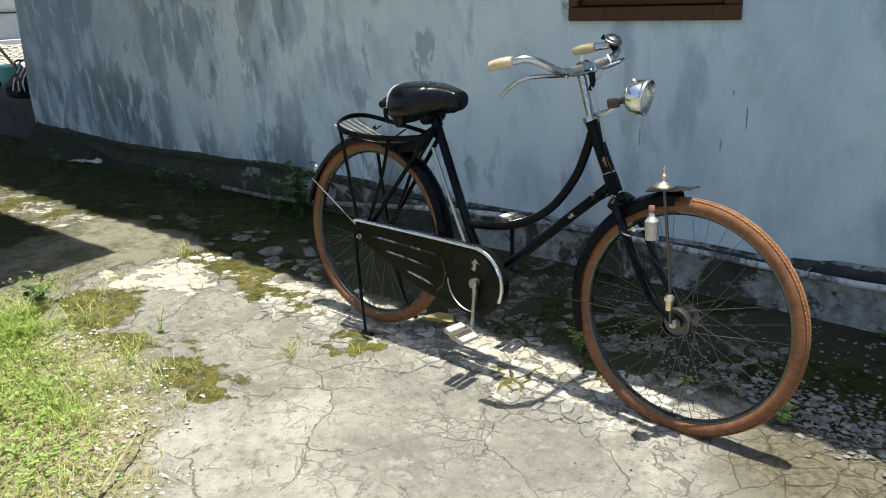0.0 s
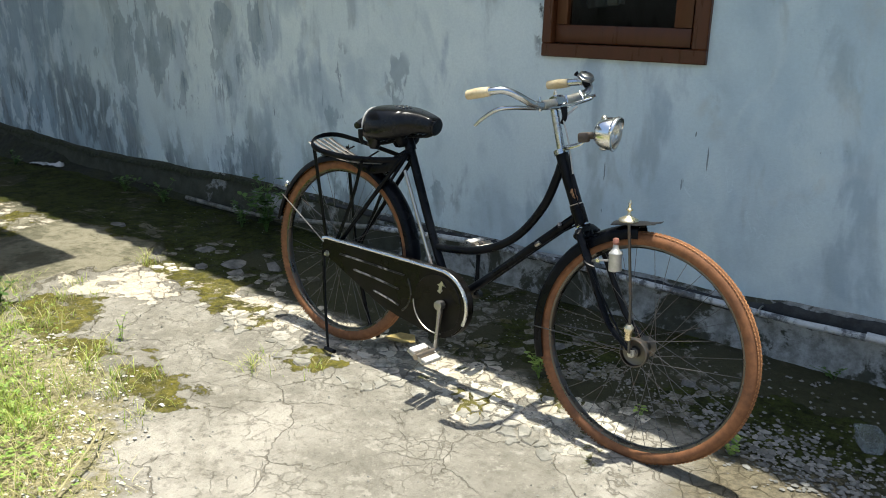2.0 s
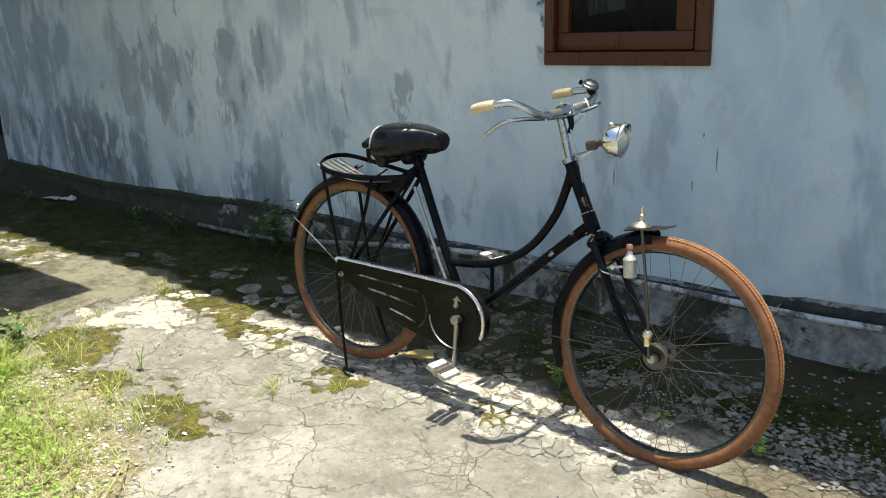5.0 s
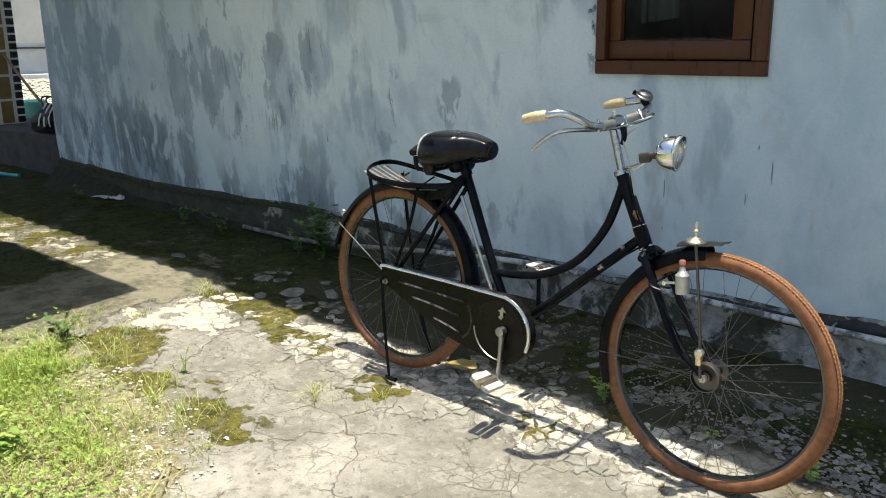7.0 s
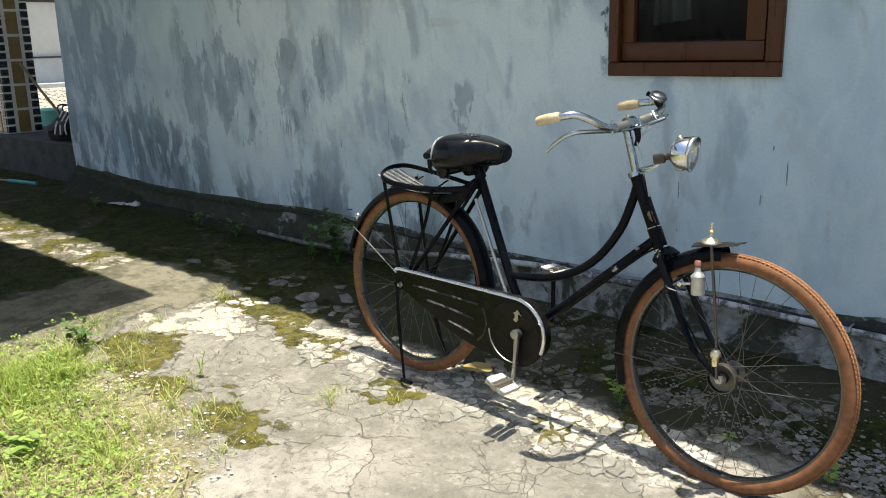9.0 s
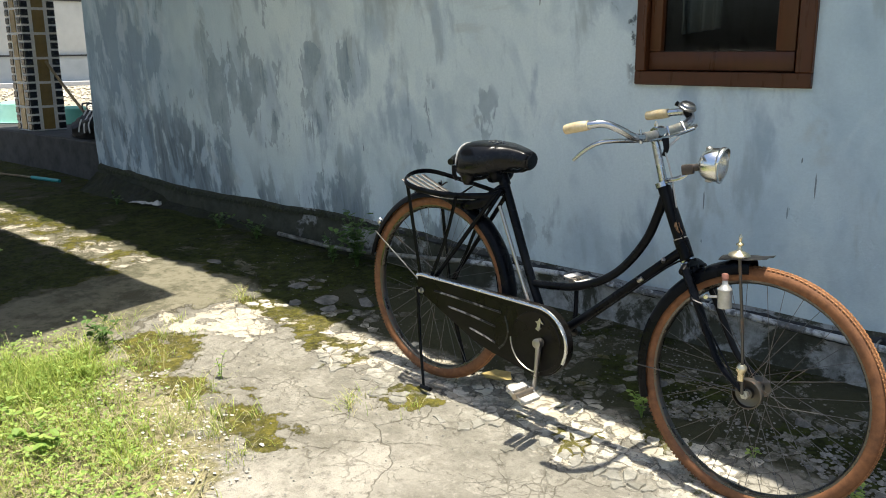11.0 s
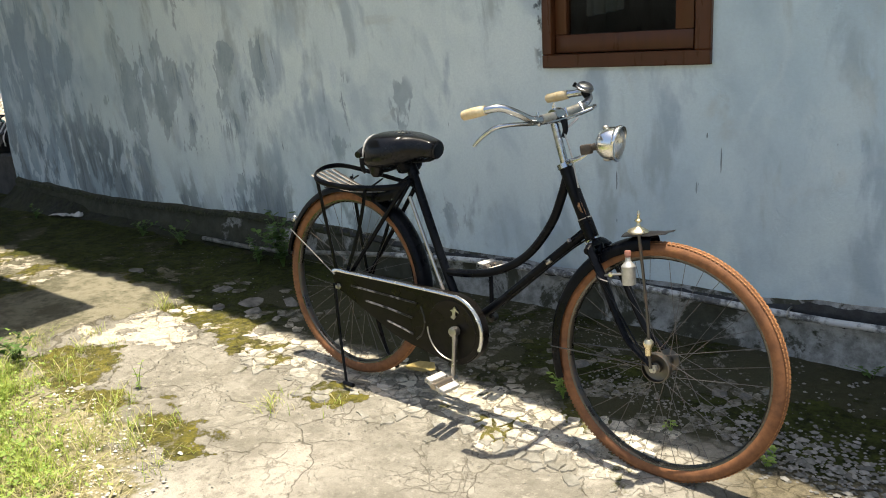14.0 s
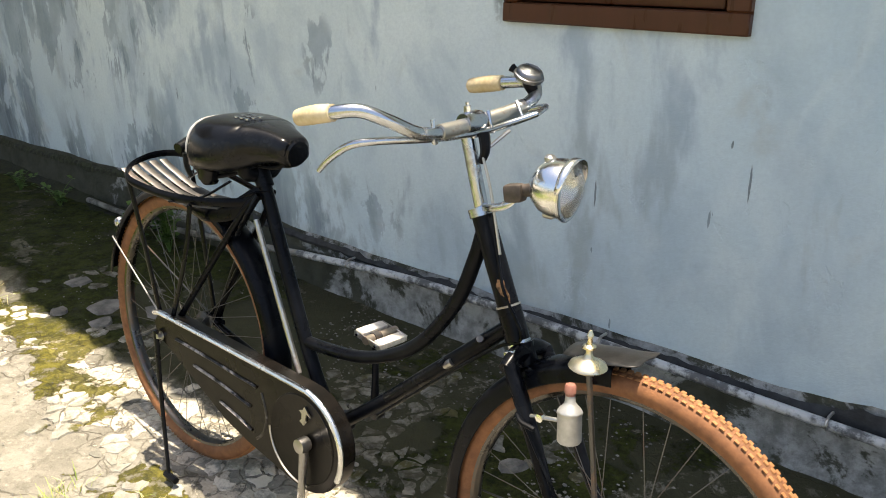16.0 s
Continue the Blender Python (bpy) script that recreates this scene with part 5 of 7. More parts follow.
# brass-topped rod that stands on the front axle
finial = part("fender_rod", tube([(1.138, -0.074, 0.325), (1.126, -0.088, 0.480), (1.103, -0.116, 0.698)], 0.0042, 8, 3), DARK_STEEL, bike, "upright rod on the front axle with a brass finial")
fm = aim((1.131, -0.077, 0.362), (1.125, -0.086, 0.50))
part("rod_socket", lathe([(0, 0), (0.009, 0), (0.010, 0.022), (0.014, 0.028), (0.014, 0.036), (0.008, 0.044), (0, 0.046)], 16, fm), BRASS, finial, "brass socket")
fm = aim((1.103, -0.116, 0.690), (1.101, -0.119, 0.768))
part("brass_finial", lathe([(0, 0), (0.024, 0.000), (0.027, 0.003), (0.025, 0.007), (0.015, 0.012), (0.008, 0.016), (0.0045, 0.022), (0.0045, 0.027), (0.0095, 0.030), (0.0095, 0.033), (0.0045, 0.036), (0.003, 0.044), (0.005, 0.048), (0.002, 0.056), (0, 0.057)], 24, fm), BRASS, finial, "polished brass disc finial")

# dynamo bottle on the fork
dm = aim((1.058, -0.062, 0.536), (1.046, -0.060, 0.64)) @ Matrix.Scale(0.94, 4)
dyn = part("dynamo", lathe([(0, 0), (0.0175, 0), (0.0195, 0.003), (0.0195, 0.050), (0.0200, 0.052), (0.0185, 0.055), (0.0105, 0.064), (0.0085, 0.068), (0.0080, 0.078), (0, 0.078)], 24, dm), ALLOY, bike, "matt aluminium bottle dynamo")
part("dynamo_head", lathe([(0, 0.077), (0.0075, 0.077), (0.0075, 0.082), (0.0092, 0.083), (0.0092, 0.094), (0.007, 0.097), (0, 0.097)], 16, dm), RED_BAKELITE, dyn, "dull reddish dynamo roller")
mark = []
for k in range(16):
    a = 2 * math.pi * k / 16
    b = -2.2 + 0.42 * math.cos(a)
    mark.append(dm @ Vector((0.0198 * math.cos(b), 0.0198 * math.sin(b), 0.024 + 0.007 * math.sin(a))))
part("maker_mark", tube(mark, 0.0006, 4, 1, closed=True), DARK_STEEL, dyn, "worn oval outline stamped in grey")
part("dynamo_collar", lathe([(0.0203, 0.0), (0.0208, 0.002), (0.0203, 0.004), (0.0190, 0.002), (0.0203, 0.0)], 24, dm @ pose(0, 0, 0.048)), DULL, dyn)
part("dynamo_bracket", tube([STEER @ Vector((0.985, -0.058, 0.548)), (1.008, -0.062, 0.556), (1.032, -0.058, 0.560)], 0.0036, 8, 3), DULL, dyn)
part("dynamo_bolt", lathe([(0, -0.004), (0.007, -0.004), (0.007, 0.004), (0, 0.005)], 6, Matrix.Translation((1.006, -0.066, 0.556)) @ pose(0, 0, 0, 90, 0, 0)), BRIGHT, dyn)

# stem, bars, grips, levers
STEM_TOP = Vector((0.774, -0.011, 0.955))
frame_tube("stem", [HEAD_TOP + AXIS * -0.01, STEM_TOP + Vector((0.002, 0, -0.006))], 0.0115, 1, 16, CHROME, "chrome handlebar stem")
bar = part("handlebar", tube([(0.632, -0.232, 0.966), (0.700, -0.228, 0.983), (0.735, -0.205, 0.989), (0.762, -0.170, 0.975), (0.778, -0.125, 0.957), (0.784, -0.070, 0.956), (0.788, -0.010, 0.964), (0.795, 0.060, 0.976), (0.804, 0.098, 0.988), (0.808, 0.122, 1.006), (0.790, 0.134, 1.022), (0.745, 0.134, 1.018), (0.668, 0.130, 1.003)], 0.0105, 12, 6), CHROME, bike, "swept-back chrome handlebar")
part("bar_sleeve", tube([(0.7838, -0.085, 0.956), (0.788, -0.010, 0.964), (0.797, 0.072, 0.979), (0.804, 0.098, 0.988)], 0.0125, 12, 4), DULL, bar, "worn grey sleeve")
for pts in ([(0.629, -0.2325, 0.965), (0.665, -0.231, 0.975), (0.701, -0.2275, 0.983)], [(0.660, 0.1295, 1.001), (0.698, 0.131, 1.009), (0.730, 0.133, 1.015)]):
    line = spline(pts, 14)
    rr = [0.0128 + 0.0004 * math.cos(i / (len(line) - 1) * 2 * math.pi * 7) + 0.0015 * math.sin(i / (len(line) - 1) * math.pi) for i in range(len(line))]
    rr[0] *= 0.8
    part("grip", tube(line, rr, 14, 1), IVORY, bar, "yellowed ivory hand grip")
part("brake_lever", tube([(0.642, -0.200, 0.883), (0.672, -0.205, 0.908), (0.716, -0.205, 0.936), (0.745, -0.170, 0.944), (0.778, -0.095, 0.946), (0.798, -0.010, 0.952), (0.818, 0.050, 0.966), (0.838, 0.088, 0.980)], [0.0042, 0.0055, 0.0062, 0.006, 0.0058, 0.0058, 0.0058, 0.0050], 10, 5), CHROME, bar, "chrome brake lever rod")
part("brake_lever", tube([(0.838, 0.088, 0.980), (0.812, 0.150, 0.985), (0.760, 0.165, 0.970)], 0.0050, 10, 5), CHROME, bar, "chrome brake lever rod")
for a, b in (((0.781, -0.100, 0.972), (0.782, -0.092, 0.940)), ((0.790, -0.020, 0.978), (0.797, -0.016, 0.945)), ((0.797, 0.012, 0.980), (0.806, 0.016, 0.952)), ((0.802, 0.080, 0.992), (0.826, 0.072, 0.968))):
    part("lever_clip", tube([Vector(a) + Vector((0, 0, 0.004)), Vector(a).lerp(Vector(b), 0.5) + Vector((0.004, -0.004, 0)), b], [0.0038, 0.0026, 0.0050], 8, 4), CHROME, bar)
part("stem_clamp", lathe([(0, -0.020), (0.0165, -0.020), (0.0185, -0.012), (0.0185, 0.012), (0.0165, 0.020), (0, 0.020)], 18, aim((0.786, -0.012, 0.966), (0.790, 0.05, 0.972))), CHROME, bar)
part("clamp_bolt", lathe([(0, 0), (0.006, 0), (0.006, 0.010), (0.003, 0.011), (0.003, 0.016), (0, 0.016)], 6, aim((0.782, -0.020, 0.982), (0.778, -0.022, 1.02))), BRIGHT, bar)
part("lever_bracket", tube([(0.805, -0.004, 0.952), (0.812, -0.006, 0.925), (0.806, -0.006, 0.905)], [0.010, 0.008, 0.006], 8, 4), BLACK, bar)
part("pull_rod", tube([(0.812, -0.010, 0.915), (0.838, -0.014, 0.860), (0.868, -0.018, 0.770)], 0.0026, 6, 4), DULL, bar)
part("cross_rod", rod((0.822, 0.040, 0.955), (0.806, -0.006, 0.920), 0.003, 6), DULL, bar)
# bell on the far side of the bar
bm_ = aim((0.800, 0.108, 1.033), (0.818, 0.098, 1.075))
bell = part("bell", lathe([(0, 0.0), (0.020, 0.0), (0.0255, 0.001), (0.0265, 0.004), (0.0255, 0.007), (0.0235, 0.008), (0.0225, 0.012), (0.019, 0.0155), (0.0165, 0.0160), (0.0155, 0.0150), (0.006, 0.017), (0, 0.018)], 12, bm_), BELL, bar, "domed steel bicycle bell")
part("bell_clamp", tube([(0.806, 0.124, 1.008), (0.798, 0.114, 1.022), (0.798, 0.110, 1.034)], 0.010, 10, 3), BLACK, bar)
part("bell_thumb", tube([(0.790, 0.110, 1.030), (0.776, 0.108, 1.040), (0.766, 0.106, 1.046)], [0.005, 0.005, 0.008], 8, 3), BLACK, bar)

# head lamp
lm = aim((0.922, -0.026, 0.899), (1.02, -0.010, 0.897)) @ Matrix.Scale(0.93, 4)
lamp = part("head_lamp", lathe([(0, 0.0), (0.018, 0.002), (0.032, 0.0105), (0.042, 0.023), (0.0465, 0.037), (0.0480, 0.050), (0.0475, 0.060), (0.0495, 0.0605), (0.0500, 0.064), (0.0490, 0.068), (0.0445, 0.069), (0.0430, 0.066), (0.040, 0.056), (0.030, 0.030), (0.012, 0.016), (0, 0.015)], 36, lm), BRIGHT, bike, "round chrome head lamp")
part("lamp_glass", lathe([(0.0450, 0.064), (0.040, 0.071), (0.025, 0.0785), (0, 0.0820), (0, 0.0800), (0.025, 0.0765), (0.040, 0.069), (0.0450, 0.062)], 32, lm), LENS, lamp, "ribbed clear lamp glass")
part("lamp_bulb", lathe([(0, 0.016), (0.006, 0.018), (0.007, 0.026), (0.005, 0.033), (0, 0.036)], 14, lm), BRASS, lamp)
bm = bmesh.new()
rows = []
for f, r, zz in ((0, 0.0500, 0.060), (0.5, 0.0512, 0.066), (1.0, 0.0505, 0.076)):
    rows.append([])
    for k in range(15):
        a = radians(-88 + 176 * k / 14)
        rows[-1].append(bm.verts.new(lm @ Vector((r * math.sin(a), r * math.cos(a), zz if f < 1 else 0.066 + 0.011 * abs(math.cos(a)) ** 0.7))))
for a, b in zip(rows, rows[1:]):
    for k in range(14):
        bm.faces.new((a[k], a[k + 1], b[k + 1], b[k]))
visor = part("lamp_visor", bm, BRIGHT, lamp, "chrome peak over the lamp glass")
visor.modifiers.new("thick", "SOLIDIFY").thickness = 0.0012
part("lamp_rim", tube([lm @ Vector((0.0495 * math.cos(a), 0.0495 * math.sin(a), 0.066)) for a in (2 * math.pi * q / 40 for q in range(40))], 0.0022, 6, 1, closed=True), CHROME, lamp)
part("lamp_knob", lathe([(0, -0.003), (0.008, -0.003), (0.009, 0.003), (0.006, 0.007), (0, 0.008)], 14, aim((0.948, -0.026, 0.938), (0.946, -0.026, 1.0))), DULL, lamp)
part("lamp_switch", box((-0.011, -0.005, -0.010), (0.011, 0.005, 0.010), 0.003, lm @ pose(-0.0, -0.046, 0.036)), DULL, lamp, "small steel switch under the lamp")
part("lamp_bracket", tube([(0.826, -0.016, 0.838), (0.856, -0.034, 0.846), (0.886, -0.040, 0.858), (0.900, -0.036, 0.872)], 0.0055, 8, 4, flat=(0.5, 1.2)), CHROME, lamp, "bent steel lamp bracket")
part("bracket_joint", box((-0.016, -0.012, -0.015), (0.016, 0.012, 0.013), 0.006, pose(0.898, -0.036, 0.880, 0, -12, 8), seg=2), DUSTY, lamp, "dusty brown bakelite joint")
part("bracket_arm", tube([(0.898, -0.034, 0.884), (0.915, -0.030, 0.886), (0.934, -0.026, 0.892)], [0.009, 0.010, 0.012], 10, 3), DUSTY, lamp)

# luggage rack over the rear wheel
rack = part("luggage_rack", tube([(0.215, -0.030, 0.712), (0.150, -0.074, 0.705), (0.06, -0.100, 0.700), (-0.03, -0.114, 0.704), (-0.085, -0.122, 0.716), (-0.125, -0.095, 0.730), (-0.145, -0.045, 0.742), (-0.142, 0.000, 0.748), (-0.115, 0.030, 0.748), (-0.05, 0.045, 0.740), (0.06, 0.050, 0.726), (0.150, 0.046, 0.716), (0.215, 0.024, 0.712)], 0.0072, 8, 5, flat=(0.55, 1.35)), BLACK, bike, "black steel luggage rack with bare slats")
for k, v in enumerate((-0.060, -0.036, -0.012, 0.012, 0.036)):
    part("slat", tube([(-0.138 + abs(v + 0.01) * 0.25, v - 0.045, 0.728 + 0.1 * (v + 0.06)), (-0.09, v - 0.043, 0.713 + 0.1 * (v + 0.06)), (0.0, v - 0.032, 0.690), (0.08, v - 0.020, 0.686), (0.17, v * 0.8 - 0.01, 0.694)], 0.0095, 8, 5, flat=(1.0, 0.16)), RACK_STRIP, rack, "bare worn steel slat")
for x in (-0.06, 0.06):
    part("cross_strip", tube([(x, -0.110, 0.692), (x, -0.03, 0.690), (x, 0.045, 0.716)], 0.006, 6, 4, flat=(1, 0.35)), BLACK, rack)
for v in (-1, 1):
    part("rack_stay", tube([(-0.090, v * 0.080 - 0.038, 0.712), (-0.075, v * 0.076 - 0.018, 0.560), REAR + Vector((-0.012, v * 0.070, 0.012))], 0.0068, 8, 4, flat=(1.2, 0.6)), BLACK, rack)
    part("rack_stay", tube([(0.115, v * 0.075 - 0.02, 0.694), (0.070, v * 0.072 - 0.01, 0.560), REAR + Vector((0.012, v * 0.068, 0.012))], 0.0062, 8, 4, flat=(1.2, 0.6)), BLACK, rack)
    part("rack_rivet", lathe([(0, -0.002), (0.004, 0), (0, 0.003)], 8, pose(-0.088, v * 0.084 - 0.038, 0.716, 90 * v, 0, 0)), CHROME, rack)
part("rack_bracket", tube([(0.030, -0.060, 0.684), (0.110, -0.058, 0.672), (0.185, -0.040, 0.690), (0.246, -0.010, 0.742)], [0.010, 0.016, 0.017, 0.012], 10, 5, flat=(0.45, 1.2)), BLACK, rack, "broad black bracket between rack and seat tube")
part("rack_bracket", tube([(0.246, -0.016, 0.735), (0.226, -0.030, 0.690), (0.196, -0.034, 0.640)], [0.014, 0.013, 0.010], 10, 4, flat=(1.0, 0.5)), BLACK, rack)
part("rack_clamp", tube([(0.19, -0.03, 0.712), (0.235, -0.022, 0.735), (0.262, 0.0, 0.742)], 0.0065, 8, 4, flat=(1, 0.5)), BLACK, rack)

# rear axle fittings and the double-legged stand
part("axle_nut", lathe([(0, 0), (0.012, 0), (0.012, 0.012), (0.006, 0.013), (0.006, 0.024), (0, 0.025)], 6, Matrix.Translation(REAR + Vector((0, -0.072, 0))) @ pose(0, 0, 0, 90, 0, 0)), DULL, bike, "rusty axle nut")
part("chain_tug", tube([REAR + Vector((-0.022, -0.086, 0.052)), REAR + Vector((0.005, -0.088, 0.060)), REAR + Vector((0.040, -0.088, 0.060))], 0.0065, 8, 3), BRIGHT, bike, "bright end of the chain case edge")
stand = part("stand", tube([REAR + Vector((-0.010, -0.092, 0.012)), REAR + Vector((0.014, -0.098, -0.15)), (0.026, -0.112, 0.012)], [0.0080, 0.0066, 0.0056], 8, 3, flat=(1.0, 0.7)), BLACK, bike, "black steel parking stand")
part("stand_leg", tube([REAR + Vector((-0.010, 0.082, 0.012)), REAR + Vector((0.014, 0.090, -0.15)), (0.03, 0.112, 0.020)], 0.0085, 8, 3, flat=(1.0, 0.7)), BLACK, stand)
part("stand_foot", tube([(0.012, -0.112, 0.010), (0.060, -0.114, 0.012)], 0.008, 8, 1), BLACK, stand)
part("stand_foot", tube([(0.012, 0.112, 0.016), (0.060, 0.114, 0.018)], 0.008, 8, 1), BLACK, stand)


# ---- plants ----
rng = random.Random(7)


def grass_density(x, y):
    """How thick the grass grows: a ragged patch in the yard's open part."""
    e = -y - 0.75 * max(0.0, x + 0.45) + 0.22 * noise.noise((x * 2.2, y * 2.2, 0)) + 0.12 * noise.noise((x * 6, y * 6, 3))
    e += 0.16 * min(max(-0.65 - x, 0.0) / 0.4, 1.0)
    d = min(max((e - 1.48) / 0.45, 0.0), 1.0)
    return d * min(max((x + 1.62 + 0.15 * noise.noise((x * 3, y * 3, 8))) / 0.3, 0.0), 1.0) * (0.55 + 0.45 * min(max(-0.2 - x, 0.0), 1.0))


def blade(verts, faces, x, y, z, h, w, yaw, bend):
    c, s = math.cos(yaw), math.sin(yaw)
    b = len(verts)
    for k, (f, ww) in enumerate(((0, 1.0), (0.45, 0.85), (0.8, 0.5))):
        off = bend * f * f
        for sd in (-1, 1):
            verts.append((x + off * c - s * sd * w * ww, y + off * s + c * sd * w * ww, z + h * f * (1 - 0.25 * f * bend / max(h, 0.01))))
    verts.append((x + bend * c, y + bend * s, z + h * (1 - 0.25 * bend / max(h, 0.01))))
    faces += [(b, b + 1, b + 3, b + 2), (b + 2, b + 3, b + 5, b + 4), (b + 4, b + 5, b + 6)]


def stuff_mesh(name, verts, faces, mat, label, category):
    me = bpy.data.meshes.new(name)
    me.from_pydata(verts, [], faces)
    me.materials.append(mat)
    return tagged(new(name, me), label, category, kind="stuff")


def build_grass():
    verts, faces, dry_v, dry_f = [], [], [], []
    n = 0
    while n < 44000:
        x, y = rng.uniform(-3.2, 0.6), rng.uniform(-3.4, -1.2)
        d = grass_density(x, y)
        clump = 0.35 + 1.1 * max(0.0, noise.noise((x * 7, y * 7, 2)) + 0.30)
        if rng.random() > d ** 1.2 * clump:
            continue
        n += 1
        tuft = 0.6 + 0.8 * max(0, noise.noise((x * 5, y * 5, 9)) + 0.3)
        green = 0.66 + 0.55 * min(max(-0.45 - x, -0.5), 0.7) + 0.7 * noise.noise((x * 3.1, y * 3.1, 6))
        if rng.random() < green:
            h = rng.uniform(0.015, 0.100) * tuft * (0.45 + 0.6 * d)
            blade(verts, faces, x, y, ground_z(x, y) - 0.004, h, rng.uniform(0.0008, 0.0020), rng.uniform(0, 6.3), rng.uniform(0.3, 1.4) * h)
        else:
            h = rng.uniform(0.010, 0.055) * tuft
            blade(dry_v, dry_f, x, y, ground_z(x, y) - 0.002, h, rng.uniform(0.0006, 0.0015), rng.uniform(0, 6.3), rng.uniform(1.0, 2.6) * h)
    # a few taller stalks and the tufts in the cracks
    for x0, y0, count, tall in ((-1.28, -0.86, 60, 0.085), (-0.60, -1.47, 14, 0.11), (-0.10, -1.26, 40, 0.06), (-0.16, -1.20, 34, 0.045), (0.06, -1.12, 26, 0.035), (-1.18, -1.33, 50, 0.06), (-1.45, -1.42, 60, 0.08), (-1.30, -1.20, 40, 0.05), (-1.12, -1.22, 40, 0.04), (-1.22, -1.62, 70, 0.13), (-0.98, -1.52, 50, 0.09), (-0.30, -1.66, 60, 0.09), (-0.42, -1.75, 50, 0.12), (-0.52, -1.62, 60, 0.10), (-0.40, -1.58, 60, 0.07), (-0.30, -1.52, 44, 0.05), (-0.12, -1.68, 50, 0.05), (-0.62, -1.52, 50, 0.06)):
        for k in range(count):
            a, r = rng.uniform(0, 6.3), abs(rng.gauss(0, 0.045))
            x, y = x0 + r * math.cos(a), y0 + r * math.sin(a)
            h = tall * rng.uniform(0.4, 1.1)
            blade(*((verts, faces) if k % 3 else (dry_v, dry_f)), x, y, ground_z(x, y) - 0.003, h, rng.uniform(0.0007, 0.0016), rng.uniform(0, 6.3), rng.uniform(0.5, 1.6) * h)
    # long thin stems that lie and arch over the patch
    for _ in range(420):
        x, y = rng.uniform(-1.5, 0.2), rng.uniform(-2.6, -1.45)
        if grass_density(x, y) < 0.35:
            continue
        h = rng.uniform(0.05, 0.15)
        blade(*((verts, faces) if rng.random() < 0.4 else (dry_v, dry_f)), x, y, ground_z(x, y) - 0.003, h, 0.0011, rng.uniform(0, 6.3), rng.uniform(0.8, 1.7) * h)
    stuff_mesh("grass", verts, faces, GRASS, "sparse green grass growing over the yard's soil", "grass")
    stuff_mesh("dry_grass", dry_v, dry_f, DRY_GRASS, "matted straw-coloured dry grass on the soil", "grass")


def leaflet(verts, faces, p, yaw, pitch, size):
    m = Matrix.Translation(p) @ Euler((0, 0, yaw)).to_matrix().to_4x4() @ Euler((0, -pitch, 0)).to_matrix().to_4x4()
    b = len(verts)
    for q in ((0, 0, 0), (0.35, -0.34, 0.05), (0.8, -0.36, 0.02), (1.0, 0, -0.05), (0.8, 0.36, 0.02), (0.35, 0.34, 0.05), (0.55, 0, -0.04)):
        verts.append(tuple(m @ (Vector(q) * size)))
    faces += [(b, b + 1, b + 6), (b + 1, b + 2, b + 6), (b + 2, b + 3, b + 6), (b + 3, b + 4, b + 6), (b + 4, b + 5, b + 6), (b + 5, b, b + 6)]


def build_clover():
    verts, faces = [], []
    n = 0
    while n < 7000:
        x, y = rng.uniform(-3.0, 0.2), rng.uniform(-3.2, -1.4)
        d = grass_density(x, y) * max(0.0, 0.35 + 1.2 * noise.noise((x * 2.7, y * 2.7, 5)) + 0.5 * (-0.75 - x) + 0.9 * (-1.95 - y))
        if rng.random() > d:
            continue
        n += 1
        z = ground_z(x, y) + rng.uniform(0.008, 0.065)
        a = rng.uniform(0, 6.3)
        for k in range(3):
            leaflet(verts, faces, (x, y, z), a + 2.1 * k + rng.uniform(-0.2, 0.2), rng.uniform(-0.1, 0.7), rng.uniform(0.004, 0.015))
    stuff_mesh("clover", verts, faces, CLOVER, "bright green clover leaves among the grass", "clover")


def weed(name, x, y, h, leaves, spread, size, mat, label, lean=(0, 0)):
    z0 = ground_z(x, y)
    w = root(name, label, "weed", pose(x, y, z0))
    verts, faces = [], []
    for s in range(max(3, leaves // 7)):
        a = rng.uniform(0, 6.3)
        top = Vector((spread * math.cos(a) * rng.uniform(0.2, 1) + lean[0], spread * math.sin(a) * rng.uniform(0.2, 1) + lean[1], h * rng.uniform(0.5, 1)))
        mid = Vector((top.x * 0.35, top.y * 0.35, top.z * 0.6))
        part("stem", tube([(0, 0, -0.01), mid, top], [0.0016, 0.0012, 0.0007], 5, 3), mat, w)
        line = spline([(0, 0, 0), mid, top], 5)
        for k in range(leaves // max(3, leaves // 7) + 1):
            p = line[min(len(line) - 1, 2 + int(rng.random() * (len(line) - 2)))]
            leaflet(verts, faces, p, rng.uniform(0, 6.3), rng.uniform(-0.3, 0.7), size * rng.uniform(0.6, 1.2))
    me = bpy.data.meshes.new("leaves")
    me.from_pydata(verts, [], faces)
    me.materials.append(mat)
    lv = new("leaves", me)
    lv.parent = w
    lv["kind"] = "stuff"
    return w


build_grass(), build_clover()
weed("weed", -1.24, -0.17, 0.32, 130, 0.15, 0.040, WEED, "dark leafy weed growing against the plinth")
weed("weed", -1.40, -0.20, 0.15, 60, 0.13, 0.030, WEED, "low dark weed at the foot of the plinth")
weed("weed", -2.12, -0.16, 0.12, 50, 0.14, 0.026, WEED, "small weed at the foot of the plinth")
weed("weed", -2.5, -0.16, 0.11, 46, 0.14, 0.026, WEED, "small weed at the foot of the plinth")
weed("weed", 1.38, -0.765, 0.05, 18, 0.06, 0.024, CLOVER, "broad-leaved green seedling in the gravel")
weed("weed", 0.70, -0.70, 0.10, 40, 0.05, 0.022, CLOVER, "small green seedling on the concrete")
weed("weed", 1.08, -0.72, 0.035, 14, 0.03, 0.014, CLOVER, "tiny green seedling in the gravel")
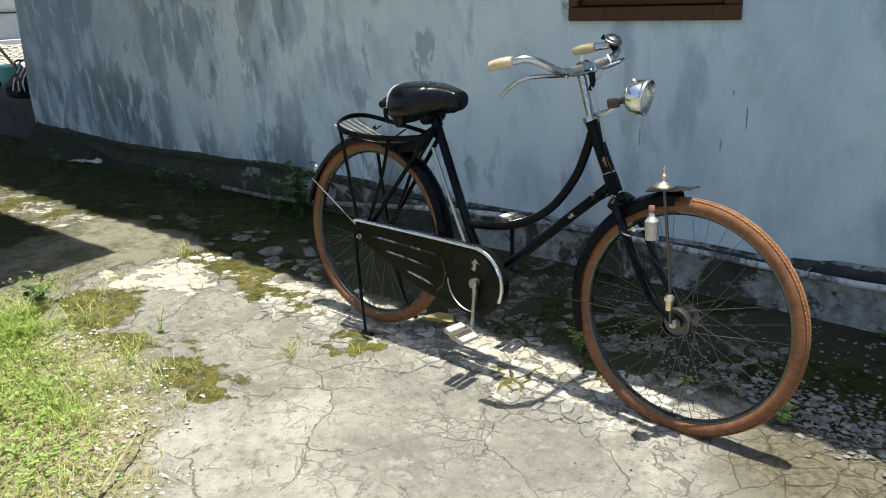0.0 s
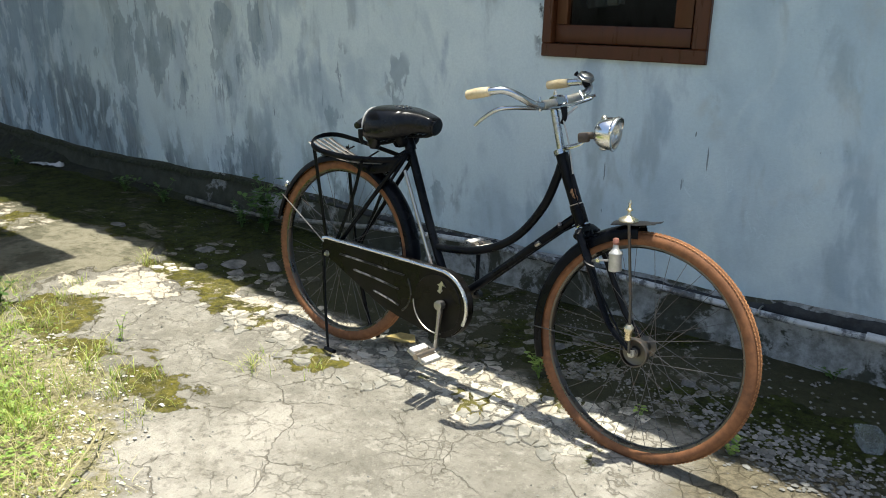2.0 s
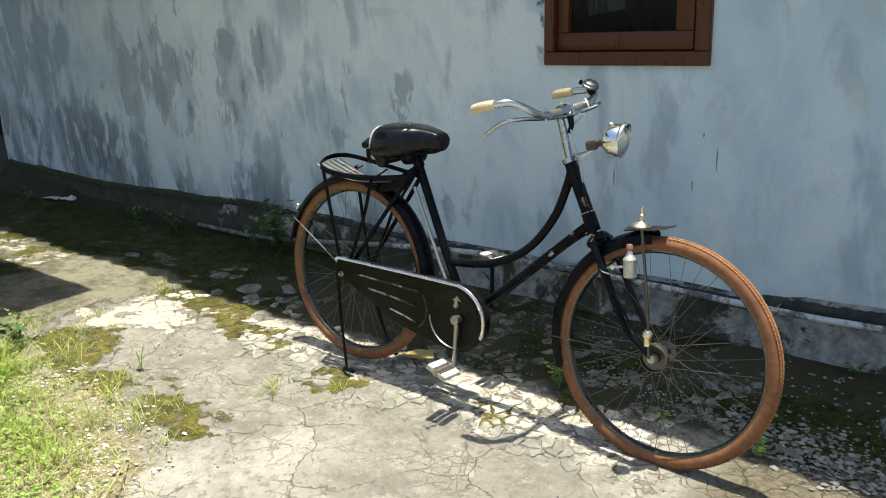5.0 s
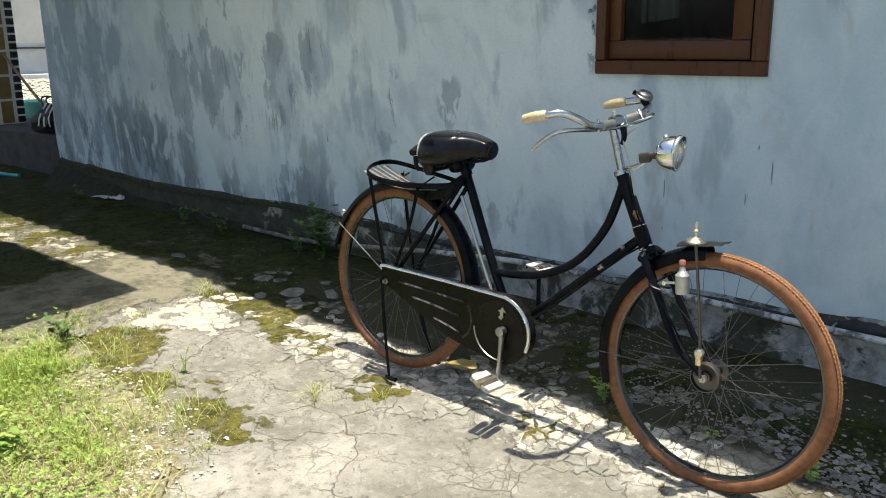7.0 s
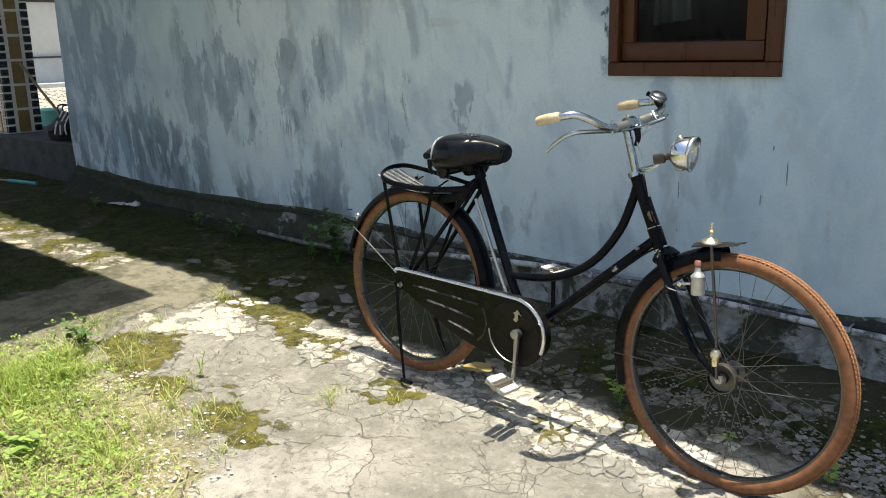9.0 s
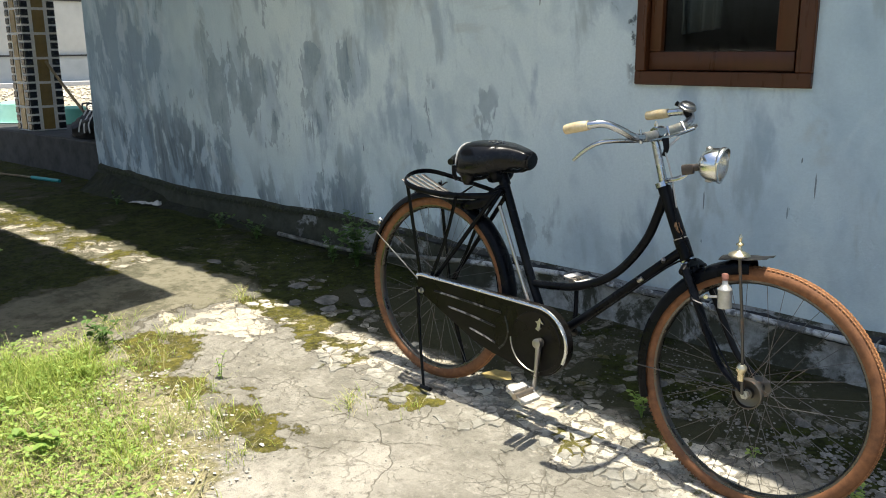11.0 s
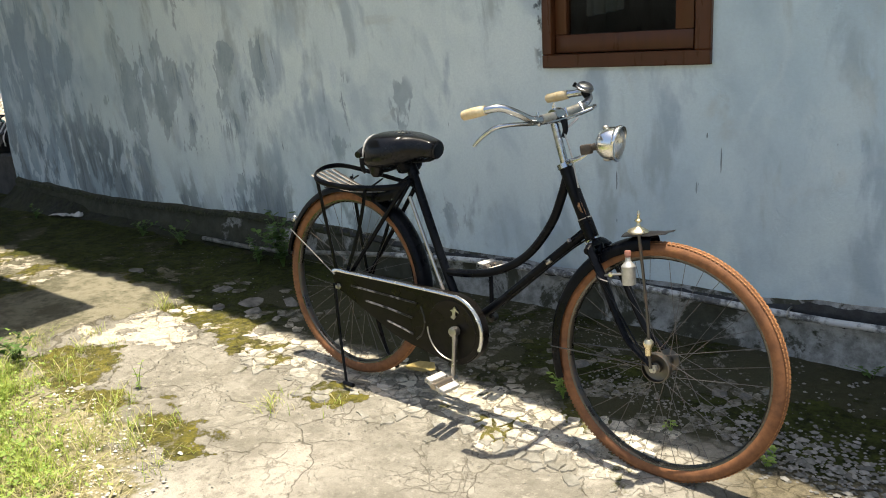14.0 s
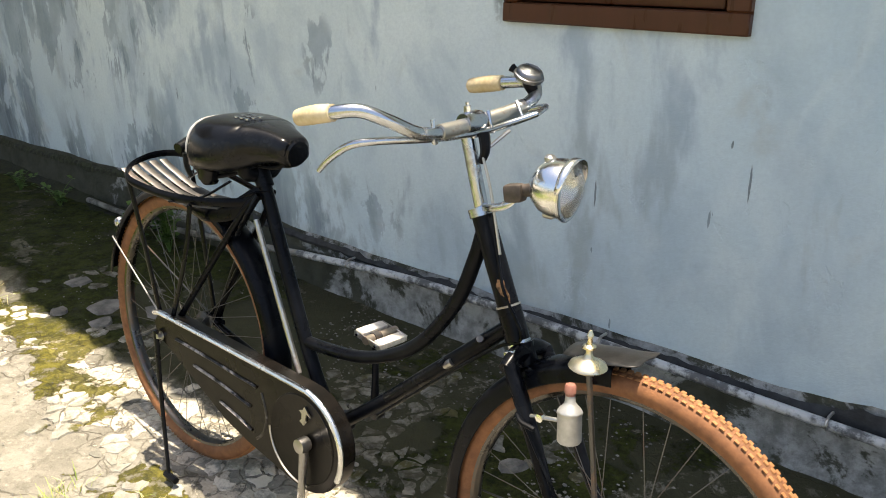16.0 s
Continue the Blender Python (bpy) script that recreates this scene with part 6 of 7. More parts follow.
weed("weed", 1.80, -0.17, 0.05, 20, 0.07, 0.014, WEED, "tiny weed at the foot of the plinth")
weed("weed", 1.50, -0.06, 0.05, 24, 0.09, 0.016, WEED, "tiny weed at the foot of the plinth")
weed("weed", -3.62, -0.24, 0.09, 34, 0.12, 0.024, WEED, "low weed on the mossy bank")
weed("weed", -1.30, -1.53, 0.10, 80, 0.13, 0.026, WEED, "leafy dark green weed at the edge of the grass")
weed("weed", -0.60, -2.06, 0.10, 60, 0.12, 0.034, CLOVER, "low broad-leaved green weed in the grass")
weed("weed", -0.95, -2.10, 0.09, 50, 0.12, 0.030, CLOVER, "low broad-leaved green weed in the grass")
weed("weed", -0.64, -1.41, 0.14, 12, 0.03, 0.014, CLOVER, "thin upright seedling beside the moss")


def tall_weed():
    """A single tall weed at the canopy's edge, with broad lit leaves at its top."""
    w = root("tall_weed", "tall thin weed with a few broad yellow-green leaves", "weed", pose(-1.585, -1.885, ground_z(-1.585, -1.885) - 0.02))
    line = [(0, 0, -0.01), (0.01, 0.03, 0.20), (-0.02, 0.06, 0.36), (-0.04, 0.08, 0.42)]
    part("stem", tube(line, [0.003, 0.0025, 0.0018, 0.001], 6, 5), CLOVER, w)
    for p, yaw, size in (((-0.04, 0.08, 0.42), 1.2, 0.055), ((-0.035, 0.075, 0.415), -0.6, 0.045), ((-0.02, 0.06, 0.36), 3.6, 0.05), ((0.0, 0.045, 0.28), 0.4, 0.04), ((0.01, 0.03, 0.20), 2.6, 0.04), ((0.008, 0.02, 0.12), 5.2, 0.04)):
        verts, faces = [], []
        leaflet(verts, faces, p, yaw, 0.15, size)
        me = bpy.data.meshes.new("leaf")
        me.from_pydata(verts, [], faces)
        me.materials.append(CLOVER)
        new("leaf", me).parent = w


tall_weed()


def dry_stalk(a, b, bow, r, label):
    """A long dry stem lying in the grass, with short side shoots."""
    za, zb = ground_z(*a) + 0.012, ground_z(*b) + 0.03
    mid = ((a[0] + b[0]) / 2 + bow[0], (a[1] + b[1]) / 2 + bow[1], (za + zb) / 2 + 0.035)
    st = link("dry_stalk", tube([(a[0], a[1], za), mid, (b[0], b[1], zb)], [r, r * 0.8, r * 0.4], 6, 8), STRAW)
    tagged(st, label, "stalk")
    part("side_shoot", tube([mid, (mid[0] + 0.03, mid[1] + 0.05, mid[2] + 0.02)], [r * 0.6, r * 0.3], 5, 3), STRAW, st)


STRAW = plain("dry_straw", (0.22, 0.20, 0.09), (0.40, 0.36, 0.19), 0.8, scale=60)
dry_stalk((0.10, -2.10), (-0.13, -1.80), (0.02, 0.02), 0.0042, "long dry straw-coloured stalk lying on the grass")
dry_stalk((-0.215, -2.02), (-0.21, -1.76), (-0.02, 0.0), 0.0024, "thin dry stalk lying among the grass")


# ---- gravel, chips and litter ----
def stone(verts, faces, x, y, z, r, squash):
    b = len(verts)
    base = [(0, 0, 1), (1, 0, 0.1), (0.3, 0.95, 0), (-0.8, 0.6, 0.1), (-0.8, -0.6, 0), (0.3, -0.95, 0.1), (0, 0, -1)]
    a = rng.uniform(0, 6.3)
    c, s = math.cos(a), math.sin(a)
    for q in base:
        f = rng.uniform(0.7, 1.15) * r
        verts.append((x + f * (q[0] * c - q[1] * s), y + f * (q[0] * s + q[1] * c) * 0.8, z + f * q[2] * squash))
    for k in range(5):
        i, j = 1 + k, 1 + (k + 1) % 5
        faces.append((b, b + i, b + j)), faces.append((b + 6, b + j, b + i))


def build_gravel():
    verts, faces = [], []
    for _ in range(7500):
        x = rng.uniform(0.3, 2.6)
        y = rng.gauss(-0.625, 0.075) - 0.10 * (x - 1.0) + 0.05 * noise.noise((x * 4, 0, 0))
        keep = 0.25 + 0.9 * noise.noise((x * 3.1, y * 5.0, 2)) + 0.45 * min(max(x - 1.15, -0.8), 0.6)
        if y > -0.3 or rng.random() > keep:
            continue
        r = rng.uniform(0.003, 0.0085) * (1.5 if rng.random() < 0.12 else 1)
        stone(verts, faces, x, y, ground_z(x, y) + r * 0.3, r, rng.uniform(0.45, 0.75))
    for _ in range(1100):
        x = rng.uniform(1.22, 2.5)
        y = rng.gauss(-0.66, 0.07) - 0.05 * (x - 1.4)
        if rng.random() > 0.55 + 1.2 * noise.noise((x * 5.0, y * 6.0, 12)):
            continue
        r = rng.uniform(0.007, 0.017)
        stone(verts, faces, x, y, ground_z(x, y) + r * 0.25, r, rng.uniform(0.4, 0.7))
    for _ in range(260):
        x, y = rng.uniform(1.15, 2.4), rng.uniform(-0.6, -0.10)
        r = rng.uniform(0.004, 0.010)
        stone(verts, faces, x, y, ground_z(x, y) + r * 0.25, r, 0.6)
    for _ in range(6500):
        x, y = rng.uniform(-2.5, 2.4), rng.uniform(-2.2, -0.12)
        if rng.random() > 0.45 + 1.1 * noise.noise((x * 3.3, y * 3.3, 4)):
            continue
        r = 0.0014 + 0.0042 * rng.random() ** 2
        stone(verts, faces, x, y, ground_z(x, y) + r * 0.3, r, 0.6)
    for _ in range(1400):
        x, y = rng.uniform(-0.3, 1.3), rng.uniform(-0.50, -0.05)
        if rng.random() > 0.55 + 1.3 * noise.noise((x * 4.1, y * 4.1, 15)):
            continue
        r = 0.0018 + 0.0050 * rng.random() ** 2
        stone(verts, faces, x, y, ground_z(x, y) + r * 0.3, r, 0.6)
    stuff_mesh("gravel", verts, faces, STONE, "scattered pale gravel beside the wall", "gravel")


def build_grit():
    """White grit and broken plaster lying in the thin edge of the grass."""
    verts, faces = [], []
    for _ in range(6000):
        x, y = rng.uniform(-0.9, 0.45), rng.uniform(-2.25, -1.50)
        e = -y - 0.75 * max(0.0, x + 0.45)
        if rng.random() > max(0.0, 1.0 - abs(e - 1.62) / 0.28) * (0.5 + 1.4 * noise.noise((x * 5, y * 5, 21))):
            continue
        r = 0.0025 + 0.0085 * rng.random() ** 3
        stone(verts, faces, x, y, ground_z(x, y) + r * 0.3, r, 0.5)
    stuff_mesh("white_grit", verts, faces, GRIT, "white grit and plaster crumbs at the edge of the grass", "grit")


build_grit()


def chip(x, y, r, h, tilt, label):
    bm = bmesh.new()
    n = 9
    pts = [(r * rng.uniform(0.65, 1.1) * math.cos(6.283 * k / n), r * rng.uniform(0.5, 0.9) * math.sin(6.283 * k / n)) for k in range(n)]
    f = bm.faces.new([bm.verts.new((px, py, 0)) for px, py in pts])
    got = bmesh.ops.extrude_face_region(bm, geom=[f])
    for g in got["geom"]:
        if isinstance(g, bmesh.types.BMVert):
            g.co = Vector((g.co.x * 0.88, g.co.y * 0.88, h * rng.uniform(0.8, 1.2)))
    bmesh.ops.recalc_face_normals(bm, faces=bm.faces)
    ob = link("concrete_chip", bm, CHUNK, smooth=False)
    ob.matrix_basis = pose(x, y, ground_z(x, y) - 0.004, tilt, tilt * 0.5, rng.uniform(0, 360))
    tagged(ob, label, "rubble", "chips of broken concrete")


build_gravel()
for x, y, r, h, tilt in ((-0.80, -0.52, 0.045, 0.02, 38), (-0.98, -0.60, 0.070, 0.010, 3), (-0.88, -0.68, 0.05, 0.009, 2), (-1.25, -0.55, 0.06, 0.009, 2), (0.62, -0.45, 0.04, 0.016, 4), (1.12, -0.42, 0.030, 0.018, 8), (1.20, -0.40, 0.026, 0.014, 5), (-1.06, -0.72, 0.04, 0.015, 3), (-1.9, -0.6, 0.05, 0.015, 3)):
    chip(x, y, r, h, tilt, "flat grey chip of broken concrete on the ground")


def wrapper():
    bm = bmesh.new()
    bmesh.ops.create_grid(bm, x_segments=10, y_segments=6, size=0.5)
    for v in bm.verts:
        v.co = Vector((v.co.x * 0.27 + 0.02 * noise.noise((v.co.y * 5, 0, 2)), v.co.y * 0.10 + 0.02 * noise.noise((v.co.x * 5, 0, 6)), 0.010 + 0.06 * abs(noise.noise((v.co.x * 6, v.co.y * 6, 1)))))
    ob = link("wrapper", bm, PAPER)
    so = ob.modifiers.new("thick", "SOLIDIFY")
    so.thickness = 0.002
    ob.matrix_basis = pose(-3.45, -0.10, ground_z(-3.45, -0.1), 0, 0, 15)
    tagged(ob, "crumpled pale plastic wrapper lying beside the plinth", "litter")


def food_box():
    """A clear plastic tub, open at the top, with a rolled rim."""
    m = pose(1.690, -0.470, ground_z(1.69, -0.47) + 0.002, 0, 0, 26)
    ob = root("food_box", "empty clear plastic food box standing on the damp gravel", "plastic box", m)
    bm = bmesh.new()
    rings = []
    for half_x, half_y, z in ((0.026, 0.046, 0.0), (0.029, 0.050, 0.002), (0.036, 0.060, 0.044), (0.0352, 0.0592, 0.044), (0.0282, 0.0492, 0.003), (0.025, 0.045, 0.0012)):
        ring = []
        for q in range(24):
            a = 2 * math.pi * q / 24
            ca, sa = math.cos(a), math.sin(a)
            ring.append(bm.verts.new((half_x * math.copysign(abs(ca) ** 0.35, ca), half_y * math.copysign(abs(sa) ** 0.35, sa), z)))
        rings.append(ring)
    for a, b in zip(rings, rings[1:]):
        for q in range(24):
            bm.faces.new((a[q], a[(q + 1) % 24], b[(q + 1) % 24], b[q]))
    bm.faces.new(rings[0][::-1]), bm.faces.new(rings[-1])
    bmesh.ops.recalc_face_normals(bm, faces=bm.faces)
    part("tub", bm, CLEAR, ob)
    rim = []
    for q in range(32):
        a = 2 * math.pi * q / 32
        ca, sa = math.cos(a), math.sin(a)
        rim.append((0.037 * math.copysign(abs(ca) ** 0.35, ca), 0.061 * math.copysign(abs(sa) ** 0.35, sa), 0.044))
    part("rim", tube(rim, 0.0014, 6, 1, closed=True), CLEAR, ob)


food_box()
wrapper()
lv_, lf_ = [], []
leaflet(lv_, lf_, (-0.05, 0, 0.010), 0.0, 0.06, 0.13)
me_ = bpy.data.meshes.new("fallen_leaf")
me_.from_pydata(lv_, [], lf_)
me_.materials.append(plain("dry_yellow_leaf", (0.34, 0.25, 0.08), (0.52, 0.41, 0.16), 0.7))
lo_ = new("fallen_leaf", me_)
lo_.matrix_basis = pose(0.14, -0.785, ground_z(0.14, -0.785) + 0.004, 0, 0, 12)
tagged(lo_, "dry yellow fallen leaf on the concrete", "leaf")


# ---- the porch beyond the corner ----
PORCH_Z = 0.50


def build_porch():
    step = root("porch_step", "raised grey cement porch floor beside the house", "porch", kind="structure")
    part("porch_slab", box((-7.6, 0.06, 0.0), (CORNER - 0.004, 2.0, PORCH_Z), 0.012), STEP, step, smooth=False)


def build_pillar():
    x0, x1, y0, y1, z0, z1 = -6.08, -5.78, 0.15, 0.45, PORCH_Z, 2.7
    pil = root("porch_pillar", "square pillar clad in tan and black glazed tiles", "pillar")
    part("core", box((x0, y0, z0), (x1, y1, z1)), GROUT, pil, smooth=False)
    g, t = 0.022, 0.008
    rows = int((z1 - z0) / 0.21)
    band = 0.078
    for face in range(2):
        m = Matrix.Translation((x0, y0, z0)) if face == 0 else Matrix.Translation((x1, y0, z0)) @ pose(0, 0, 0, 0, 0, 90)
        w = (x1 - x0) if face == 0 else (y1 - y0)
        meshes = {}
        for kind, mat, sx, sz in (("tan", TILE_TAN, w - 2 * band - 2 * g, 0.21 - g), ("dark", TILE_DARK, band - g * 0.6, 0.07 - g * 0.8)):
            b = box((0, -t, 0), (sx, 0.001, sz), 0.0025)
            me = bpy.data.meshes.new(kind + "_tile")
            b.to_mesh(me)
            b.free()
            me.materials.append(mat)
            meshes[kind] = me
        for r in range(rows):
            z = r * 0.21 + g * 0.5
            ob = new("tile", meshes["tan"])
            ob.parent, ob.matrix_basis = pil, m @ pose(band + g, 0, z)
            for k in range(3):
                for x in (0.002, w - band + g * 0.6 - 0.002):
                    ob = new("tile", meshes["dark"])
                    ob.parent, ob.matrix_basis = pil, m @ pose(x, 0, z + k * 0.07)


def build_porch_things():
    # upturned plastic basins
    for x, y, k, mat, label in ((-6.95, 0.50, 0.70, BASIN, "sea-green plastic wash basin upturned on the porch"), (-6.36, 0.80, 0.56, BASIN_SHADED, "green plastic basin upturned behind the pillar, darkened for its shade")):
        b = root("basin", label, "basin", pose(x, y, PORCH_Z))
        part("bowl", lathe([(r * k, h * k) for r, h in ((0.30, 0.0), (0.32, 0.0), (0.33, 0.012), (0.30, 0.02), (0.27, 0.12), (0.225, 0.26), (0.18, 0.29), (0, 0.295), (0, 0.28), (0.17, 0.275), (0.21, 0.24), (0.26, 0.10), (0.29, 0.01))], 36), mat, b)
        part("rim", tube([(0.325 * k * math.cos(a), 0.325 * k * math.sin(a), 0.008) for a in (2 * math.pi * q / 40 for q in range(40))], 0.007, 8, 1, closed=True), mat, b)
    # black bag beside the wall
    bm = bmesh.new()
    bmesh.ops.create_icosphere(bm, subdivisions=4, radius=1.0)
    for v in bm.verts:
        d = v.co.normalized()
        f = 1 + 0.25 * noise.noise(d * 2.2) + 0.10 * noise.noise(d * 6)
        v.co = Vector((d.x * 0.27 * f, d.y * 0.15 * f, max(0.0, 0.09 + d.z * 0.125 * f + 0.05 * d.x)))
    bag = root("bag", "black bag slumped beside the house corner", "bag", pose(-4.76, 0.22, PORCH_Z))
    part("sack", bm, BAG, bag)
    for s in (-0.05, 0.03):
        part("strap", tube([(s, -0.05, 0.17), (s + 0.01, -0.07, 0.27), (s + 0.05, 0.0, 0.27), (s + 0.06, 0.04, 0.17)], 0.012, 8, 5, flat=(1, 0.3)), BAG, bag)
    for k, sx in enumerate((0.02, 0.09, 0.16)):
        part("stripe", tube([(sx, -0.150 + 0.012 * k, 0.06), (sx + 0.015, -0.135, 0.14), (sx + 0.02, -0.075, 0.235)], 0.011, 8, 4, flat=(1, 0.3)), SLEEVE, bag, "pale stripe on the bag")
    st = root("stick", "thin weathered bamboo pole leaning on the pillar", "pole")
    part("pole", tube([(-4.90, 0.34, PORCH_Z + 0.01), (-5.34, 0.33, 0.80), (-5.765, 0.32, 1.10)], 0.012, 8, 3), BAMBOO, st)
    k = root("broom", "thin stick with a teal plastic handle on the ground", "broom")
    part("shaft", tube([(-5.9, -0.34, ground_z(-5.2, -0.34) + 0.012), (-5.05, -0.20, ground_z(-5.05, -0.2) + 0.012)], 0.008, 8, 1), BAMBOO, k)
    part("handle", tube([(-5.06, -0.202, ground_z(-5.05, -0.2) + 0.012), (-4.70, -0.142, ground_z(-4.7, -0.14) + 0.016)], 0.014, 8, 1), TEAL, k)


def build_neighbour():
    h = root("neighbour_house", "cream-painted neighbouring house beyond a strip of gravel", "house")
    bot = 0.70
    part("wall", box((-13.4, -2.0, 0.2), (-13.0, 12.0, 4.0)), CREAM, h, smooth=False)
    part("dado", box((-13.0, -2.0, 0.2), (-12.96, 12.0, bot + 0.42)), DADO, h, smooth=False)
    part("dado_rail", box((-12.96, -2.0, bot + 0.40), (-12.94, 12.0, bot + 0.43)), STEP, h, smooth=False)
    part("ledge", box((-12.96, -2.0, 0.2), (-12.80, 12.0, bot - 0.02), 0.01), GROUT, h, smooth=False)
    part("footing", box((-12.80, -2.0, 0.0), (-12.62, 12.0, bot - 0.10), 0.01), CHUNK, h, smooth=False)
    w = part("window", box((-13.05, 3.68, 2.03), (-12.97, 4.7, 3.2)), STEP, h)
    part("pane", box((-12.972, 3.74, 2.09), (-12.962, 4.02, 3.1)), TILE_DARK, w, smooth=False)
    part("roof", box((-13.6, -2.5, 4.0), (-12.7, 12.5, 4.15)), ROOF, h, smooth=False)


def build_far_gravel():
    """Loose stones on the sunlit strip before the neighbouring house."""
    verts, faces = [], []
    for _ in range(3500):
        x, y = rng.uniform(-12.5, -7.7), rng.uniform(0.4, 5.5)
        r = rng.uniform(0.015, 0.05)
        stone(verts, faces, x, y, ground_z(x, y) + r * 0.2, r, 0.55)
    stuff_mesh("far_gravel", verts, faces, RUBBLE, "sunlit pale rubble before the neighbouring house", "gravel")


build_porch(), build_pillar(), build_porch_things(), build_neighbour(), build_far_gravel()


# ---- the broken surface of the yard along the drip line ----
def crust_flake():
    n = Nodes("flaked_old_concrete", 0.9, spec=0.15)
    p = n.pos
    x, y, z = n.xyz(p)
    f, g = n.noise(p, 38, 8, 0.75), n.noise(p, 9, 9, 0.72)
    wide = n.noise(p, 3.2, 6, 0.62)
    # pale crust along the drip line, sunlight painted in; elsewhere the chips stay grey
    sun_crust = n.math("MULTIPLY", n.ramp(n.math("ADD", y, n.math("MULTIPLY", n.math("SUBTRACT", g, 0.5), 0.4)), -1.08, -0.94), n.ramp(n.math("ADD", y, n.math("MULTIPLY", n.math("SUBTRACT", wide, 0.5), 0.4)), -0.66, -0.76))
    col = n.mix(n.ramp(n.math("ADD", wide, n.math("MULTIPLY", n.random(), 0.12)), 0.42, 0.66), (0.20, 0.195, 0.17), (0.36, 0.345, 0.30))
    col = n.mix(n.math("MULTIPLY", sun_crust, n.ramp(g, 0.62, 0.46, 0.35, 0.95)), col, (0.76, 0.70, 0.585))
    col = n.mix(n.ramp(g, 0.48, 0.60, 0, 0.55), col, (0.19, 0.18, 0.145))
    col = n.mix(n.ramp(f, 0.48, 0.66, 0, 0.6), col, (0.155, 0.145, 0.11))
    col = n.mix(n.ramp(f, 0.42, 0.30, 0, 0.4), col, (0.60, 0.565, 0.48))
    col = n.mix(n.ramp(n.math("ADD", n.math("MULTIPLY", wide, 0.6), n.math("MULTIPLY", g, 0.4)), 0.545, 0.59, 0, 0.88), col, n.mix(f, (0.03, 0.034, 0.006), (0.17, 0.155, 0.034)))
    # algae film on the chips beside the wall, with the eave's shade painted in
    shade_film = n.math("MULTIPLY", n.ramp(n.math("ADD", y, n.math("MULTIPLY", n.math("SUBTRACT", g, 0.5), 0.3)), -0.76, -0.66), n.ramp(n.noise(p, 24, 8, 0.7, 0.4), 0.40, 0.60, 0.25, 0.95))
    col = n.mix(shade_film, col, n.mix(f, (0.040, 0.038, 0.022), (0.105, 0.10, 0.070)))
    n.bump(n.math("ADD", f, n.math("MULTIPLY", g, 0.6)), 0.9, 0.012)
    return n.done(col)


def cells(points, keep, size):
    """The cell of each kept point: what lies nearer to it than to its neighbours."""
    bins = {}
    for q in points:
        bins.setdefault((int(q[0] // size), int(q[1] // size)), []).append(q)
    for c in keep:
        poly = [(c[0] + size * a, c[1] + size * b) for a, b in ((-1, -1), (1, -1), (1, 1), (-1, 1))]
        i, j = int(c[0] // size), int(c[1] // size)
        for q in [q for a in (-2, -1, 0, 1, 2) for b in (-2, -1, 0, 1, 2) for q in bins.get((i + a, j + b), ()) if q is not c]:
            mx, my, dx, dy = (c[0] + q[0]) / 2, (c[1] + q[1]) / 2, q[0] - c[0], q[1] - c[1]
            side = [(x - mx) * dx + (y - my) * dy for x, y in poly]
            cut = []
            for k, v in enumerate(poly):
                w, a, b = poly[k - 1], side[k - 1], side[k]
                if (a < 0) != (b < 0):
                    t = a / (a - b)
                    cut.append((w[0] + (v[0] - w[0]) * t, w[1] + (v[1] - w[1]) * t))
                if b < 0:
                    cut.append(v)
            poly = cut
            if len(poly) < 3:
                break
        if len(poly) >= 3:
            yield c, poly


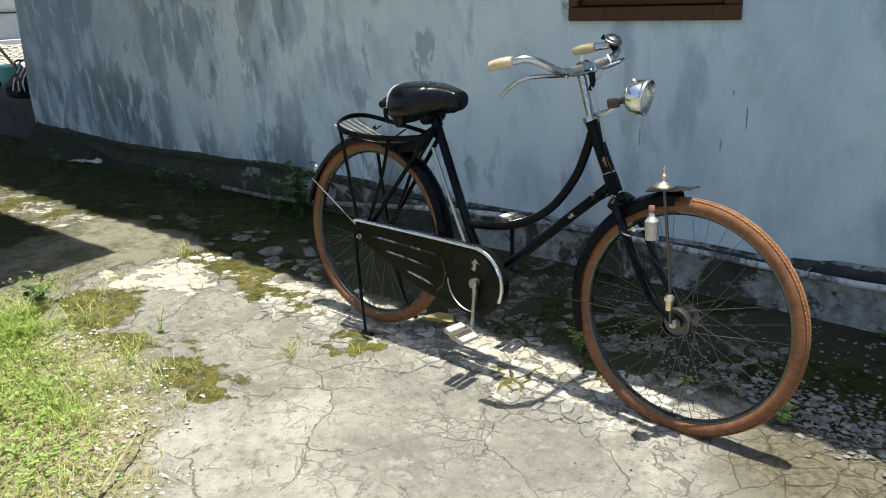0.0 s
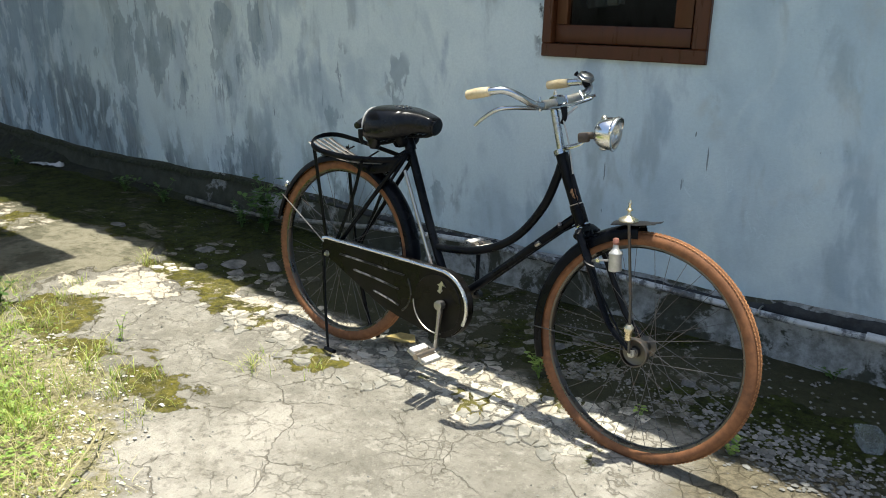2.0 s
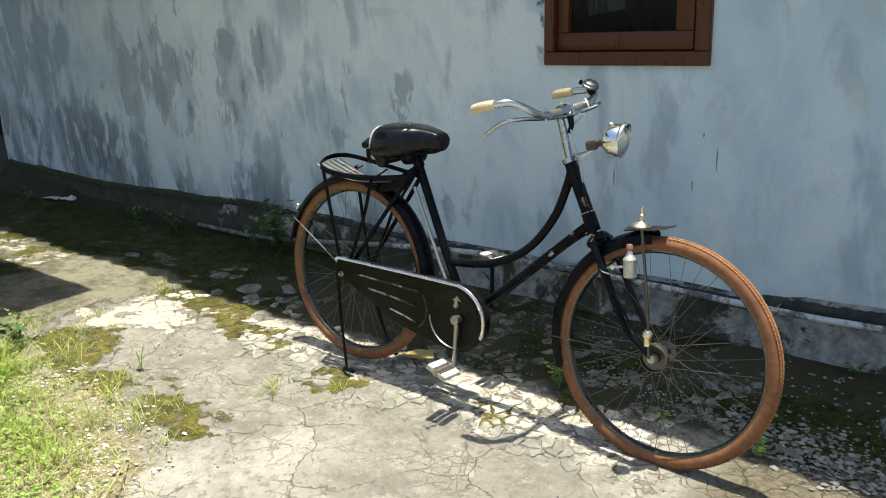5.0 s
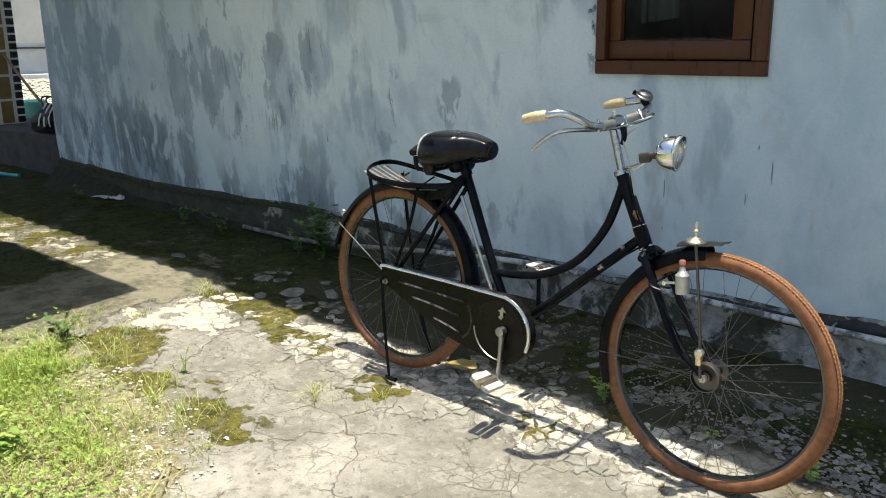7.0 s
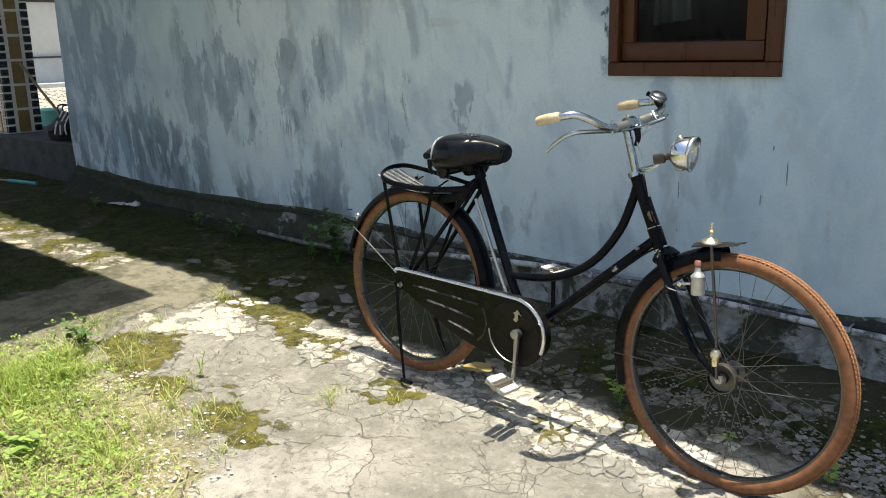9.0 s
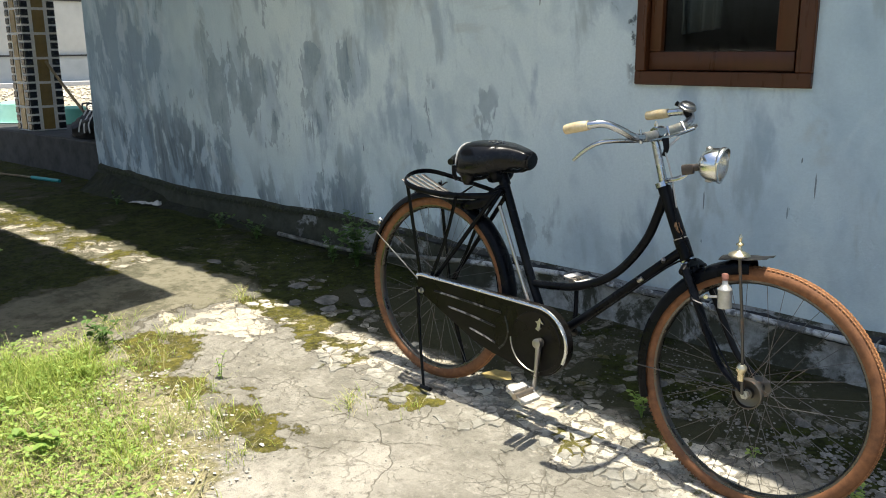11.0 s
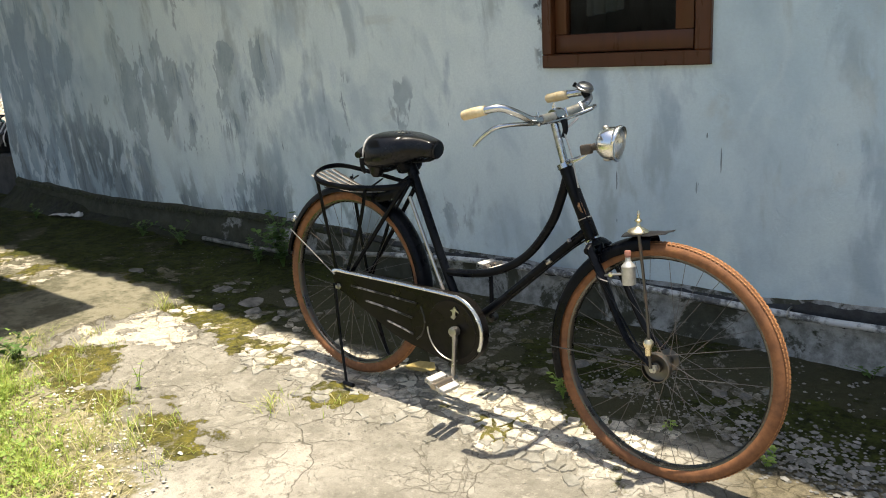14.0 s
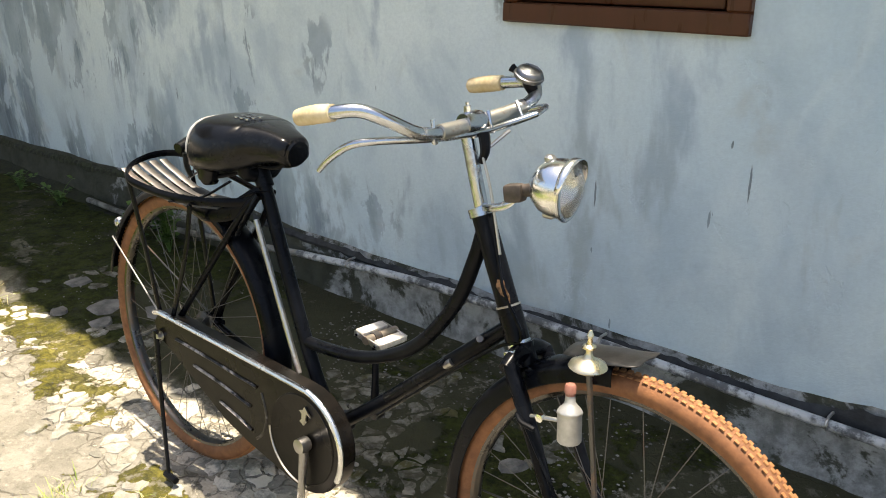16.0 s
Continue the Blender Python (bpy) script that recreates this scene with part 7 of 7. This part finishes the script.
def flake_shape(c, poly, inset, high):
    """A flat chip with a ragged rim, worn down at its edge."""
    rim = []
    for k, v in enumerate(poly):
        w = poly[(k + 1) % len(poly)]
        length = math.hypot(w[0] - v[0], w[1] - v[1])
        steps = max(1, round(length / 0.013))
        rim += [(v[0] + (w[0] - v[0]) * q / steps, v[1] + (w[1] - v[1]) * q / steps) for q in range(steps)]
    low, top = [], []
    for x, y in rim:
        d = math.hypot(x - c[0], y - c[1]) or 1e-6
        s = max(0.3, 1 - inset * rng.uniform(0.3, 2.0) / d)
        px, py = c[0] + (x - c[0]) * s, c[1] + (y - c[1]) * s
        px, py = px + 0.016 * noise.noise((px * 17, py * 17, 3)) + 0.008 * noise.noise((px * 55, py * 55, 6)), py + 0.016 * noise.noise((px * 17, py * 17, 9)) + 0.008 * noise.noise((px * 55, py * 55, 2))
        t = max(0.2, 1 - 0.004 / d)
        low.append((px, py, ground_z(px, py) - 0.005))
        qx, qy = c[0] + (px - c[0]) * t, c[1] + (py - c[1]) * t
        top.append((qx, qy, ground_z(qx, qy) + high + 0.0012 * rng.uniform(-1, 1)))
    m = len(low)
    return low + top, [tuple(range(m, 2 * m))] + [(k, (k + 1) % m, m + (k + 1) % m, m + k) for k in range(m)]


def flake_chance(x, y):
    """How much of the broken surface is left standing."""
    ragged = 0.5 * noise.noise((x * 5.5, y * 5.5, 1)) + 0.25 * noise.noise((x * 13, y * 13, 5))
    band = min(max((y + 1.16) / 0.10, 0.0), 1.0)
    lit = band * min(max((-0.72 - y) / 0.06, 0.0), 1.0) * min(max((x + 0.75) / 0.4, 0.0), 1.0) * min(max((1.22 - x) / 0.2, 0.0), 1.0)
    shade = min(max((y + 0.78) / 0.06, 0.0), 1.0) * min(max((-0.22 - y) / 0.2, 0.0), 1.0) * min(max((x + 0.1) / 0.3, 0.0), 1.0) * min(max((1.35 - x) / 0.3, 0.0), 1.0)
    far = min(max((y + 0.95) / 0.10, 0.0), 1.0) * min(max((-0.35 - y) / 0.2, 0.0), 1.0) * (-1.35 < x < -0.4)
    return max((0.62 + 1.2 * ragged) * lit, (0.45 + 4.0 * ragged) * shade, (0.04 + 2.5 * ragged) * far)


def build_flakes():
    size = 0.050
    points = []
    for i in range(int(2.9 / size)):
        for j in range(int(1.05 / size)):
            points.append((-1.45 + size * (i + 0.5 * (j % 2) + rng.uniform(-0.42, 0.42)), -1.22 + size * (j + rng.uniform(-0.42, 0.42))))
    keep = [q for q in points if rng.random() < flake_chance(*q)]
    verts, faces = [], []
    keep.sort(key=lambda q: (q[0] - 0.45) ** 2 + 2 * (q[1] + 0.95) ** 2)
    for k, (c, poly) in enumerate(cells(points, keep, size)):
        v, f = flake_shape(c, poly, 0.0030, rng.uniform(0.001, 0.0045))
        if k < 300:
            me = bpy.data.meshes.new("flake")
            me.from_pydata(v, [], f)
            me.materials.append(FLAKE)
            new("flake", me).parent = yard
        else:
            b = len(verts)
            verts += v
            faces += [tuple(b + q for q in face) for face in f]
    me = bpy.data.meshes.new("flake_rubble")
    me.from_pydata(verts, [], faces)
    me.materials.append(FLAKE)
    rest = new("flake_rubble", me)
    rest.parent = yard
    rest["kind"] = "stuff"


FLAKE = crust_flake()
build_flakes()
